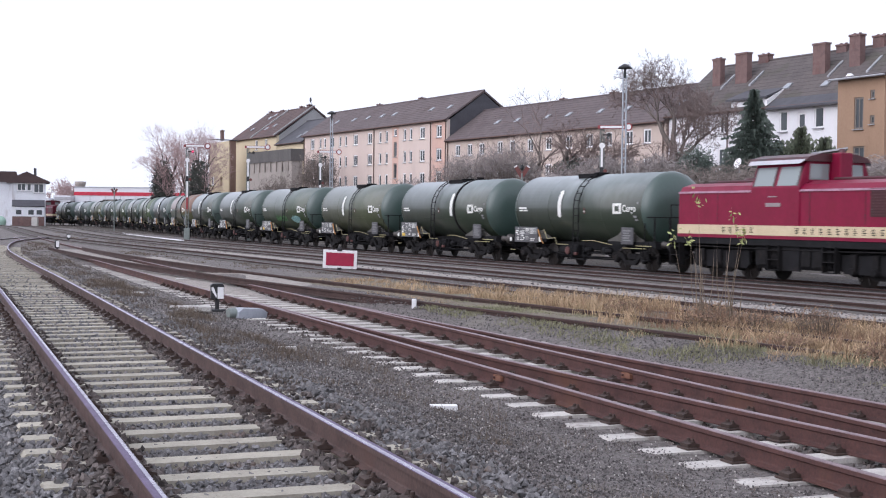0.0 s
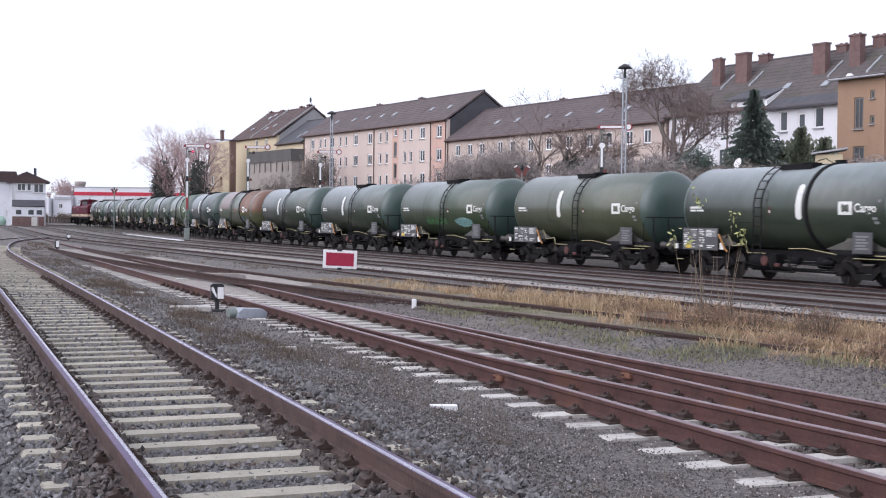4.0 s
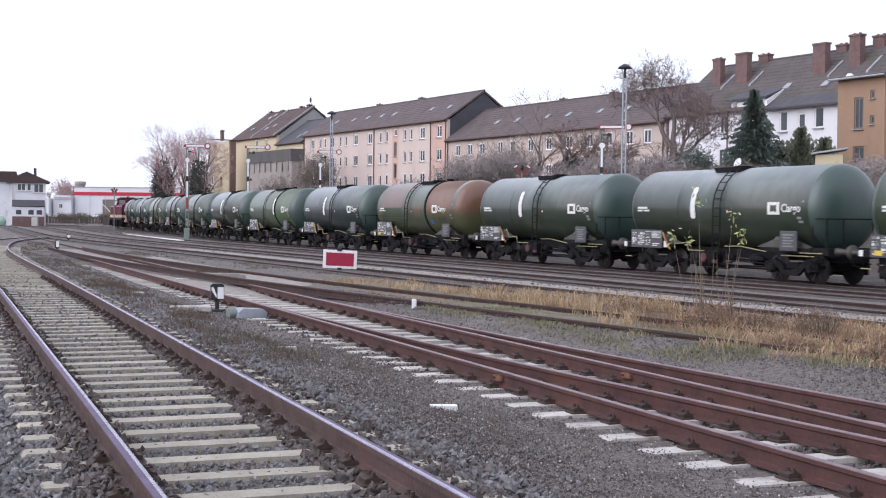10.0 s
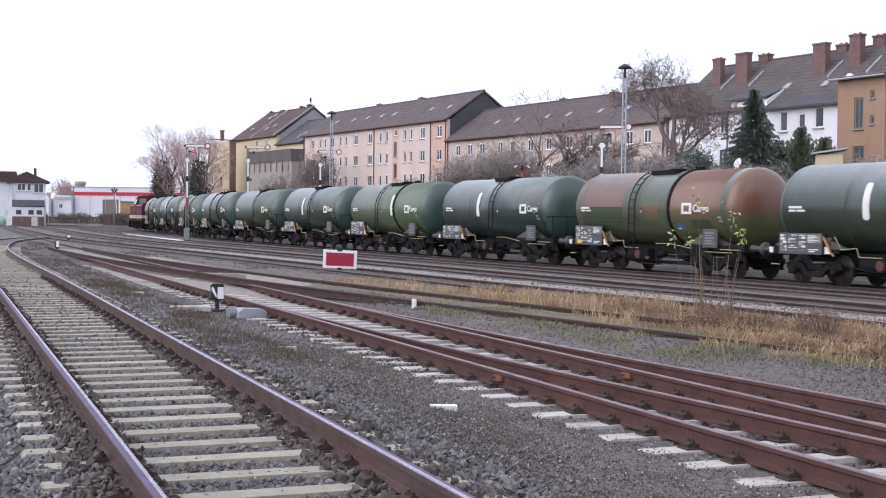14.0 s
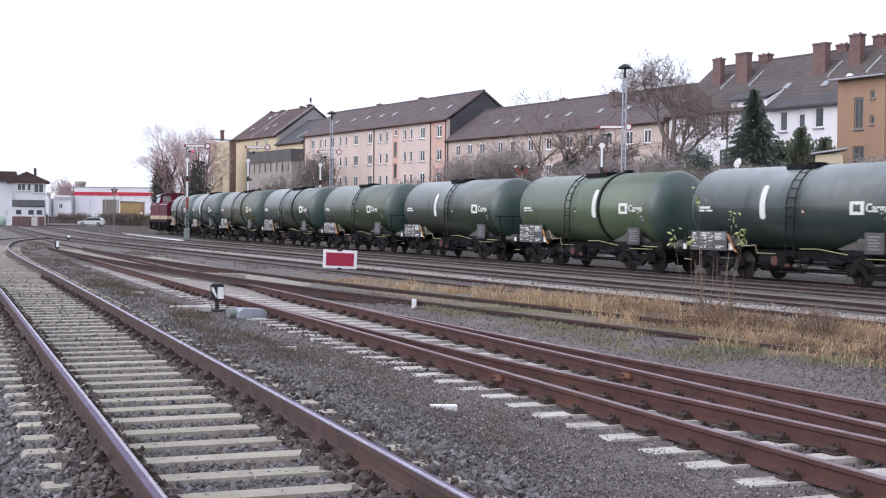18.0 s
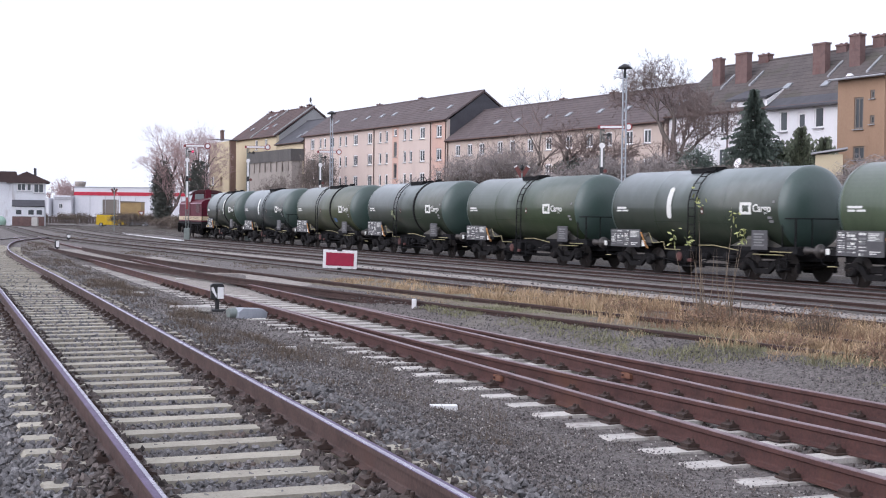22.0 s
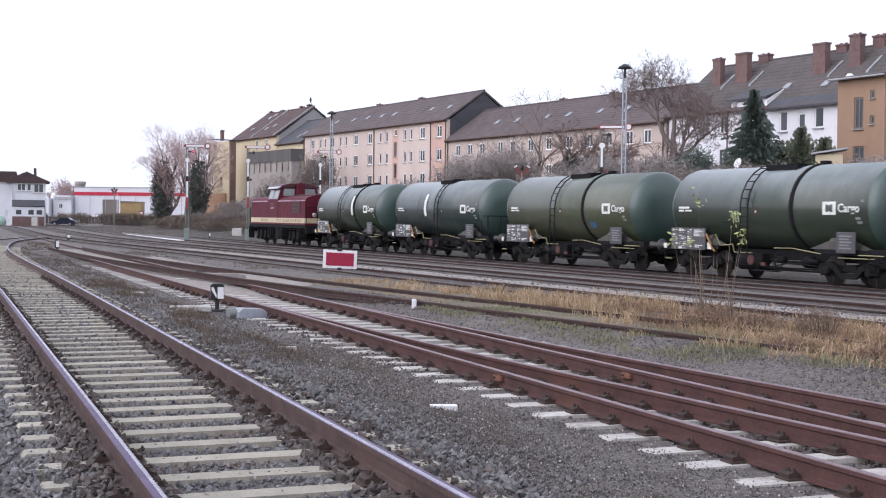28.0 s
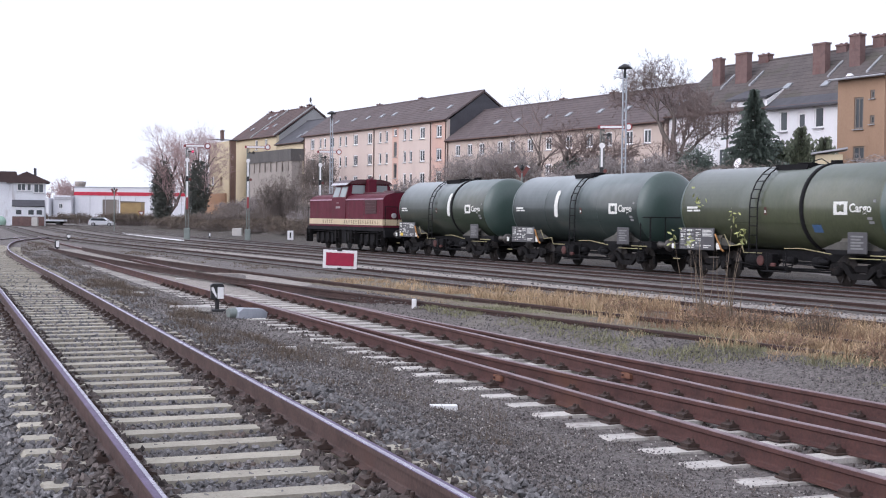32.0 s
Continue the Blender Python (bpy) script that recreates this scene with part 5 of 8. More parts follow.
# lower pink and tan block
w2 = []
for z in (9.15, 6.4, 3.65):
    for x in (43.9, 46.6, 49.2, 53, 55.5, 59, 62.4, 66, 69.5, 72.6, 75.8, 78.5):
        w2.append((x, z, 1.15, 1.35))
block("apartment_house", "pink apartment block with weathered brown roof behind bare trees", 41.6, 81.2, 10, 2.2, 10.45, 13.95, M_TAN, M_TILE, w2,
      chimneys=[(57, 5.6, 13.6, 14.5, 0.6), (66, 5.6, 13.6, 14.5, 0.6)], lights=[(49.2, 2.1), (53.3, 2.1), (59.1, 2.1), (63, 2.1), (68.5, 2.1), (72.9, 2.1)], pipes=[41.75, 80.9])
# white houses with high brick chimneys
w3 = [(84.0, 9.5, 0.9, 1.5), (86.0, 9.4, 0.9, 1.5), (88.8, 9.65, 1.0, 1.6, 1), (84.0, 6.7, 0.9, 1.5), (88.7, 6.8, 1.1, 1.7, 1), (91.3, 10.2, 1.1, 1.05, 0), (95.9, 9.5, 0.95, 1.7, 0), (97.9, 9.45, 0.85, 1.25, 0), (99.75, 9.6, 1.05, 1.7, 0),
      (92, 6.8, 1.1, 1.7), (96, 6.6, 1.1, 1.7), (99.7, 6.6, 1.1, 1.7)]
wh = block("terraced_house", "white rendered houses with old tiled roof and brick chimneys", 81.4, 118, 11, 2.5, 10.8, 15.3, M_WHITEWALL, M_TILE_OLD, w3,
           chimneys=[(84.5, 3.2, 12.5, 15.9, 1.0, 0.55), (87.7, 3.2, 12.5, 16.1, 1.45, 0.6), (88.0, 5.5, 15, 16.1, 1.2), (96.8, 3.2, 12.5, 15.95, 1.35, 0.6), (97.0, 5.5, 15, 16.0, 1.1), (100.2, 3.6, 13, 16.3, 1.1, 0.6), (100.9, 5.5, 15, 16.3, 1.2), (104.5, 5.5, 15, 16.3, 1.2)],
           lights=[(82.0, 1.2), (94.5, 1.8), (98.9, 1.6)], pipes=[81.6, 89.4])
for x in (85.6, 89.2, 98.2, 102.2):
    part("fire_wall_coping", Shape().prism([(2.4, 13.01), (4.0, 14.32), (4.0, 14.46), (2.4, 13.16)], x, x + 0.22, plane="YZ"), M_ZINC, wh, "pale roof flashing strip")
part("dormer_wall", Shape().box(89.8, 94.2, -0.05, 1.4, 10.7, 11.55), M_WHITEWALL, wh, "white raised dormer front")
part("dormer_roof", Shape().prism([(-0.4, 11.5), (2.0, 12.45), (2.0, 12.6), (-0.4, 11.65)], 89.5, 94.3, plane="YZ"), M_SLATE, wh)
part("dormer_verge", Shape().prism([(-0.4, 10.85), (2.2, 12.6), (2.2, 12.75), (-0.4, 11.3)], 94.2, 94.4, plane="YZ"), M_WINFRAME, wh, "white verge board")
part("lean_roof", Shape().prism([(-0.6, 10.45), (2.6, 12.9), (2.6, 13.05), (-0.6, 10.62)], 94.45, 102.6, plane="YZ"), M_SLATE, wh, "dark slate roof strip over the front")
# ochre stair house
oc = thing("stair_house", ROW @ pose(0, -2.2, 0), "ochre rendered corner house with tall stair window", "house", "houses along the yard")
oh = [(105.35, 106.25, 8.25, 10.6), (106.85, 107.3, 10.4, 11.05), (106.85, 107.3, 8.55, 9.2), (105.3, 106.4, 6.0, 7.0)]
part("front_wall", wall_shape(103.75, 108.2, 2.5, 12.0, 0, 0.4, oh), M_OCHRE, oc)
part("side_wall", Shape().box(103.75, 104.15, 0.4, 6, 2.5, 12.0), M_OCHRE, oc)
part("side_wall", Shape().box(107.8, 108.2, 0.4, 6, 2.5, 12.0), M_OCHRE, oc)
part("roof", Shape().prism([(-0.5, 11.95), (6.2, 13.0), (6.2, 13.2), (-0.5, 12.15)], 103.3, 108.6, plane="YZ"), M_TILE_OLD, oc)
window(oc, 105.8, 9.42, 0.9, 2.35, bars=1, frame_mat=M_WINBROWN)
window(oc, 107.07, 10.72, 0.45, 0.65, bars=0, frame_mat=M_WINBROWN)
window(oc, 107.07, 8.87, 0.45, 0.65, bars=0, frame_mat=M_WINBROWN)
window(oc, 105.85, 6.5, 1.1, 1.0, bars=1, frame_mat=M_WINBROWN)
for z in (8.9, 9.5, 10.1):
    part("glazing_bar", Shape().box(105.36, 106.24, 0.1, 0.16, z - 0.04, z + 0.04), M_WINBROWN, oc)
part("gutter", Shape().tube([(103.3, -0.55, 12.0), (108.6, -0.55, 12.0)], 0.09, 6), M_ZINC, oc)
part("roof_vent", Shape().turn([(12.1, 0.32), (12.3, 0.3), (12.45, 0.15)], "Z", 12, pose(104.6, 0.3, 0)), M_WINFRAME, oc, "white roof vent hood")
# Added sheet coloured dark like an unlit stairwell
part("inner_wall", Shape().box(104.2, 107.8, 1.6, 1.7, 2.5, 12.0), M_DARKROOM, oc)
shed = thing("garden_shed", Matrix.Translation((26.5, 88.6, 0)) @ Matrix.Rotation(radians(-16), 4, "Z"), "small pale yellowish shed with flat lean-to roof", "shed")
part("wall", Shape().box(-1.3, 0.5, 0, 2.4, 1.5, 6.0, c=0.02), M_YELLOWWALL, shed)
part("roof", Shape().prism([(-1.6, 5.98), (0.8, 6.35), (0.8, 6.48), (-1.6, 6.1)], -0.3, 2.6), M_ZINC, shed, "grey sloping lean-to roof")
dish = thing("satellite_dish", Matrix.Translation((20.1, 89.5, 2.2)) @ Matrix.Rotation(radians(-68), 4, "Z") @ Matrix.Scale(0.9, 4), "white satellite dish on a garden pole", "satellite dish")
part("pole", Shape().tube([(0, 0.15, 0), (0, 0.15, 3.6)], 0.04, 6), M_ZINC, dish)
part("reflector", Shape().turn([(0.12, 0.04), (0.1, 0.2), (0.0, 0.42), (-0.02, 0.44), (0.02, 0.42), (0.13, 0.2), (0.15, 0.04)], "Y", 20, pose(0, 0, 3.5, -20, 0, 0)), M_WINFRAME, dish, "white dish")
part("feed_arm", Shape().tube([(0, 0.05, 3.1), (0, -0.45, 3.3)], 0.02, 5), M_ZINC, dish)
# red-roofed houses further down the row
oldh = block("terraced_house", "old yellow house with red-brown roof and grey gable", -29, -10.3, 12.2, 1.2, 13.6, 18.0, M_YELLOWWALL, M_TILE_RED, [(-14.5, 12.4, 1.1, 1.6), (-18.5, 12.4, 1.1, 1.6), (-14.5, 9.2, 1.1, 1.6), (-18.5, 9.2, 1.1, 1.6)], gable_mat=M_GABLE,
      chimneys=[(-28, 6.4, 17.5, 18.6, 0.7), (-23, 6.4, 17.5, 18.5, 0.6), (-15.5, 6.4, 17.5, 18.6, 0.7), (-12.6, 6.4, 17.5, 18.7, 0.7)], lights=[(-25, 2.0), (-24, 4.6), (-18.2, 1.6), (-16.2, 2.2), (-23.2, 5.2)])
for xx in (-20.2, -10.55):
    part("party_wall_coping", Shape().prism([(-0.45, 13.42), (6.1, 18.2), (6.1, 18.45), (-0.45, 13.72)], xx, xx + 0.3, plane="YZ"), M_GABLE, oldh, "pale coping between two roofs")
part("antenna", Shape().tube([(-11.3, 6.1, 18.2), (-11.3, 6.1, 19.2)], 0.05, 5).turn([(6.0, 0.4), (6.06, 0.3), (6.1, 0.05)], "Y", 10, pose(-11.3, 0, 19.3)), M_BLACK_IRON, oldh, "dark dish antenna on the ridge")
block("terraced_house", "low house with dark slate roof between taller ones", -10.1, -0.3, 10, 1.5, 12.2, 15.7, M_YELLOWWALL, M_SLATE, [(-6, 9.5, 1.1, 1.5), (-2.6, 9.5, 1.1, 1.5)], lights=[(-4, 1.0), (-3.0, 1.6)], courses=False)
ne = thing("workshop_block", ROW @ pose(0, -11, 0), "grey concrete workshop block with dark parapet", "building")
part("wall", Shape().box(6.4, 21.3, 0, 1.5, 1.5, 8.4), M_GREYWALL, ne)
part("parapet", Shape().box(6.3, 21.4, -0.15, 1.6, 8.4, 9.9), mat("dark_parapet_cladding", (0.12, 0.11, 0.105), (0.085, 0.08, 0.078), 0.85, scale=0.6, fine=8, bump=0.2, streak=4), ne, "dark weathered parapet")
for i in range(8):
    part("pilaster", Shape().box(6.7 + i * 1.93, 6.9 + i * 1.93, -0.18, 0, 7.1, 8.4), M_GREYWALL, ne)
yh = thing("tenement_house", ROW @ pose(0, -7, 0), "narrow yellow gable house with brick side", "house")
part("yellow_wall", wall_shape(-24.4, -15.6, 1.0, 12.75, 1.45, 1.85, [(-19.4, -18.6, 6.0, 7.3), (-19.3, -18.8, 3.6, 4.2)]), M_YELLOWWALL, yh)
window(yh, -19.0, 6.65, 0.8, 1.3, bars=0)
window(yh, -19.05, 3.9, 0.5, 0.6, bars=0)
part("brick_wall", Shape().box(-15.55, -15.2, 1.55, 2.4, 1.0, 12.9), mat("red_brown_brick", (0.2, 0.125, 0.1), (0.15, 0.1, 0.08), 0.92, scale=2, fine=10, bump=0.2), yh, "bare brown brick wall")
part("body", Shape().box(-24.3, -15.6, 1.95, 2.35, 1.0, 12.6), M_YELLOWWALL, yh)
part("roof", Shape().prism([(-24.6, 13.3), (-15.0, 12.76), (-15.0, 12.92), (-24.6, 13.5)], 1.25, 2.6), M_SLATE, yh)
chimney(yh, -20.2, 2.0, 13, 14.6, 0.6, 0.45)
part("garden_wall", Shape().box(-22.5, -8.0, -2.0, -1.7, 1.0, 4.6), mat("orange_render", (0.5, 0.3, 0.18), (0.42, 0.25, 0.16), 0.92, scale=0.6, fine=12, bump=0.1), yh, "orange rendered yard wall")


# ---------------------------------------------------------------- yard furniture
M_SIGNWHITE = mat("white_enamel", (0.8, 0.79, 0.79), (0.7, 0.69, 0.69), 0.45, scale=4, fine=30, bump=0.03, spots=(0.45, 0.4, 0.36), spot_scale=4, spot_amount=0.25)
M_SIGNRED = mat("red_enamel", (0.34, 0.006, 0.045), (0.25, 0.006, 0.034), 0.5, scale=6, fine=30, bump=0.05, spots=(0.4, 0.03, 0.06), spot_scale=5, spot_amount=0.4)
M_BLACK = mat("black_enamel", (0.02, 0.02, 0.022), (0.014, 0.014, 0.015), 0.5, bump=0.03)
M_POLE = mat("grey_green_steel_pole", (0.24, 0.27, 0.25), (0.17, 0.19, 0.18), 0.6, metal=0.2, scale=3, fine=20, bump=0.1, spots=(0.2, 0.14, 0.1), spot_scale=2, spot_amount=0.3)
M_GALV = mat("galvanised_mast", (0.42, 0.44, 0.47), (0.33, 0.35, 0.38), 0.5, metal=0.4, scale=3, fine=20, bump=0.08)
M_CONC = mat("pale_concrete_slab", (0.52, 0.5, 0.47), (0.42, 0.4, 0.38), 0.9, scale=3, fine=30, bump=0.2, spots=(0.3, 0.27, 0.24), spot_scale=2.5, spot_amount=0.4)
M_OXIDE = mat("dull_red_oxide", (0.17, 0.05, 0.045), (0.11, 0.04, 0.036), 0.7, scale=3, fine=20, bump=0.05)
M_SIGNAL_RED = mat("faded_signal_red", (0.3, 0.05, 0.055), (0.2, 0.04, 0.042), 0.6, scale=3, fine=20, bump=0.05)


def facing(p, target=(0, 0), extra=0.0):
    """A pose at p whose local -y side faces the viewer's end of the yard."""
    return Matrix.Translation(p) @ Matrix.Rotation(math.atan2(target[1] - p[1], target[0] - p[0]) + math.pi / 2 + radians(extra), 4, "Z")


def ground_at(x, y):
    u, n = yard(x, y)
    return bank(u, n)


def spot(x, y, dz=0.0):
    return Vector((x, y, ground_at(x, y) + dz))


# red stop board standing in the track
st = thing("stop_board", facing(spot(-3.35, 42.3, 0.0), extra=-3), "red rectangular stop board with white border on short post", "railway sign")
part("post", Shape().tube([(0, 0.03, -0.02), (0, 0.03, 0.7)], 0.035, 8), M_BLACK, st)
part("board", Shape().box(-0.55, 0.55, -0.02, 0.02, 0.07, 0.67, pose(0, 0, 0, 0, 2.2, 0), c=0.01), M_SIGNWHITE, st, "white bordered board")
part("red_panel", Shape().box(-0.45, 0.45, -0.032, -0.02, 0.16, 0.58, pose(0, 0, 0, 0, 2.2, 0)), M_SIGNRED, st, "red panel")
part("lamp_bracket", Shape().box(-0.08, 0.08, -0.05, 0.05, 0.64, 0.73, c=0.01), M_BLACK, st)
part("foot_bracket", Shape().box(-0.07, 0.07, -0.05, 0.05, 0.03, 0.1, c=0.01), M_BLACK, st)

# switch lantern with its lever box
la = thing("switch_lantern", facing(spot(-4.33, 25.07), extra=4), "black and white switch lantern beside the points", "switch lantern")
part("stem", Shape().tube([(0, 0, -0.02), (0, 0, 0.26)], 0.04, 8).box(-0.16, 0.16, -0.12, 0.12, -0.02, 0.06, c=0.02), M_BLACK, la)
part("case", Shape().box(-0.125, 0.125, -0.1, 0.1, 0.25, 0.5, c=0.015), M_BLACK, la)
part("lens", Shape().prism([(0.0, 0.265), (0.115, 0.265), (0.115, 0.49), (0.0, 0.49)], -0.112, -0.1), M_SIGNWHITE, la, "white square pane")
part("arrow", Shape().prism([(-0.115, 0.49), (-0.075, 0.49), (-0.02, 0.34), (-0.02, 0.28), (-0.115, 0.43)], -0.112, -0.1), M_SIGNWHITE, la, "slanting white stripe")
part("lid", Shape().prism([(-0.14, 0.5), (0.14, 0.5), (0.09, 0.55), (-0.09, 0.55)], -0.12, 0.12), M_BLACK, la)
sw = thing("switch_machine", facing(spot(-3.54, 23.87, 0.0), extra=28), "grey switch machine case beside the rail", "switch machine")
part("case", Shape().prism([(-0.3, 0.0), (0.28, 0.0), (0.3, 0.1), (0.2, 0.17), (-0.2, 0.19), (-0.28, 0.13)], -0.16, 0.16), mat("grey_cast_case", (0.4, 0.42, 0.46), (0.31, 0.33, 0.37), 0.6, bump=0.1), sw)
part("motor", Shape().turn([(-0.42, 0.09), (-0.28, 0.1)], "X", 12, pose(0, 0, 0.1)), M_POLE, sw)
part("rod", Shape().tube([(0.28, 0, 0.06), (0.75, 0.1, 0.03)], 0.02, 6), M_RAIL, sw)
cv = thing("cable_cover", facing(spot(-4.68, 24.08, 0.0), extra=2), "pale concrete cable trough cover lying on gravel", "concrete slab")
part("slab", Shape().box(-0.36, 0.4, -0.2, 0.2, -0.01, 0.09, c=0.015), M_CONC, cv)
for x, y, w, d in ((0.02, 12.0, 0.13, 0.045), (-2.03, 17.1, 0.12, 0.05), (-7.2, 36.2, 0.2, 0.14), (-6.6, 28, 0.18, 0.12)):
    mk = thing("kilometre_slab", facing(spot(x, y), extra=3), "small flat pale concrete marker in gravel", "marker stone", "flat markers in the gravel")
    part("slab", Shape().box(-w, w, -d, d, -0.02, 0.045, c=0.008), M_SIGNWHITE if w == 0.13 else M_CONC, mk)
# fouling point marker
mp = thing("marker_post", facing(spot(-0.53, 24.44)), "short white painted marker post in grass", "marker post")
part("post", Shape().box(-0.045, 0.045, -0.045, 0.045, -0.03, 0.15, c=0.012), M_SIGNWHITE, mp)
# dwarf signals far down the yard
for x, y, h in ((-17.35, 58.7, 0.48), (-24.3, 84.7, 0.3), (-20.3, 113.4, 0.55)):
    dw = thing("dwarf_signal", facing(spot(x, y)), "small white and black ground signal", "ground signal", "ground signals")
    part("foot", Shape().tube([(0, 0, -0.02), (0, 0, h * 0.5)], 0.05, 8), M_BLACK, dw)
    part("case", Shape().box(-0.11, 0.11, -0.08, 0.08, h * 0.3, h * 0.3 + 0.34, c=0.03), M_BLACK, dw)
    if h > 0.4:
        part("face", Shape().box(-0.05, 0.09, -0.095, -0.08, h * 0.3 + 0.04, h * 0.3 + 0.32), M_SIGNWHITE, dw, "white signal face")
    else:
        part("face", Shape().turn([(-0.1, 0.09), (-0.085, 0.105), (-0.08, 0.105)], "Y", 14, pose(0.02, 0, h * 0.3 + 0.18)), M_SIGNWHITE, dw, "round white signal face")


def semaphore(p, height, label, lit=False):
    """Home signal: lattice mast with red and white arm, lamp and mast plates."""
    top = thing("semaphore_signal", facing(p, extra=-4), label, "semaphore signal", "semaphore signals")
    sh = Shape()
    for x in (-0.1, 0.1):
        for y in (-0.09, 0.09):
            sh.tube([(x, y, 0), (x * 0.6, y * 0.6, height)], 0.022, 4)
    k = int(height / 0.45)
    for i in range(k):
        z0, z1 = height * i / k, height * (i + 1) / k
        q = 1 if i % 2 else -1
        for y in (-0.09, 0.09):
            a, b = 1 - 0.4 * z0 / height, 1 - 0.4 * z1 / height
            sh.tube([(-0.1 * q * a, y * a, z0), (0.1 * q * b, y * b, z1)], 0.012, 3)
    part("mast", sh, M_POLE, top, "grey lattice mast")
    part("foot", Shape().box(-0.22, 0.22, -0.2, 0.2, -0.05, 0.95, c=0.03), M_POLE, top, "grey foot casing")
    arm = Shape().box(-0.25, 1.45, -0.16, -0.13, height - 0.1, height + 0.1, pose(0, 0, 0)).turn([(-0.16, 0.23), (-0.13, 0.23)], "Y", 20, pose(1.55, 0, height))
    a = part("arm", arm, M_SIGNAL_RED, top, "red and white semaphore arm")
    part("arm_field", Shape().box(-0.1, 1.3, -0.175, -0.16, height - 0.065, height + 0.065).turn([(-0.175, 0.155), (-0.16, 0.155)], "Y", 18, pose(1.55, 0, height)), M_SIGNWHITE, a, "white arm centre")
    part("lamp", Shape().turn([(-0.25, 0.11), (-0.05, 0.12), (0.08, 0.1)], "Y", 12, pose(0.42, 0, height - 0.45)).box(0.05, 0.5, -0.1, -0.06, height - 0.5, height - 0.42), M_BLACK, top, "signal lamp")
    part("lens", Shape().turn([(-0.27, 0.07), (-0.25, 0.08)], "Y", 12, pose(0.42, 0, height - 0.45)), M_LENS if lit else M_BLACK, top, "glowing red lens" if lit else "dark lens")
    part("disc_plate", Shape().turn([(-0.2, 0.17), (-0.18, 0.17)], "Y", 16, pose(0.02, 0, height - 1.1)), M_SIGNWHITE, top)
    part("mast_plate", Shape().box(-0.05, 0.07, -0.19, -0.17, height - 2.35, height - 1.25), M_SIGNWHITE, top, "white mast plate")
    part("mast_plate", Shape().box(-0.1, 0.12, -0.19, -0.17, height - 2.75, height - 2.35), M_BLACK, top, "dark mast box")
    part("mast_plate", Shape().box(-0.05, 0.07, -0.19, -0.17, height - 4.0, height - 2.75), M_SIGNWHITE, top, "white mast plate")
    part("mast_plate", Shape().box(-0.08, 0.1, -0.19, -0.17, height - 4.9, height - 4.0), M_SIGNAL_RED, top, "red mast plate")
    part("wire_wheel", Shape().turn([(-0.2, 0.11), (-0.17, 0.11)], "Y", 14, pose(0.22, 0, height - 2.6)), M_OXIDE, top, "dull red wire pulley")
    lad = Shape()
    for x in (-0.13, 0.13):
        lad.tube([(x, 0.32, 0), (x, 0.16, height)], 0.014, 4)
    for i in range(int(height / 0.3)):
        z = i * 0.3 + 0.2
        lad.tube([(-0.13, 0.32 - 0.16 * z / height, z), (0.13, 0.32 - 0.16 * z / height, z)], 0.01, 3)
    part("ladder", lad, M_POLE, top)
    return top


M_LENS = bpy.data.materials.new("lit_red_lens")
M_LENS.use_nodes = True
M_LENS.node_tree.nodes["Principled BSDF"].inputs["Base Color"].default_value = (0.5, 0.02, 0.05, 1)
M_LENS.node_tree.nodes["Principled BSDF"].inputs["Emission Color"].default_value = (1, 0.08, 0.2, 1)
M_LENS.node_tree.nodes["Principled BSDF"].inputs["Emission Strength"].default_value = 1.2
for (x, y), hgt in (((-19.9, 101.4), 7.33), ((-15.65, 104.5), 7.5), ((-10.3, 109), 7.4), ((9.35, 77.5), 6.87)):
    semaphore(spot(x, y), hgt, "tall lattice semaphore signal with red and white arm", x < -19)


def light_mast(p, h, label):
    top = thing("light_mast", facing(p), label, "light mast", "yard light masts")
    s = Shape()
    for x in (-0.1, 0.1):
        s.tube([(x, 0, 0), (x * 0.85, 0, h - 0.4)], 0.045, 6)
    for i in range(int(h / 0.5)):
        z = 0.3 + i * 0.5
        s.box(-0.1, 0.1, -0.012, 0.012, z, z + 0.08)
    part("mast", s, M_GALV, top, "grey steel double mast")
    part("neck", Shape().tube([(0, 0, h - 0.5), (0, 0, h)], 0.07, 8), M_BLACK, top)
    part("lamp_head", Shape().turn([(h - 0.02, 0.2), (h, 0.4), (h + 0.12, 0.3), (h + 0.22, 0.12), (h + 0.25, 0.03)], "Z", 18), M_BLACK, top, "dark mushroom lamp head")
    return top


light_mast(spot(9.62, 70), 10.1, "tall grey light mast with mushroom lamp head")
light_mast(spot(-9.0, 104.5), 10.2, "tall grey light mast with mushroom lamp head")


def v_signal(p, z, label):
    """Crossing warning: two red-tipped arms in a V on a thin pole."""
    top = thing("whistle_signal", facing(p), label, "railway signal", "red wing signals")
    part("pole", Shape().tube([(0, 0, 0), (0, 0, z)], 0.06, 8), M_POLE, top)
    for k in (-1, 1):
        part("wing", Shape().box(0, 0.62, -0.03, 0.0, -0.11, 0.11, Matrix.Translation((0, 0, z - 0.2)) @ Matrix.Rotation(radians(-58 if k > 0 else -122), 4, "Y"), c=0.006), M_OXIDE, top, "faded red wing")
        part("wing_tip", Shape().box(0.62, 0.69, -0.03, 0.0, -0.1, 0.1, Matrix.Translation((0, 0, z - 0.2)) @ Matrix.Rotation(radians(-58 if k > 0 else -122), 4, "Y")), M_SIGNWHITE, top)
    part("lantern", Shape().turn([(z + 0.15, 0.04), (z + 0.2, 0.09), (z + 0.4, 0.09), (z + 0.48, 0.02)], "Z", 10), M_BLACK, top)
    return top


v_signal(spot(-37.8, 150), 4.6, "grey pole with red V-shaped wings")
v_signal(spot(4.3, 72), 4.55, "grey pole with red V-shaped wings behind the train")
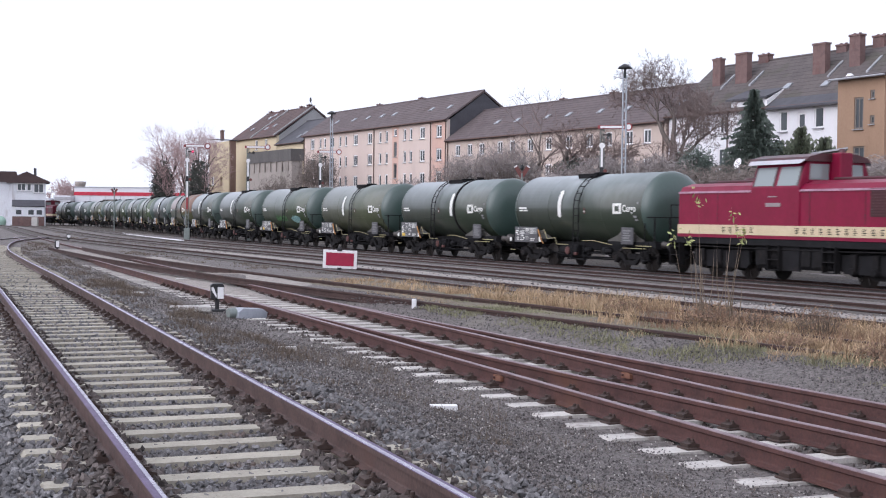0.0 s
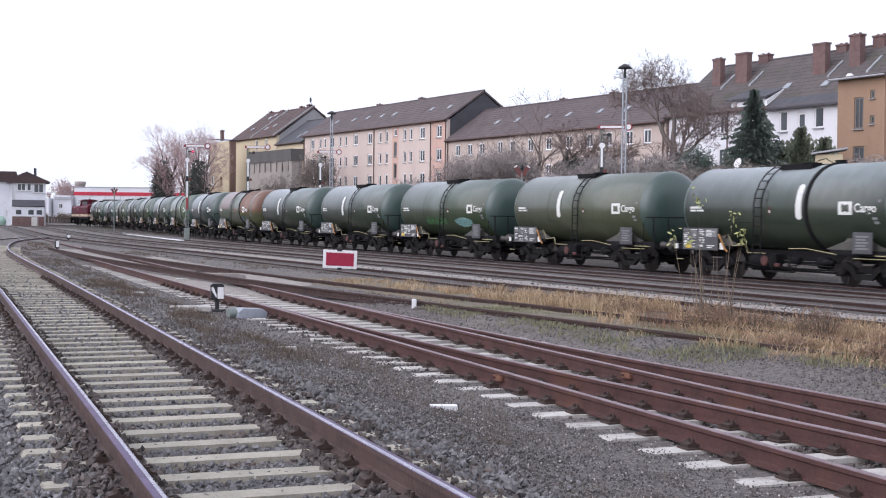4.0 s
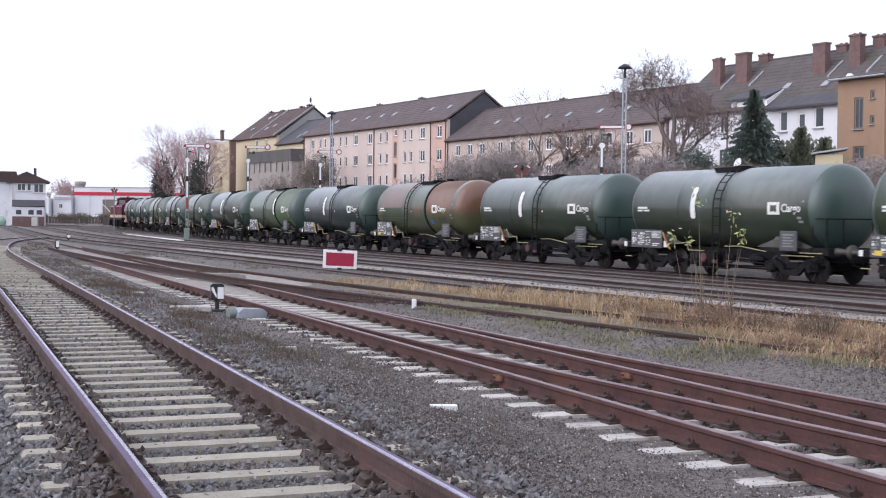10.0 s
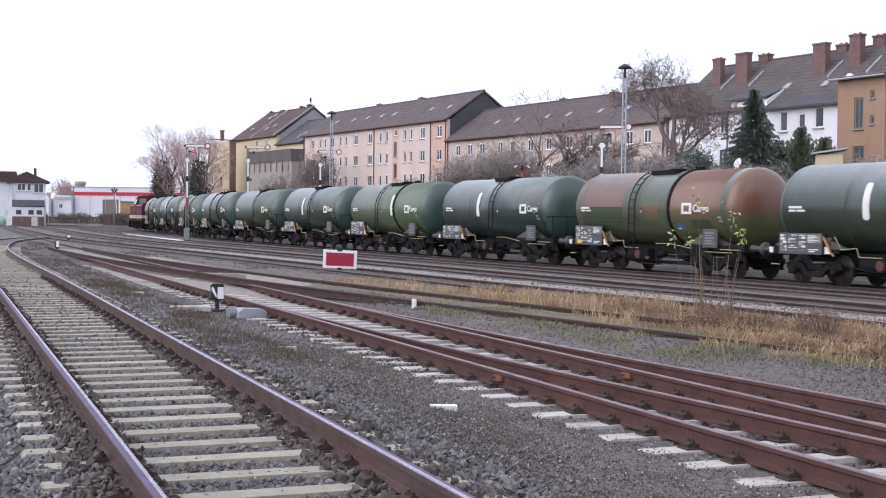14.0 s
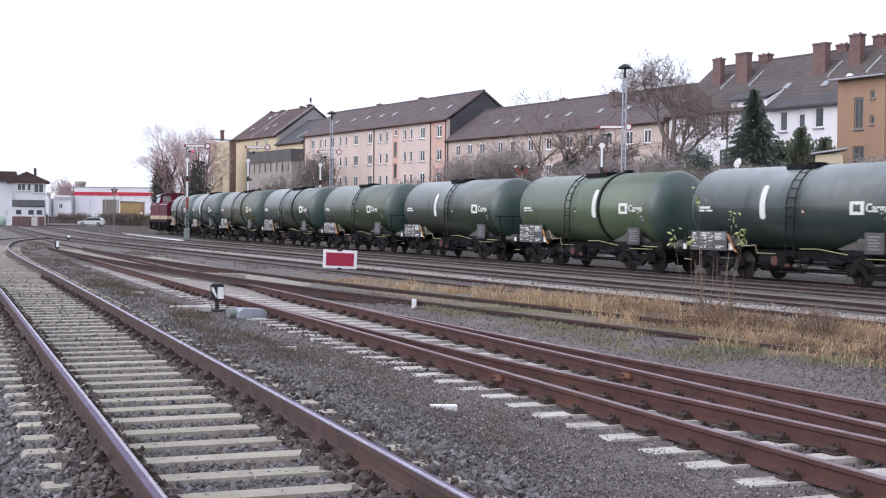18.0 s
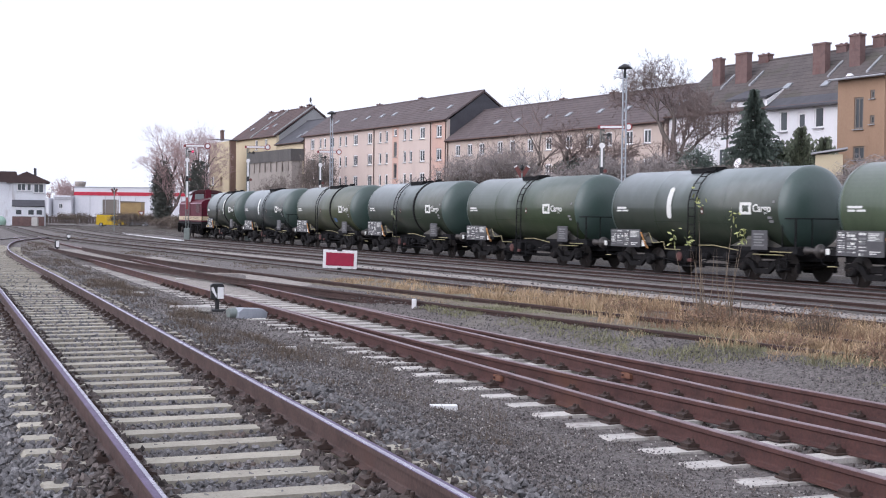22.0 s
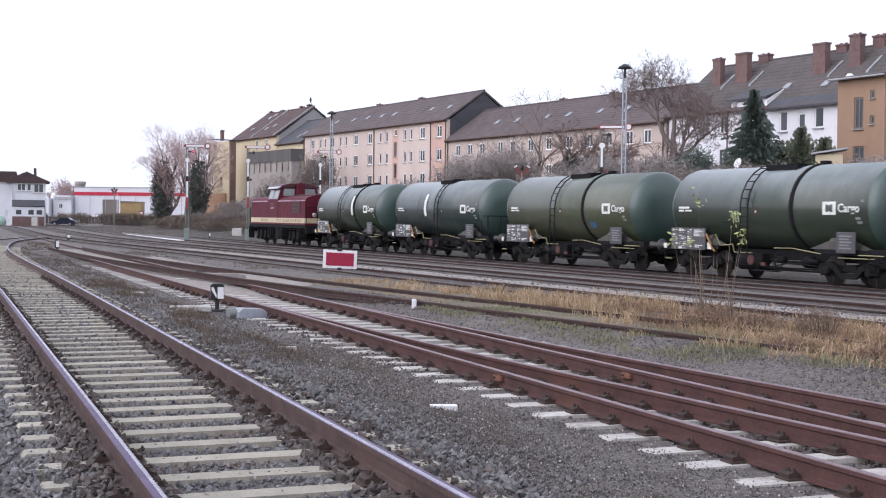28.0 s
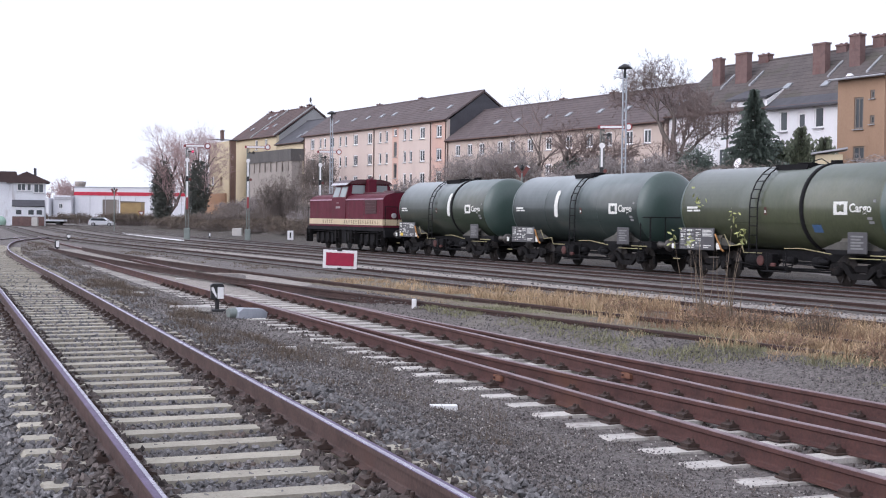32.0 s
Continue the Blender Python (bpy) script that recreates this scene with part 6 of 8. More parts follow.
# numbered plate (its figure stays a plain bar)
pl = thing("track_plate", facing(at(100.2, 35.5, bank(100.2, 35.5))), "small white track plate on a post", "railway sign")
part("post", Shape().tube([(0, 0.03, 0), (0, 0.03, 0.5)], 0.03, 6), M_BLACK, pl)
part("plate", Shape().box(-0.24, 0.24, -0.02, 0.01, 0.1, 0.85, c=0.008), M_SIGNWHITE, pl)
part("bar", Shape().box(-0.06, 0.06, -0.03, -0.02, 0.25, 0.7), M_BLACK, pl, "plain dark bar")
# low platform edge beside the far tracks
pf = thing("platform_edge", Matrix(), "low pale concrete platform edge between tracks", "platform", kind="structure")
for i in range(20):
    u = 96.8 + i * 2.15
    n = 25.45 + (u - 96.6) * 0.115
    part("edge_slab", Shape().box(-1.08, 1.08, -0.25, 0.25, -0.1, 0.07, c=0.02), M_SIGNWHITE, pf, "", Matrix.Translation(at(u, n, bank(u, n))) @ Matrix.Rotation(YAW + math.pi / 2 - 0.115, 4, "Z"))

# rusty clamps on the switch rails
M_CLAMP = mat("orange_rust", (0.22, 0.095, 0.055), (0.13, 0.062, 0.042), 0.9, scale=14, fine=70, bump=0.4)
for u, side, k in ((12.6, -0.7525, -1), (12.4, 0.7525, -1)):
    cl = thing("rail_clamp", A_LINE.place(u, side, 0.0), "orange rusted clamp plate on rail web", "rail clamp", "rail clamps")
    part("plate", Shape().prism([(-0.1, -0.11), (0.1, -0.12), (0.09, -0.05), (-0.03, -0.045), (-0.1, -0.065)], 0.012 * k, 0.05 * k, plane="YZ"), M_CLAMP, cl)
    part("bolt", Shape().turn([(0.05 * k, 0.016), (0.075 * k, 0.014)], "X", 6, pose(0, 0.05, -0.08)), M_RAIL, cl)


# ---------------------------------------------------------------- plants
M_BARK = mat("grey_brown_bark", (0.165, 0.135, 0.12), (0.1, 0.083, 0.074), 0.95, scale=2, fine=14, bump=0.5, depth=0.03, space="World")
M_TWIG = mat("bare_brown_twigs", (0.22, 0.165, 0.15), (0.15, 0.115, 0.105), 0.9, scale=0.6, fine=6, bump=0, space="World")
# Pink tint stands in for bright sky glowing through the fine twigs
M_TWIG_PINK = mat("sky_glow_pink_twigs", (0.5, 0.36, 0.35), (0.38, 0.275, 0.27), 0.9, scale=0.6, fine=6, bump=0, space="World")
M_SCRUB = mat("tangled_grey_scrub", (0.21, 0.175, 0.155), (0.14, 0.115, 0.1), 0.95, scale=0.5, fine=4, bump=0, per_island=0.35, space="World")
M_FLUFF = mat("pale_dead_twigs", (0.33, 0.295, 0.285), (0.22, 0.19, 0.18), 0.95, scale=0.5, fine=4, bump=0, per_island=0.35, space="World")
M_IVY = mat("dark_ivy_leaves", (0.095, 0.102, 0.088), (0.064, 0.07, 0.06), 0.6, scale=0.7, fine=6, bump=0, per_island=0.22, space="World")
M_NEEDLE = mat("dark_spruce_needles", (0.12, 0.148, 0.122), (0.068, 0.088, 0.075), 0.6, scale=0.7, fine=6, bump=0, per_island=0.4, space="World")
M_CONIFER = mat("green_conifer_leaves", (0.2, 0.22, 0.15), (0.12, 0.14, 0.095), 0.6, scale=0.7, fine=6, bump=0, per_island=0.4, space="World")
M_DRYGRASS = mat("dry_yellow_grass", (0.44, 0.325, 0.2), (0.31, 0.215, 0.13), 0.9, scale=0.6, fine=5, bump=0, per_island=0.35, spots=(0.34, 0.29, 0.17), spot_scale=0.5, space="World")
M_RUSTGRASS = mat("rust_brown_weeds", (0.27, 0.165, 0.105), (0.17, 0.105, 0.07), 0.9, scale=0.6, fine=5, bump=0, per_island=0.35, space="World")
M_GREENGRASS = mat("pale_green_grass", (0.27, 0.26, 0.155), (0.19, 0.185, 0.11), 0.9, scale=0.6, fine=5, bump=0, per_island=0.35, space="World")
M_WEED = mat("brown_low_weeds", (0.15, 0.115, 0.085), (0.1, 0.078, 0.06), 0.95, scale=0.6, fine=5, bump=0, per_island=0.4, space="World")
M_LEAF = mat("yellow_green_leaves", (0.36, 0.38, 0.14), (0.26, 0.28, 0.1), 0.6, scale=3, fine=12, bump=0, per_island=0.3)


def stick(s, a, b, r0, r1=0.0, sides=3):
    """A thin tapered twig."""
    d = (b - a)
    if d.length < 1e-4:
        return
    d.normalize()
    x = d.orthogonal().normalized()
    y = d.cross(x)
    k = len(s.v)
    ring = [(x * math.cos(t) + y * math.sin(t)) for t in [2 * math.pi * i / sides for i in range(sides)]]
    if r1 <= 0:
        s.v += [tuple(a + q * r0) for q in ring] + [tuple(b)]
        s.f += [(k + i, k + (i + 1) % sides, k + sides) for i in range(sides)]
        s.smooth += [False] * sides
    else:
        s.v += [tuple(a + q * r0) for q in ring] + [tuple(b + q * r1) for q in ring]
        s.f += [(k + i, k + (i + 1) % sides, k + sides + (i + 1) % sides, k + sides + i) for i in range(sides)]
        s.smooth += [True] * sides


def leaf(s, p, size, rnd, wide=0.6):
    d = Vector((rnd.gauss(0, 1), rnd.gauss(0, 1), rnd.gauss(0, 1)))
    e = d.orthogonal() * size / max(d.length, 0.01) * wide
    d = d * (size / max(d.length, 0.01))
    k = len(s.v)
    s.v += [tuple(p - d), tuple(p + e), tuple(p + d), tuple(p - e)]
    s.f += [(k, k + 1, k + 2, k + 3)]
    s.smooth += [False]


def bare_tree(name, p, height, spread, seed, label, levels=5, twig_mat=None, trunk_r=0.3, first=0.25, ivy=0.0, up=0.35, twig_r=0.012, fork=3, category="tree"):
    rnd = random.Random(seed)
    top = thing(name, Matrix.Translation(p), label, category)
    wood, twigs = Shape(), Shape()

    def grow(a, d, length, r, level):
        pts, q, v = [a], a, d.copy()
        k = 3 if level < 2 else 2
        for i in range(k):
            v = (v + Vector((rnd.gauss(0, 0.16), rnd.gauss(0, 0.16), rnd.gauss(0, 0.1) + up * 0.12))).normalized()
            q = q + v * (length / k)
            pts.append(q)
        for i in range(k):
            stick(wood if level < (3 if levels > 5 else 2) else twigs, pts[i], pts[i + 1], max(r * (1 - 0.4 * i / k), twig_r), max(r * (1 - 0.4 * (i + 1) / k), twig_r * 0.7) if not (level == levels and i == k - 1) else 0.0, 7 if level < 1 else 5 if level < 2 else 3)
        if level == levels:
            return
        n = fork if level == 0 else rnd.randint(3, 5)
        for i in range(n):
            at_ = pts[-1] if i < 2 else pts[rnd.randint(1, k)]
            ang = rnd.uniform(0.35, 0.85) * (spread if level < 2 else 1.0)
            side = v.orthogonal()
            side.rotate(Matrix.Rotation(2 * math.pi * (i / n + rnd.uniform(0, 0.25)), 3, v))
            nd = (v * math.cos(ang) + side.normalized() * math.sin(ang)).normalized()
            grow(at_, nd, length * rnd.uniform(0.55, 0.8), r * (0.55 if level < 1 else 0.47), level + 1)

    grow(Vector((0, 0, -0.3)), Vector((rnd.uniform(-0.08, 0.08), rnd.uniform(-0.08, 0.08), 1)), height * first + 0.3, trunk_r, 0)
    peak = max((v[2] for v in twigs.v), default=height)
    k = height / peak
    for s in (wood, twigs):
        s.v = [(x * k, y * k, z * k if z > 0 else z) for x, y, z in s.v]
    part("trunk", wood, M_BARK, top, "forking grey-brown trunk")
    tagged(part("crown", twigs, twig_mat or M_TWIG, top, "bare crown of fine twigs"), kind="stuff")
    if ivy:
        s = Shape()
        for i in range(5200):
            z = rnd.uniform(0.2, height * ivy * rnd.uniform(0.7, 1.05))
            r = trunk_r + (0.3 + 1.1 * math.sin(min(1, z / (height * ivy)) * 2.9)) * abs(rnd.gauss(0.45, 0.28))
            t = rnd.uniform(0, 6.283)
            leaf(s, Vector((r * math.cos(t), r * math.sin(t), z)), rnd.uniform(0.1, 0.19), rnd)
        tagged(part("ivy", s, M_IVY, top, "dark ivy round the trunk"), kind="stuff")
    return top


def shrub(p, w, h, seed, label, mat_twig=None, count=500, leaves=500, leaf_mat=None, name="shrub", depth=None, leaf_size=0.06):
    """A tangle of arching stems with small seed heads or leaves."""
    rnd = random.Random(seed)
    top = thing(name, Matrix.Translation(p), label, "shrub")
    s, lv = Shape(), Shape()
    depth = depth or w
    twiggy = h > 0.9 and leaf_mat in (M_FLUFF, M_SCRUB, M_WEED)
    leaves = leaves * 2 if twiggy else leaves
    for i in range(count):
        a = Vector((rnd.uniform(-0.5, 0.5) * w * 0.8, rnd.uniform(-0.5, 0.5) * depth * 0.8, -0.1 + rnd.random() * h * 0.35))
        lim = h * (0.55 + 0.45 * math.cos(a.x / w * 2.6)) * rnd.uniform(0.55, 1.05)
        b = Vector((a.x + rnd.gauss(0, 0.14) * w, a.y + rnd.gauss(0, 0.14) * depth, lim))
        m = (a + b) / 2 + Vector((rnd.gauss(0, 0.1) * w, rnd.gauss(0, 0.1) * w, h * 0.12))
        r = rnd.uniform(0.008, 0.022) * min(1, h / 1.6)
        stick(s, a, m, r, r * 0.7)
        stick(s, m, b, r * 0.7)
        for j in range(2):
            c = m.lerp(b, rnd.random())
            stick(s, c, c + Vector((rnd.gauss(0, 0.3), rnd.gauss(0, 0.3), rnd.gauss(0.1, 0.25))) * min(1, h / 1.6), r * 0.5)
        for j in range(max(1, leaves // count)):
            c = m.lerp(b, rnd.random()) + Vector((rnd.gauss(0, 0.12), rnd.gauss(0, 0.12), rnd.gauss(0, 0.12))) * min(1, h / 1.6)
            leaf(lv, c, leaf_size * rnd.uniform(0.5, 1.5) * (2.3 if twiggy else 1), rnd, 0.07 if twiggy else 0.6)
    tagged(part("branch_tangle", s, mat_twig or M_SCRUB, top, "tangled bare stems"), kind="stuff")
    if leaves:
        tagged(part("foliage", lv, leaf_mat or M_FLUFF, top, "fine dead twigs and leaves"), kind="stuff")
    return top


def conifer(p, height, width, seed, label, mat_leaf, tiers=26, droop=0.25):
    rnd = random.Random(seed)
    top = thing("conifer_tree", Matrix.Translation(p), label, "tree")
    part("trunk", Shape().tube([(0, 0, -0.2), (0, 0, height * 0.97)], 0.14, 7, 0.02), M_BARK, top)
    s = Shape()
    for t in range(tiers):
        f = t / tiers
        z = height * (0.06 + 0.92 * f)
        reach = width / 2 * (1 - f) ** 1.1 * rnd.uniform(0.7, 1.25) + 0.08
        n = max(5, int(15 * (1 - f) + 5))
        for i in range(n):
            a = 2 * math.pi * (i + rnd.random()) / n
            d = Vector((math.cos(a), math.sin(a), 0))
            r = reach * rnd.uniform(0.55, 1.2)
            for j in range(11):
                q = (j + 1) / 11
                c = d * r * q + Vector((0, 0, z + r * (0.12 * q - droop * q * q)))
                for sgn in (-1, 1):
                    side = Vector((-d.y, d.x, 0)) * sgn
                    tip = c + side * rnd.uniform(0.15, 0.4) * (1.25 - q) * (0.7 + r * 0.35) + d * rnd.uniform(0.1, 0.3) + Vector((0, 0, rnd.uniform(-0.3, 0.03)))
                    k = len(s.v)
                    w = Vector((0, 0, 0.08 + 0.05 * rnd.random()))
                    s.v += [tuple(c - w - d * 0.05), tuple(c + w + d * 0.08), tuple(tip)]
                    s.f += [(k, k + 1, k + 2)]
                    s.smooth += [False]
    tagged(part("crown", s, mat_leaf, top, "drooping dark needle branches"), kind="stuff")
    return top


# trees by the houses
bare_tree("bare_tree", spot(17.4, 101), 12.2, 0.72, 11, "bare spreading tree before pink houses", levels=7, trunk_r=0.34, first=0.26, up=0.3, twig_r=0.008, twig_mat=M_TWIG, fork=4)
bare_tree("bare_tree", spot(10.2, 104), 6.8, 1.3, 5, "gnarled bare tree wrapped in climbers", levels=5, trunk_r=0.4, first=0.26, ivy=0.5, up=0.25, twig_r=0.008, fork=5)
bare_tree("bare_tree", spot(13.2, 100), 6.3, 1.3, 6, "bare twisted garden tree", levels=5, trunk_r=0.2, first=0.2, up=0.25, twig_r=0.008, fork=4)
bare_tree("bare_tree", spot(6.8, 108), 6.6, 1.2, 8, "bare thicket tree with thin twigs", levels=5, trunk_r=0.17, first=0.2, up=0.25, twig_r=0.008, fork=4)
bare_tree("bare_tree", spot(8.2, 118), 11.2, 0.8, 9, "thin bare tree above the roofs", levels=4, trunk_r=0.16, first=0.4, up=0.6, twig_r=0.01)
bare_tree("bare_tree", spot(16.5, 97), 5.6, 1.3, 10, "bare twisted garden tree", levels=5, trunk_r=0.17, first=0.2, up=0.25, twig_r=0.008, fork=4)
conifer(spot(21.9, 92.5), 8.3, 6.8, 3, "dark green spruce before white houses", M_NEEDLE, 27)
for x, y, hh, ww, k in ((24.2, 94.5, 4.7, 4.3, 0), (25.5, 93.5, 5.7, 4.9, 1), (27.1, 93.2, 4.9, 4.4, 2)):
    conifer(spot(x, y), hh, ww, 500 + k, "olive-green garden conifer before white houses", M_CONIFER, 15, droop=-0.5)
shrub(spot(18.0, 93), 2.4, 3.9, 502, "dark evergreen bush below bare tree", count=400, leaves=4800, leaf_mat=M_NEEDLE, leaf_size=0.06, mat_twig=M_NEEDLE)
# trees by the crossing
bare_tree("bare_tree", spot(-40.9, 190), 15.3, 0.62, 21, "tall bare tree with ivy-covered trunk", levels=6, trunk_r=0.42, first=0.33, ivy=0.62, twig_r=0.009, up=0.55, twig_mat=M_TWIG_PINK, fork=4)
bare_tree("bare_tree", spot(-35.3, 188), 14.8, 0.42, 44, "tall bare tree with ivy-covered trunk", levels=6, trunk_r=0.42, first=0.33, ivy=0.58, twig_r=0.009, up=0.55, twig_mat=M_TWIG_PINK, fork=4)
bare_tree("bare_tree", spot(-38.8, 196), 14.0, 0.5, 23, "slender bare tree among taller ones", levels=5, trunk_r=0.22, first=0.22, twig_r=0.009, up=0.6, twig_mat=M_TWIG_PINK)
bare_tree("bare_tree", spot(-43.8, 204), 12.5, 0.8, 24, "bare tree with twigs coloured for sky glow", levels=5, trunk_r=0.22, first=0.2, twig_r=0.009, up=0.4, twig_mat=M_TWIG_PINK, fork=4)
bare_tree("bare_tree", spot(-39.5, 202), 13.5, 0.6, 25, "bare tree with twigs coloured for sky glow", levels=5, trunk_r=0.22, first=0.2, twig_r=0.009, up=0.5, twig_mat=M_TWIG_PINK, fork=4)
for i, (x, y, h) in enumerate(((-102, 345, 11.8), (-98.6, 350, 11.4), (-97, 345, 10.0), (-84, 380, 10.0), (-71, 370, 9.5), (-105, 350, 10.5))):
    bare_tree("bare_tree", spot(x, y), h, 1.2, 30 + i, "distant bare tree with twigs tinted pink for sky glow", levels=5, trunk_r=0.25, first=0.2, twig_r=0.028, twig_mat=M_TWIG_PINK, fork=4)
# scrub on the bank
rb = random.Random(77)
for i in range(34):
    u = 28 + i * 4.3 + rb.uniform(-1, 1)
    n = 46 + rb.uniform(-3.0, 4.0) + max(0, u - 90) * 0.05
    p = at(u, n, bank(u, n) - 0.1)
    far_end = u > 150
    shrub(p, rb.uniform(4, 6.5), rb.uniform(1.8, 3.0) * (0.7 if far_end else 1), 100 + i, "grey tangled scrub on the railway bank", count=300, leaves=900, leaf_mat=M_SCRUB if i % 3 else M_FLUFF, leaf_size=0.09)
for i in range(16):
    u = 92 + i * 6.0 + rb.uniform(-1.5, 1.5)
    n = 41.5 + rb.uniform(-1.0, 1.5) + max(0, u - 90) * 0.055
    shrub(at(u, n, bank(u, n) - 0.1), rb.uniform(3.5, 5.5), rb.uniform(1.0, 1.9), 200 + i, "low brown scrub at the foot of the bank", count=260, leaves=800, leaf_mat=M_WEED, leaf_size=0.09)
for x, y, w, h, k in ((-2.6, 112, 5.0, 3.4, 0), (2.3, 108, 6.0, 4.6, 1), (5.0, 106, 5.0, 5.0, 2), (12.0, 96, 5.0, 3.6, 3), (15.5, 94, 5.0, 3.6, 4), (28.5, 86, 5.0, 3.2, 5), (30.5, 88, 5.0, 3.4, 6), (-17.5, 140, 4.5, 5.5, 7), (-14.5, 150, 4.5, 6.5, 8)):
    shrub(spot(x, y, -0.2), w, h, 300 + k, "rounded grey bush with fluffy climbers", count=420, leaves=2100, leaf_mat=M_FLUFF if k < 7 else M_SCRUB, leaf_size=0.085)


# ---------------------------------------------------------------- grass, weeds and loose stones
def blades(name, material, label, patches, seed):
    """patches: (u0, u1, n0, n1, count, height, width)."""
    rnd = random.Random(seed)
    s = Shape()
    for u0, u1, n0, n1, count, h, w, *rest in patches:
        while count > 0:
            u, n = rnd.uniform(u0, u1), rnd.uniform(n0, n1)
            n += rest[0].n(u) if rest else 0
            if noise.noise(Vector((u * 0.7, n * 1.1, seed))) < 0.0:
                count -= 1
                continue
            tuft = rnd.randint(4, 9)
            hh = h * rnd.uniform(0.5, 1.2) * (0.7 + 0.6 * noise.noise(Vector((u * 0.3, n * 0.5, seed + 9))) + 0.2)
            for j in range(tuft):
                a = at(u + rnd.gauss(0, 0.06), n + rnd.gauss(0, 0.06))
                a.z = bank(u, n) - 0.02
                ln = Vector((rnd.gauss(0, 0.3), rnd.gauss(0, 0.3), 1)) * hh * rnd.uniform(0.5, 1.1)
                b = a + ln * 0.55
                c = a + ln + Vector((ln.x, ln.y, -abs(ln.x) * 0.5)) * 0.6
                t = rnd.uniform(0, 3.14)
                q = Vector((math.cos(t), math.sin(t), 0)) * w
                k = len(s.v)
                s.v += [tuple(a - q), tuple(a + q), tuple(b + q * 0.8), tuple(b - q * 0.8), tuple(c)]
                s.f += [(k, k + 1, k + 2, k + 3), (k + 3, k + 2, k + 4)]
                s.smooth += [False, False]
            count -= tuft
    ob = new(name, s.mesh(name, material))
    return tagged(ob, label, "grass", kind="stuff")


blades("dry_grass", M_DRYGRASS, "dry yellow winter grass along the weedy track", [(1, 10, 12.3, 15.2, 14000, 0.42, 0.006), (9, 17, 12.6, 15.2, 5000, 0.34, 0.006), (14, 27, 12.2, 15.0, 12000, 0.3, 0.007), (2, 14, 11.0, 12.2, 3500, 0.28, 0.006), (4, 26, 13.2, 15.0, 6000, 0.15, 0.006), (2, 26, 10.9, 13.2, 9000, 0.07, 0.005), (24, 32, 12.0, 14.5, 2500, 0.22, 0.008), (-1, 9, 11.8, 14.4, 12000, 0.4, 0.006), (8, 18, 11.6, 13.4, 6000, 0.24, 0.006), (3, 16, 10.7, 11.9, 5000, 0.13, 0.005)], 1)
blades("brown_weeds", M_RUSTGRASS, "rust-brown dead weeds between the rails", [(2, 14, 13.0, 15.2, 4200, 0.42, 0.005), (8, 22, 12.6, 14.6, 3000, 0.36, 0.005), (3, 12, 11.6, 13.0, 2600, 0.45, 0.005), (-1, 9, 11.8, 14.4, 6000, 0.46, 0.005), (9, 17, 11.6, 13.4, 3000, 0.34, 0.005)], 2)
blades("green_grass", M_GREENGRASS, "short pale green grass beside the track", [(3, 22, 10.3, 11.8, 16000, 0.09, 0.006), (3, 12, 10.6, 12.0, 3500, 0.16, 0.006), (14, 24, 10.8, 12.4, 3000, 0.12, 0.006)], 3)
blades("low_weeds", M_WEED, "sparse brown weeds in the gravel", [(5, 40, 1.3, 2.6, 9000, 0.045, 0.004, NEAR_LINE), (12, 34, 1.35, 2.4, 9000, 0.12, 0.004, NEAR_LINE), (26, 75, 1.3, 2.8, 6000, 0.16, 0.006, NEAR_LINE), (36, 60, 12.5, 14.5, 2500, 0.1, 0.01), (60, 120, 17.0, 18.6, 2500, 0.1, 0.014), (70, 130, 21.5, 23.0, 2500, 0.1, 0.014), (5, 13, 1.5, 2.9, 5000, 0.045, 0.0025, NEAR_LINE), (5, 18, 1.8, 3.6, 3200, 0.11, 0.0022, NEAR_LINE), (6, 16, 2.2, 3.4, 900, 0.2, 0.002, NEAR_LINE), (7.9, 8.7, 4.15, 4.7, 500, 0.13, 0.0025), (12, 13, 4.9, 5.5, 400, 0.12, 0.0025), (17, 26, 1.5, 2.5, 2600, 0.22, 0.003, NEAR_LINE)], 4)


def loose_stones(name, material, label, patches, seed, category="ballast"):
    """patches: (u0, u1, line or None, n0, n1, per square metre, size, lift)."""
    rnd = random.Random(seed)
    kinds = [blob(1.0, k + seed * 50) for k in range(14)]
    V, F = [], []
    for u0, u1, line, n0, n1, dens, size, lift in patches:
        for i in range(int((u1 - u0) * (n1 - n0) * dens)):
            u, o = rnd.uniform(u0, u1), rnd.uniform(n0, n1)
            n = o + (line.n(u) if line else 0)
            if line and abs(abs(o) - 0.7525) < 0.06:
                continue
            p = at(u, n, bank(u, n) + lift + rnd.uniform(-0.012, 0.02))
            r = size * rnd.uniform(0.55, 1.25)
            q = Euler((rnd.uniform(0, 6.28), rnd.uniform(0, 6.28), rnd.uniform(0, 6.28))).to_matrix() * r
            v, f = kinds[rnd.randrange(14)]
            k = len(V)
            V += [tuple(q @ Vector(a) + p) for a in v]
            F += [tuple(j + k for j in t) for t in f]
    me = bpy.data.meshes.new(name)
    me.from_pydata(V, [], F)
    me.materials.append(material)
    return tagged(new(name, me), label, category, kind="stuff")


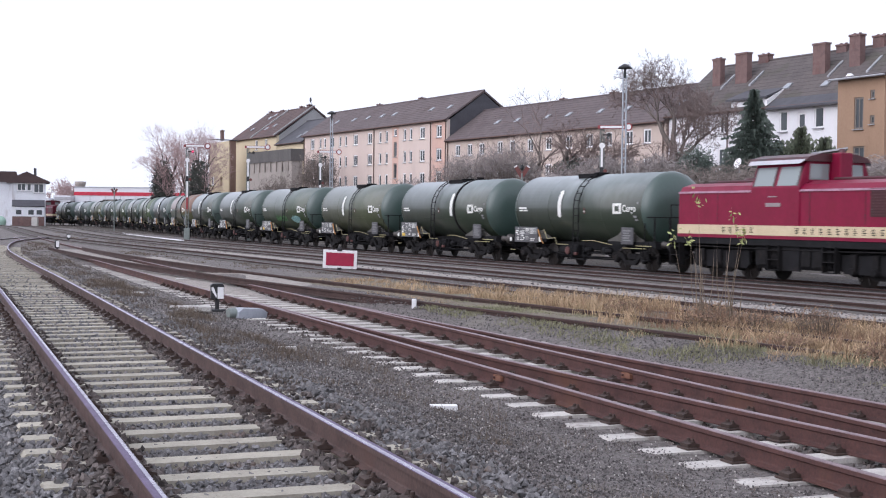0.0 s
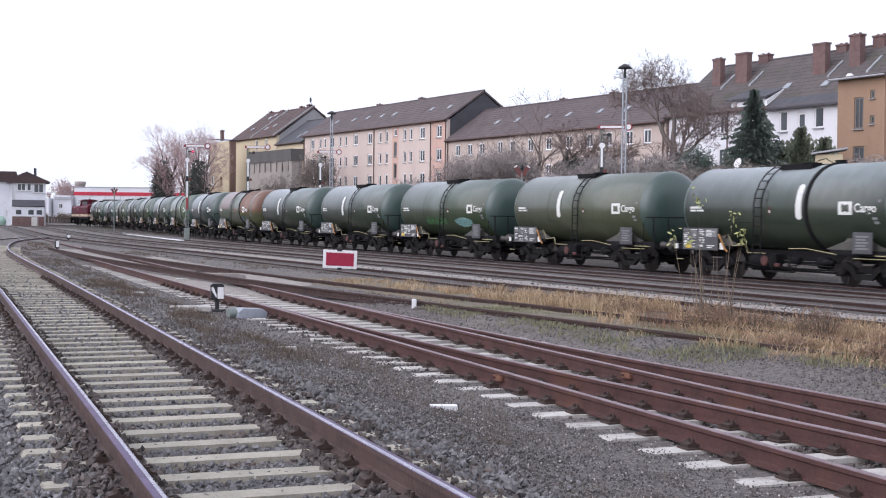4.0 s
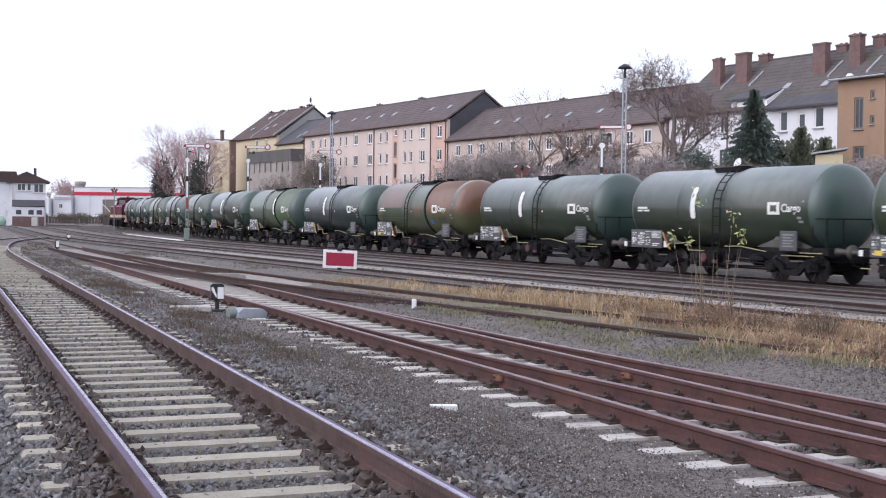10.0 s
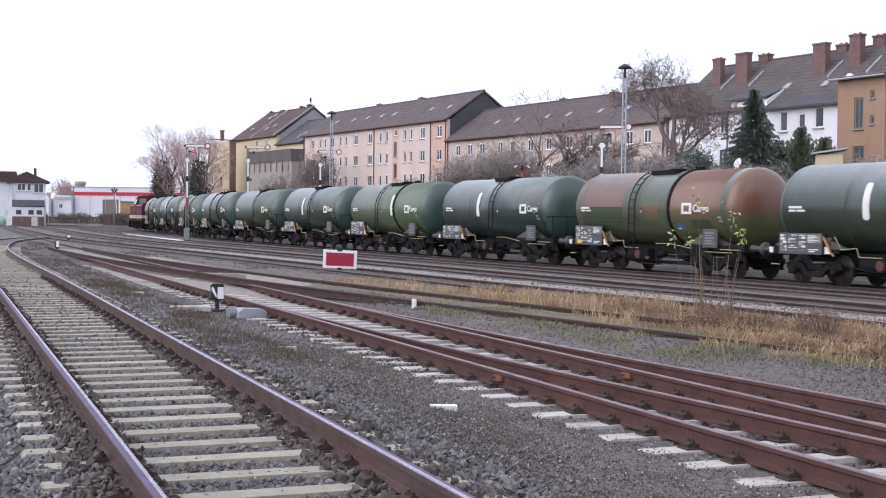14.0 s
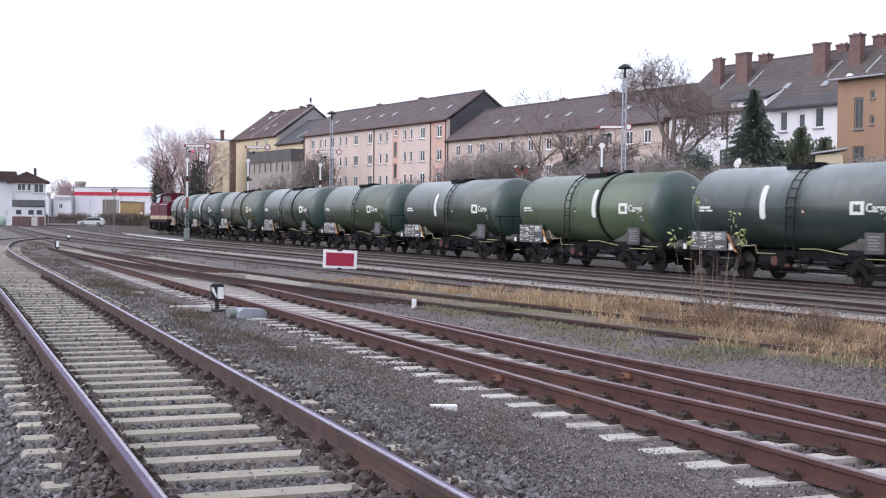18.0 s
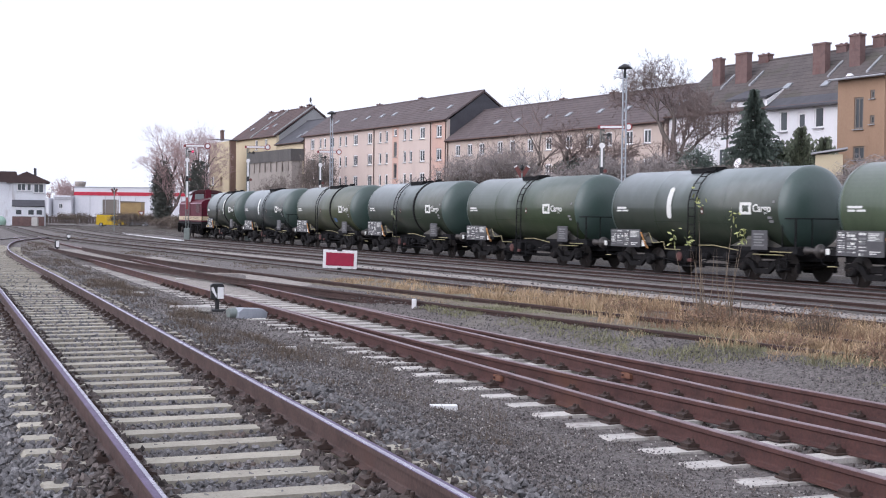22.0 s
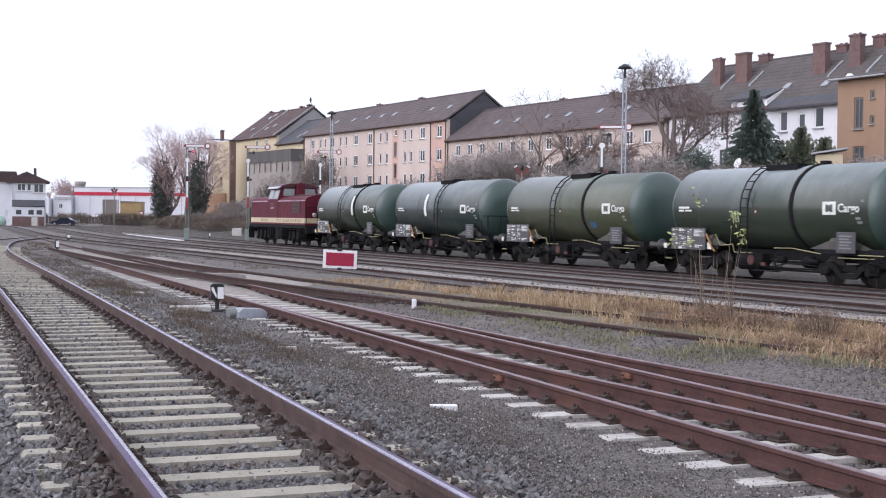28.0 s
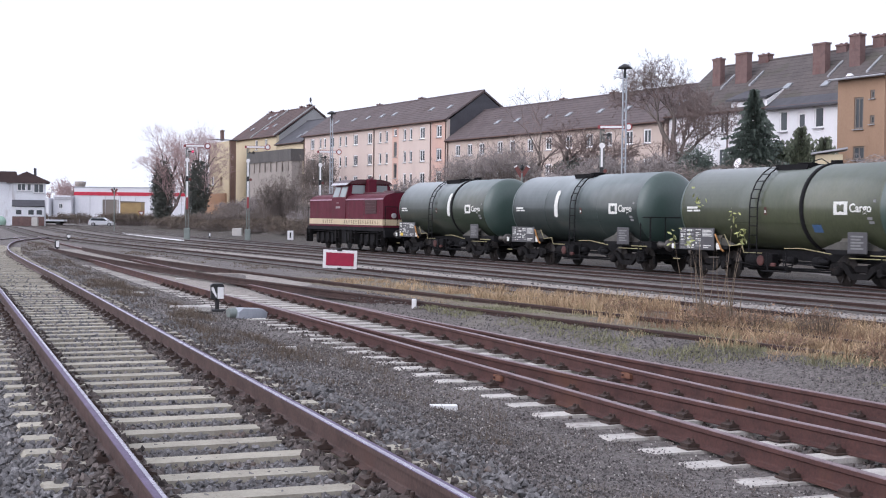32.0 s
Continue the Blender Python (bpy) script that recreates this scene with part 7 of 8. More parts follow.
loose_stones("ballast_stones", M_STONE, "grey crushed stone ballast round the front track", [(4.5, 9, NEAR_LINE, -2.9, -0.8, 580, 0.027, 0.019), (4.5, 9, NEAR_LINE, -0.7, 0.7, 760, 0.024, 0.004), (4.5, 9, NEAR_LINE, 0.8, 1.6, 480, 0.03, 0.012),
                                                                                   (9, 16, NEAR_LINE, -2.6, -0.8, 360, 0.03, 0.01), (9, 16, NEAR_LINE, -0.7, 0.7, 420, 0.027, 0.003), (9, 16, NEAR_LINE, 0.8, 1.62, 330, 0.031, 0.01), (16, 28, NEAR_LINE, -2.2, 1.6, 130, 0.036, 0.008), (28, 45, NEAR_LINE, -1.9, 1.6, 40, 0.045, 0.0), (4.5, 14, NEAR_LINE, 1.6, 2.0, 110, 0.024, 0.0)], 1)
loose_stones("rusty_ballast", M_STONE_RUSTY, "rust-stained stones along the rails", [(4.5, 18, NEAR_LINE, -0.93, -0.82, 420, 0.034, 0.075), (4.5, 16, NEAR_LINE, -1.08, -0.82, 330, 0.034, 0.03), (4.5, 16, NEAR_LINE, -0.69, -0.5, 260, 0.036, 0.02), (4.5, 16, NEAR_LINE, 0.48, 0.69, 420, 0.038, 0.03), (4.5, 18, NEAR_LINE, 0.82, 0.95, 300, 0.034, 0.07), (4.5, 16, NEAR_LINE, 0.82, 1.1, 320, 0.036, 0.03), (4.5, 16, NEAR_LINE, 1.1, 1.35, 200, 0.03, 0.03),
                                                                                   (16, 30, NEAR_LINE, -1.1, -0.5, 150, 0.042, 0.02), (16, 30, NEAR_LINE, 0.5, 1.2, 150, 0.042, 0.02), (30, 60, NEAR_LINE, -1.1, -0.6, 60, 0.05, 0.02), (30, 60, NEAR_LINE, 0.6, 1.2, 60, 0.05, 0.02),
                                                                                   (3, 14, A_LINE, -1.75, -0.82, 170, 0.028, -0.022), (14, 24, A_LINE, -1.7, -0.82, 80, 0.03, -0.02), (3, 14, A_LINE, -0.7, 0.9, 110, 0.032, 0.0), (3, 12, B_LINE, -0.6, 1.6, 70, 0.03, 0.0), (14, 30, A_LINE, -1.3, 1.3, 30, 0.032, 0.0)], 2)
loose_stones("fine_gravel", M_GRIT, "fine dark gravel between the tracks", [(4.5, 16, NEAR_LINE, 1.55, 2.2, 700, 0.012, 0.0), (4.5, 11, None, 4.0, 6.3, 1350, 0.0095, 0.0), (11, 18, None, 4.6, 6.9, 600, 0.012, 0.0), (16, 32, NEAR_LINE, 1.2, 3.6, 230, 0.015, 0.0), (32, 60, NEAR_LINE, 1.4, 3.2, 60, 0.022, 0.0), (4, 15, None, 9.4, 11.0, 800, 0.012, 0.0), (15, 27, None, 9.6, 11.2, 160, 0.017, 0.0), (8, 24, None, 15.9, 19.0, 45, 0.03, 0.0), (24, 44, None, 15.9, 20.0, 14, 0.035, 0.0)], 3)
loose_stones("pale_stones", M_SLEEPER_PALE, "scattered pale stone chips in gravel", [(4.5, 14, None, 4.0, 6.6, 60, 0.0085, 0.008), (4.5, 12, None, 1.0, 4.0, 3, 0.014, 0.02), (14, 30, None, 4.8, 7.0, 6, 0.014, 0.012), (6, 30, None, 15.5, 20, 3, 0.03, 0.01)], 4)
# sapling in the grass
M_STEM = mat("pale_brown_stems", (0.2, 0.155, 0.11), (0.14, 0.105, 0.075), 0.8, scale=3, fine=20, bump=0)
sp = thing("sapling", Matrix.Translation(spot(4.35, 20.7)), "leggy sapling with a few yellow-green leaves", "sapling")
rs = random.Random(9)
CLUSTERS = ((-0.31, 2.0), (0.24, 1.76), (0.43, 1.52), (-0.45, 1.38), (-0.7, 1.38), (0.36, 1.4))
for i in range(24):
    s = Shape()
    a = Vector((rs.uniform(-0.35, 0.35), rs.uniform(-0.2, 0.2), -0.05))
    if i < 6:
        c = Vector((CLUSTERS[i][0], 0, CLUSTERS[i][1] + 0.05))
        a.x = a.x * 0.4 + c.x * 0.5
    else:
        c = a + Vector((rs.uniform(-0.2, 0.2), rs.uniform(-0.1, 0.1), rs.uniform(0.6, 1.5)))
    b = a.lerp(c, 0.5) + Vector((rs.uniform(-0.05, 0.05), rs.uniform(-0.05, 0.05), 0))
    stick(s, a, b, 0.0105, 0.007)
    stick(s, b, c, 0.007)
    part("stem", s, M_STEM, sp)
for x, z in CLUSTERS:
    for j in range(11):
        s = Shape()
        leaf(s, Vector((x + rs.gauss(0, 0.04), rs.gauss(0, 0.04), z + rs.gauss(0, 0.07))), rs.uniform(0.035, 0.055), rs, 0.36)
        part("leaf", s, M_LEAF, sp)

for i, (u, n, w, h) in enumerate(((4.5, 12.3, 0.9, 0.42), (6.2, 12.0, 0.7, 0.34), (9.5, 13.4, 0.8, 0.5), (12.5, 13.6, 0.9, 0.55), (14.5, 13.2, 0.7, 0.5), (7.5, 14.2, 0.8, 0.45), (17.5, 13.6, 0.7, 0.4), (11.0, 12.1, 0.5, 0.28), (10.6, 10.9, 0.6, 0.26), (11.6, 11.4, 0.45, 0.22), (13.2, 11.6, 0.5, 0.2), (16.2, 12.4, 0.6, 0.34), (15.4, 12.9, 0.6, 0.42), (18.8, 12.7, 0.6, 0.36), (9.6, 11.5, 0.4, 0.3))):
    shrub(at(u, n, bank(u, n)), w, h, 600 + i, "dark brown dead weed clump in grass", mat_twig=M_WEED, count=110, leaves=330, leaf_mat=M_RUSTGRASS, leaf_size=0.016, name="weed_clump")


# ---------------------------------------------------------------- level crossing, signal box and shops at the far end
M_ASPHALT = mat("grey_asphalt", (0.07, 0.068, 0.07), (0.05, 0.048, 0.05), 0.9, scale=0.8, fine=20, bump=0.2, space="World")
rd = new("road", Shape().box(-330, -2, 216.4, 225.2, -0.78, -0.722).mesh("road", M_ASPHALT))
tagged(rd, "grey asphalt road over the level crossing", "road", kind="structure")
M_BOX = mat("grey_white_render", (0.76, 0.77, 0.8), (0.66, 0.67, 0.7), 0.9, scale=0.6, fine=12, bump=0.08, spots=(0.44, 0.42, 0.42), spot_scale=0.5, spot_amount=0.4, streak=3)
M_BOXROOF = mat("brown_board_gable", (0.085, 0.055, 0.052), (0.06, 0.04, 0.04), 0.85, scale=0.7, fine=8, bump=0.2)
gz0 = -0.735
tw = thing("signal_box", facing(Vector((-64.6, 204, gz0))), "white two-storey signal box with brown roof", "signal box")
part("wall", wall_shape(-2.6, 2.35, 0, 7.0, -3, -2.7, [(-1.9, -0.55, 5.5, 6.7), (-0.45, 0.25, 5.5, 6.7), (0.55, 2.1, 5.2, 6.7), (-0.8, 0.2, 3.2, 4.1)]), M_BOX, tw)
part("side_wall", Shape().box(2.05, 2.35, -2.7, 3, 0, 7.0), M_BOX, tw)
part("side_wall", Shape().box(-2.6, -2.3, -2.7, 3, 0, 7.0), M_BOX, tw)
part("back_wall", Shape().box(-2.3, 2.05, 2.7, 3, 0, 7.0), M_BOX, tw)
for x, z, w, h, b in ((-1.22, 6.1, 1.35, 1.2, 1), (-0.1, 6.1, 0.7, 1.2, 0), (1.32, 5.95, 1.55, 1.5, 1), (-0.3, 3.65, 1.0, 0.9, 0)):
    window(tw, x, z, w, h, y=-2.9, bars=b)
part("gable", Shape().prism([(-3.4, 6.75), (2.95, 6.75), (3.05, 6.95), (-0.45, 8.5), (-3.4, 7.2)], -3.3, 3.3), M_BOXROOF, tw, "dark brown boarded gable roof")
part("chimney", Shape().box(0.6, 1.0, 0.4, 0.8, 7.6, 9.15), M_SLATE, tw)
part("porch_roof", Shape().prism([(-4.6, 3.1), (-3.0, 4.0), (-3.0, 4.15), (-4.7, 3.2)], -2.6, 2.2, plane="YZ"), M_SLATE, tw, "dark porch roof")
part("porch_wall", Shape().box(-2.5, 2.1, -4.5, -3.02, 0, 3.1), M_BOX, tw)
for x in (-1.6, 0.2, 1.4):
    part("porch_window", Shape().box(x - 0.4, x + 0.4, -4.52, -4.5, 1.9, 2.6), M_PANE, tw)
part("base", Shape().box(-2.55, 2.15, -4.56, -4.5, 0, 1.6), M_BRICK, tw, "dark brick base")
an = thing("signal_box_annex", facing(Vector((-71.6, 206, gz0))), "white annex with dark roof beside the signal box", "building")
part("wall", wall_shape(-5, 3.4, 0, 7.0, -2.4, -2.1, [(0.2, 1.4, 5.0, 6.4), (-3, -1.6, 5.0, 6.4)]), M_BOX, an)
# Block in the dark room colour stands in for unlit rooms
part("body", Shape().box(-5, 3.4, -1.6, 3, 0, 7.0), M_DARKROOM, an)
window(an, 0.8, 5.7, 1.2, 1.4, y=-2.3)
window(an, -2.3, 5.7, 1.4, 1.4, y=-2.3)
part("roof", Shape().prism([(-5.2, 6.95), (4.4, 6.95), (4.0, 8.6), (-5.2, 8.6)], -2.9, 3.3), M_BOXROOF, an)
tk = thing("gas_tank", Matrix.Translation((-66.6, 196.5, gz0)), "pale green round tank on the ground", "tank")
part("vessel", Shape().turn([(-0.9, 0.1), (-0.8, 0.4), (-0.5, 0.7), (0, 0.85), (0.5, 0.7), (0.8, 0.4), (0.9, 0.1)], "Z", 18, pose(0, 0, 0.75)), mat("pale_green_tank_paint", (0.36, 0.52, 0.42), (0.3, 0.44, 0.36), 0.5, bump=0.05), tk)
part("stand", Shape().box(-0.6, 0.6, -0.5, 0.5, -0.05, 0.35, c=0.02), M_CONC, tk)
cb = thing("relay_cabinet", Matrix.Translation((-61.9, 198, gz0)), "pale concrete relay cabinet", "cabinet")
part("case", Shape().box(-0.45, 0.45, -0.3, 0.3, 0, 1.5, c=0.03), M_CONC, cb)
M_HALL = mat("white_metal_cladding", (0.72, 0.72, 0.75), (0.62, 0.62, 0.66), 0.6, scale=0.4, fine=6, bump=0.08, streak=6)
M_STRIPE = mat("red_fascia", (0.5, 0.02, 0.05), (0.42, 0.02, 0.045), 0.5, bump=0.03)
hl = thing("retail_hall", Matrix.Translation((-84.8, 300, gz0)), "long white retail hall with red fascia stripe", "shop building")
part("wall", wall_shape(0, 32, 0, 8.1, 0, 0.4, [(6.5, 10.2, 0.2, 5.4)]), M_HALL, hl)
part("roof", Shape().box(-0.1, 32.1, -0.1, 18, 8.1, 8.3), M_ZINC, hl)
part("fascia", Shape().box(-0.05, 32, -0.12, 0, 6.3, 7.1), M_STRIPE, hl, "red fascia stripe")
for i in range(9):
    part("panel_joint", Shape().box(i * 3.5 + 0.1, i * 3.5 + 0.2, -0.05, 0, 0, 6.2), M_ZINC, hl)
part("door", Shape().box(6.5, 10.2, 0.1, 0.2, 0.2, 5.4), M_WINBROWN, hl, "brown gate")
part("body", Shape().box(0.2, 31.8, 0.5, 17, 0, 8.0), M_HALL, hl)
sb = thing("white_building", Matrix.Translation((-89, 298, gz0)), "small white building with dark eaves", "building")
part("wall", wall_shape(0, 4.1, 0, 6.2, 0, 0.3, [(1.2, 2.2, 3.2, 4.4)]), M_HALL, sb)
part("body", Shape().box(0.1, 4.0, 0.5, 8, 0, 6.2), M_HALL, sb)
part("eave", Shape().box(0.3, 4.0, -0.2, 0.0, 5.2, 5.9), M_ZINC, sb)
window(sb, 1.7, 3.8, 1.0, 1.2)
lo = thing("low_house", Matrix.Translation((-95, 296, gz0)), "low white outbuilding with small windows", "building")
part("wall", wall_shape(0, 5.6, 0, 5.6, 0, 0.3, [(1.0, 1.8, 2.8, 3.8), (3.0, 3.8, 2.8, 3.8)]), M_HALL, lo)
part("body", Shape().box(0.1, 5.5, 0.5, 7, 0, 5.6), M_HALL, lo)
window(lo, 1.4, 3.3, 0.8, 1.0, bars=0)
window(lo, 3.4, 3.3, 0.8, 1.0, bars=0)
ta = thing("water_tower", Matrix.Translation((-94.5, 340, gz0)), "distant small tower with flared top", "tower")
part("shaft", Shape().turn([(0, 1.0), (8.8, 0.9)], "Z", 12), M_GREYWALL, ta)
part("head", Shape().turn([(8.8, 0.9), (9.6, 1.4), (10.4, 1.5), (10.5, 0.2)], "Z", 12), M_GREYWALL, ta)
ht = thing("yellow_hut", Matrix.Translation((-55.6, 232, gz0)), "weathered yellow brick hut by the crossing", "hut")
part("wall", Shape().box(-1.4, 2.2, -1.5, 1.5, 0, 4.2), mat("weathered_yellow_brick", (0.42, 0.3, 0.14), (0.32, 0.22, 0.11), 0.92, scale=0.8, fine=8, bump=0.15), ht)
part("roof", Shape().prism([(-1.5, 4.2), (2.3, 4.2), (2.2, 4.32), (-1.4, 4.45)], -1.6, 1.6), M_WINBROWN, ht)
M_FENCE = mat("weathered_dark_boards", (0.11, 0.085, 0.08), (0.07, 0.055, 0.052), 0.9, scale=1.5, fine=12, bump=0.2, per_object=0.25)
fn = thing("garden_fence", Matrix.Translation((-59.5, 228.4, gz0)), "low red-brown board fence by the road", "fence")
for i in range(34):
    part("board", Shape().box(i * 0.38, i * 0.38 + 0.33, -0.02, 0.02, 0.05, 1.5 + 0.08 * ((i * 7) % 3)), M_FENCE, fn)
for i in range(7):
    part("post", Shape().box(i * 2.1, i * 2.1 + 0.1, 0.02, 0.12, 0, 1.6), M_WINBROWN, fn)
wf = thing("timber_fence", Matrix.Translation((-99, 262, gz0)), "dark weathered fence with rubble behind", "fence")
for i in range(56):
    part("board", Shape().box(i * 0.62, i * 0.62 + 0.55, -0.03, 0.03, 0.0, 1.5 + 0.35 * noise.noise(Vector((i * 0.7, 0, 0)))), M_FENCE, wf)
sg = thing("crossing_sign", facing(Vector((-49.6, 214.5, gz0))), "white triangular road sign with red border", "road sign")
part("post", Shape().tube([(0, 0, 0), (0, 0, 2.6)], 0.05, 6), M_POLE, sg)
part("plate", Shape().prism([(-0.55, 2.6), (0.55, 2.6), (0, 1.7)], -0.08, -0.05), M_SIGNAL_RED, sg)
part("field", Shape().prism([(-0.34, 2.5), (0.34, 2.5), (0, 1.95)], -0.1, -0.08), M_SIGNWHITE, sg)
jb = thing("junction_box", Matrix.Translation(at(121, 37.5, bank(121, 37.5))), "small pale junction box", "junction box")
part("case", Shape().box(-0.45, 0.45, -0.3, 0.3, 0, 0.8, c=0.04), M_CONC, jb)
for i, (x, y) in enumerate(((-52.5, 212), (-49, 208), (-47, 214), (-59.5, 230), (-54, 226), (-63.5, 229), (-67, 231), (-71, 230), (-57, 229), (-45.5, 205))):
    shrub(spot(x, y), 3.2, 2.2, 400 + i, "brown roadside scrub by the crossing", count=160, leaves=500, leaf_mat=M_WEED, leaf_size=0.1)

# crossing barrier
ba = thing("crossing_barrier", Matrix.Translation((-58.6, 235, gz0)), "white crossing barrier on a grey stand", "barrier")
part("stand", Shape().box(-0.3, 0.3, -0.3, 0.3, 0, 1.4, c=0.04), M_POLE, ba)
boom = part("boom", Shape().tube([(0.9, -0.4, 0), (-4.5, -0.4, 0)], 0.09, 8, 0.05).box(0.7, 1.1, -0.6, -0.2, -0.3, 0.2, c=0.03), M_SIGNWHITE, ba, "white lifting boom")
boom.matrix_basis = pose(0, 0, 1.25)


# ---------------------------------------------------------------- cars on the crossing road
M_TYRE = mat("black_tyre", (0.02, 0.02, 0.02), (0.014, 0.014, 0.014), 0.85, bump=0.1)
M_CARGLASS = glass("car_glass", (0.03, 0.035, 0.04), 0.04)
M_HUB = mat("silver_wheel", (0.5, 0.5, 0.52), (0.4, 0.4, 0.42), 0.35, metal=0.7, bump=0.02)
M_TAIL = mat("red_tail_lamp", (0.4, 0.02, 0.03), (0.34, 0.02, 0.03), 0.3, bump=0)
M_HEADLAMP = mat("clear_headlamp", (0.75, 0.76, 0.78), (0.68, 0.7, 0.72), 0.15, bump=0)


def car_paint(name, c):
    return mat(name, c, tuple(v * 0.92 for v in c), 0.25, scale=2, fine=20, bump=0.02, coat=0.5)


def car(label, paint, outline, glassline, length, wheels, w=0.86, category="car"):
    """outline and glassline: side views with x forward; wheels: axle positions."""
    top = thing("car", Matrix(), label, category, "vehicles on the crossing road")
    s = Shape()
    ring = lambda y, k: [(x, y, 0.35 + (z - 0.35) * k) for x, z in outline]
    s.loft([ring(-w, 0.96), ring(-w + 0.06, 1.0), ring(w - 0.06, 1.0), ring(w, 0.96)])
    body = part("body", s, paint, top)
    for y in (-w - 0.004, w + 0.004):
        k = -1 if y < 0 else 1
        part("side_window", Shape().prism(glassline, min(y, y - 0.03 * k), max(y, y - 0.03 * k)), M_CARGLASS, body)
    for x in wheels:
        for y in (-w + 0.02, w - 0.02):
            t = part("wheel", Shape().turn([(-0.1, 0.2), (-0.1, 0.31), (-0.08, 0.33), (0.08, 0.33), (0.1, 0.31), (0.1, 0.2)], "Y", 18), M_TYRE, top, "", pose(x, y, 0.33))
            part("hub", Shape().turn([(-0.105, 0.2), (-0.09, 0.21), (0.09, 0.21), (0.105, 0.2)], "Y", 14), M_HUB, t)
    for y in (-w + 0.2, w - 0.2):
        part("headlight", Shape().box(length / 2 - 0.1, length / 2 + 0.01, y - 0.16, y + 0.16, 0.62, 0.76, c=0.02), M_HEADLAMP, body)
        part("tail_light", Shape().box(-length / 2 - 0.01, -length / 2 + 0.08, y - 0.12, y + 0.12, 0.7, 0.9, c=0.02), M_TAIL, body)
    return top


ESTATE = [(-2.15, 0.3), (2.15, 0.3), (2.2, 0.62), (2.0, 0.8), (1.15, 0.95), (0.45, 1.42), (0.1, 1.48), (-1.6, 1.45), (-2.05, 1.0), (-2.18, 0.62)]
ESTATE_GLASS = [(1.0, 0.96), (0.4, 1.36), (-1.55, 1.37), (-1.9, 0.98)]
SALOON = [(-2.1, 0.3), (2.1, 0.3), (2.14, 0.6), (1.95, 0.78), (1.0, 0.92), (0.35, 1.4), (-0.9, 1.42), (-1.5, 1.0), (-2.05, 0.95), (-2.15, 0.6)]
SALOON_GLASS = [(0.88, 0.94), (0.3, 1.33), (-0.85, 1.34), (-1.35, 0.98)]
VAN = [(-2.3, 0.3), (2.3, 0.3), (2.35, 0.7), (2.1, 0.95), (1.65, 1.1), (1.05, 1.85), (0.8, 1.92), (-2.25, 1.95), (-2.35, 0.6)]
VAN_GLASS = [(1.5, 1.12), (1.0, 1.75), (0.3, 1.75), (0.3, 1.12)]
VEHICLES = []
P_WHITE, P_SILVER, P_DARK, P_GREY, P_YEL = car_paint("white_car_paint", (0.75, 0.77, 0.8)), car_paint("silver_car_paint", (0.42, 0.46, 0.54)), car_paint("dark_blue_car_paint", (0.03, 0.035, 0.06)), car_paint("grey_car_paint", (0.26, 0.27, 0.29)), car_paint("yellow_van_paint", (0.75, 0.5, 0.02))
EASTBOUND, WESTBOUND = 218.9, 222.6


# (vehicle, lane, heading, seconds at which it passes x = -63, speed)
VEHICLES.append((car("white estate car on the crossing road", P_WHITE, ESTATE, ESTATE_GLASS, 4.35, (-1.3, 1.35)), WESTBOUND, -1, 18.45, 6.2))
VEHICLES.append((car("silver-blue estate car on the crossing road", P_SILVER, ESTATE, ESTATE_GLASS, 4.35, (-1.3, 1.35)), EASTBOUND, 1, 18.85, 7.6))
VEHICLES.append((car("yellow delivery van on the crossing road", P_YEL, VAN, VAN_GLASS, 4.7, (-1.5, 1.55), 0.95, "van"), EASTBOUND, 1, 21.05, 6.0))
VEHICLES.append((car("dark blue saloon car on the crossing road", P_DARK, SALOON, SALOON_GLASS, 4.25, (-1.3, 1.3)), EASTBOUND, 1, 23.5, 6.8))
VEHICLES.append((car("grey estate car on the crossing road", P_GREY, ESTATE, ESTATE_GLASS, 4.35, (-1.3, 1.35)), WESTBOUND, -1, 23.95, 5.2))
VEHICLES.append((car("grey saloon car on the crossing road", P_GREY, SALOON, SALOON_GLASS, 4.25, (-1.3, 1.3)), EASTBOUND, 1, 25.8, 6.0))
VEHICLES.append((car("dark saloon car on the crossing road", P_DARK, SALOON, SALOON_GLASS, 4.25, (-1.3, 1.3)), WESTBOUND, -1, 27.75, 6.0))
VEHICLES.append((car("white estate car on the crossing road", P_WHITE, ESTATE, ESTATE_GLASS, 4.35, (-1.3, 1.35)), EASTBOUND, 1, 30.95, 5.6))
lorry = thing("flatbed_lorry", Matrix(), "red lorry with long white flatbed", "lorry", "vehicles on the crossing road")
P_RED = car_paint("red_lorry_paint", (0.35, 0.05, 0.05))
part("cab", Shape().prism([(1.3, 0.5), (2.9, 0.5), (2.95, 1.1), (2.6, 2.0), (1.3, 2.05)], -0.95, 0.95), P_RED, lorry)
part("windscreen", Shape().prism([(2.0, 1.2), (2.85, 1.2), (2.6, 1.85), (2.0, 1.85)], -0.97, 0.97), M_CARGLASS, lorry)
part("flatbed", Shape().box(-3.6, 1.25, -1.0, 1.0, 0.75, 1.05, c=0.02), P_WHITE, lorry, "white flatbed")
part("chassis", Shape().box(-3.5, 2.6, -0.45, 0.45, 0.45, 0.75), M_FRAME, lorry)
for x in (-2.6, 2.1):
    for y in (-0.85, 0.85):
        part("wheel", Shape().turn([(-0.12, 0.2), (-0.12, 0.36), (0.12, 0.36), (0.12, 0.2)], "Y", 18), M_TYRE, lorry, "", pose(x, y, 0.37))
VEHICLES.append((lorry, WESTBOUND, -1, 31.15, 5.9))


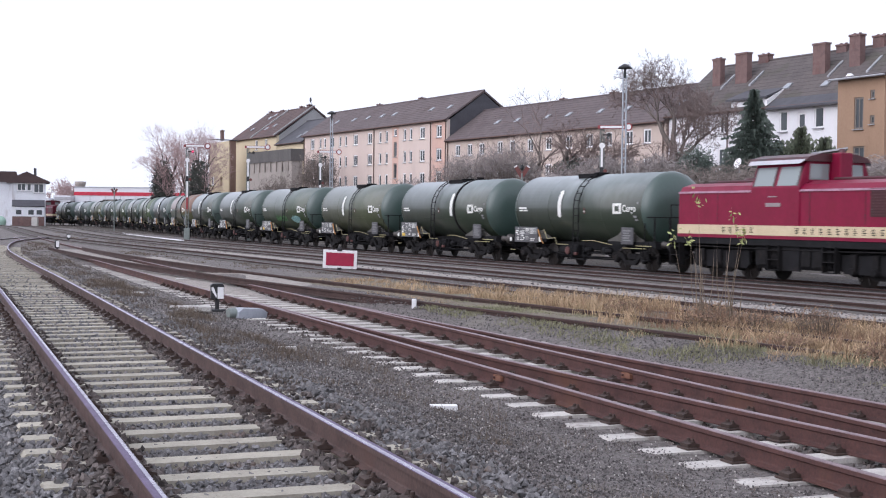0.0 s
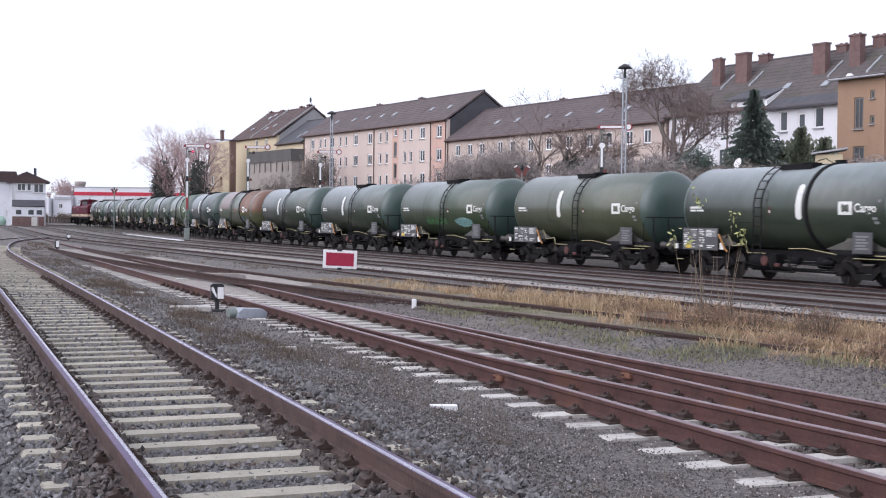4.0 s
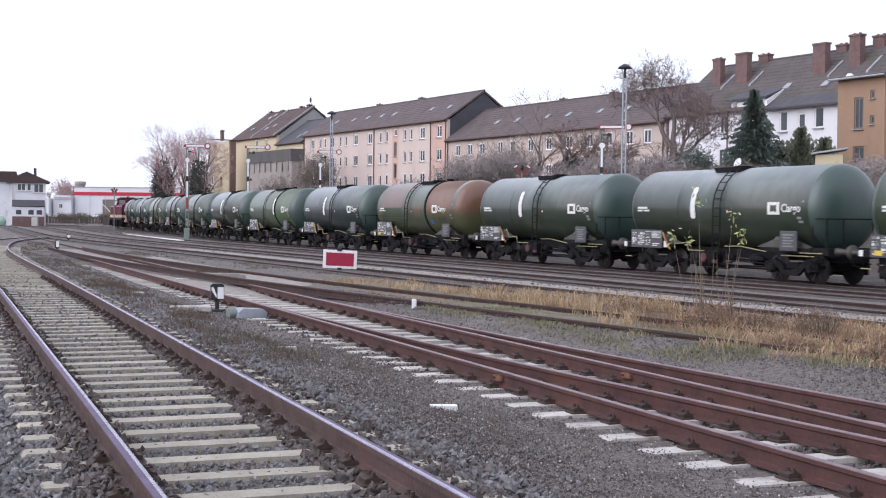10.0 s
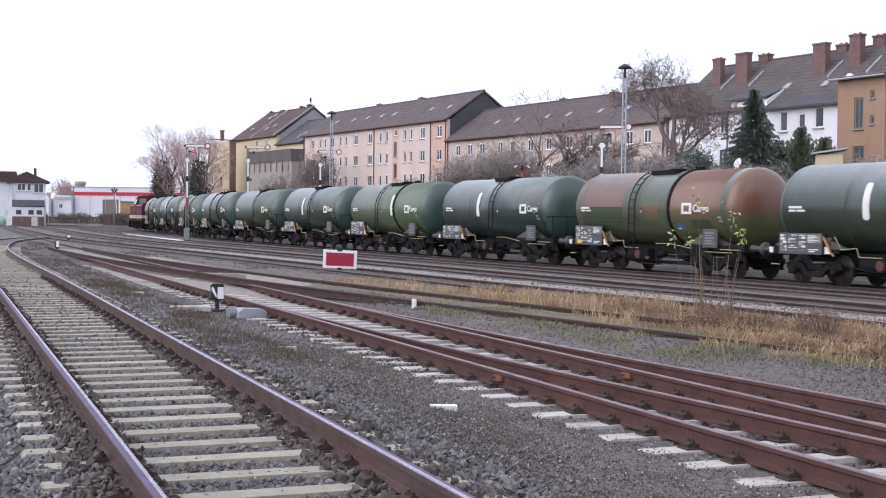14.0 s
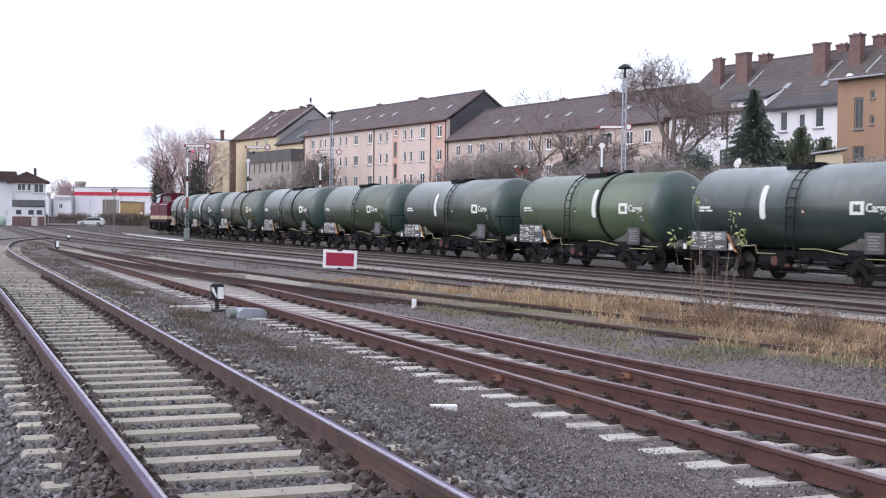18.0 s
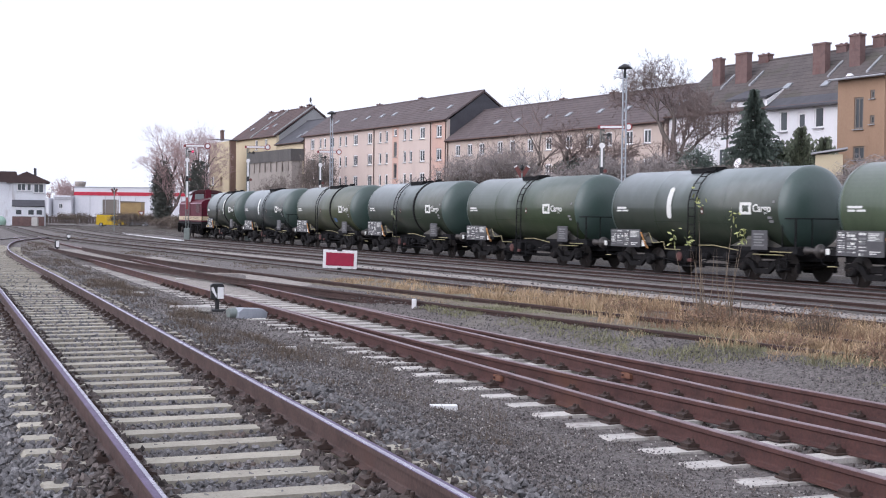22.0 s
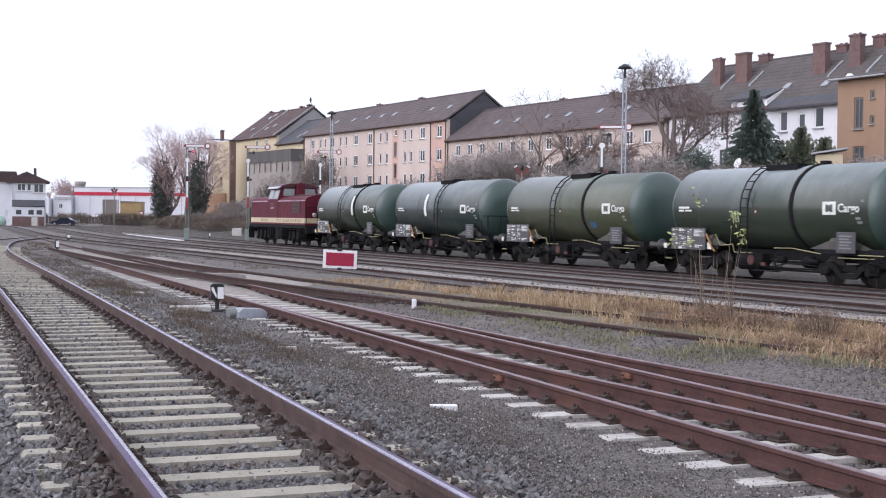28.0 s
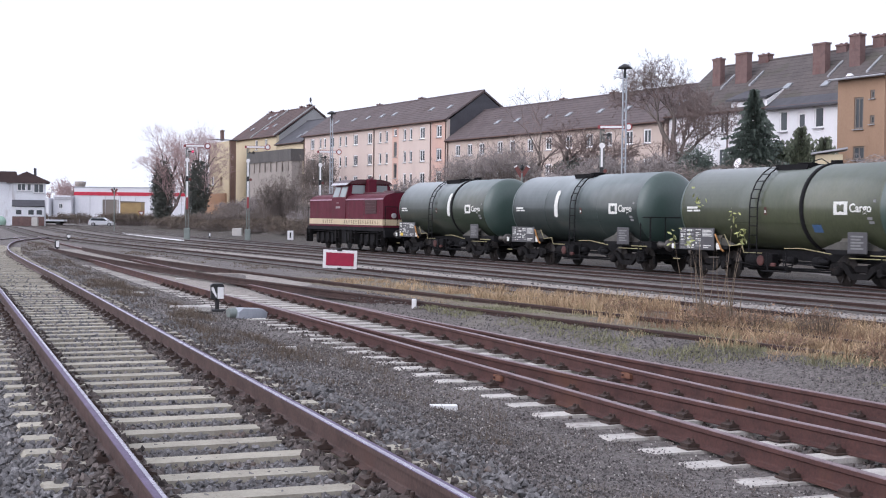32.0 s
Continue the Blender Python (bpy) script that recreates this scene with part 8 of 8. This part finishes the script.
# ---------------------------------------------------------------- movement
ADVANCE = [(0, -145.9), (1, -139.6), (2, -133.52), (3, -127.44), (3.5, -124.52), (5.5, -112.77), (7, -104.32), (8, -98.87), (9, -93.47), (10, -88.17), (11, -82.97), (12, -77.85), (13, -72.77), (14, -67.72), (15, -62.76), (16, -57.85),
           (17, -52.89), (18, -47.89), (19, -42.99), (20, -38.13), (21, -33.37), (22, -28.55), (23, -23.74), (24, -18.84), (25, -13.92), (26, -9.22), (27, -4.7), (28, -0.25), (29, 3.63), (30, 7.08), (31, 10.01), (32, 12.43)]


def advance(t):
    k = 0
    while k < len(ADVANCE) - 2 and t > ADVANCE[k + 1][0]:
        k += 1
    def slope(j):
        a, b = ADVANCE[max(j - 1, 0)], ADVANCE[min(j + 1, len(ADVANCE) - 1)]
        return (b[1] - a[1]) / (b[0] - a[0])
    (t0, a0), (t1, a1) = ADVANCE[k], ADVANCE[k + 1]
    h = t1 - t0
    w = (t - t0) / h
    return (2 * w ** 3 - 3 * w * w + 1) * a0 + (w ** 3 - 2 * w * w + w) * h * slope(k) + (3 * w * w - 2 * w ** 3) * a1 + (w ** 3 - w * w) * h * slope(k + 1)


def motions():
    # all wheelsets roll alike: one turn for 2.89 m
    first = None
    for w in WHEELS:
        if first is None:
            first = w
            walk(w, [(i * 0.1, Matrix.Rotation((advance(i * 0.1) + 144.3) / 0.46, 4, "Y")) for i in range(321)])
        else:
            w.rotation_mode = "QUATERNION"
            w.animation_data_create()
            w.animation_data.action = first.animation_data.action
            w.animation_data.action_slot = first.animation_data.action_slot
    for ob, s in train:
        rows = []
        for i in range(65):
            t = i * 0.5
            u = 52.48 - (s + advance(t))
            # both pivots ride on the line
            p, q = TRAIN_LINE.place(u + 3.5).translation, TRAIN_LINE.place(u - 3.5).translation
            rows.append((t, Matrix.Translation((p + q) / 2) @ Matrix.Rotation(math.atan2(q.y - p.y, q.x - p.x), 4, "Z")))
        walk(ob, rows)
    # vehicles wait their turn at the barrier, then cross
    left, right = 0, 0
    for ob, lane, way, when, speed in VEHICLES:
        turn = Matrix.Rotation(0 if way > 0 else math.pi, 4, "Z")
        if way > 0:
            start, end = -80.0 - 6.5 * left, -24.0 - 6.5 * left
            left += 1
        else:
            start, end = -45.0 + 6.5 * right, -150.0 + 6.5 * right
            right += 1
        t0, t1 = when - abs(-63 - start) / speed - 0.6, when + abs(end + 63) / speed
        rows = [(0, start), (t0, start), (t0 + 1.2, start + 0.6 * speed * way)] if t0 > 0 else [(0, start)]
        rows += [(when, -63.0)] + ([(t1, end), (max(32, t1 + 0.5), end)] if t1 < 31 else [(32, -63 + way * speed * (32 - when))] if when < 31.9 else [])
        walk(ob, [(t, Matrix.Translation((x, lane, -0.722)) @ turn) for t, x in rows])
    # the boom lifts once the train has cleared the road
    walk(boom, [(t, pose(0, 0, 1.25, 0, a, 0)) for t, a in ((0, 0), (8.3, 0), (9.0, 8), (10, 45), (11, 68), (12, 76), (13, 82), (14, 86), (16, 90), (32, 90))])


motions()
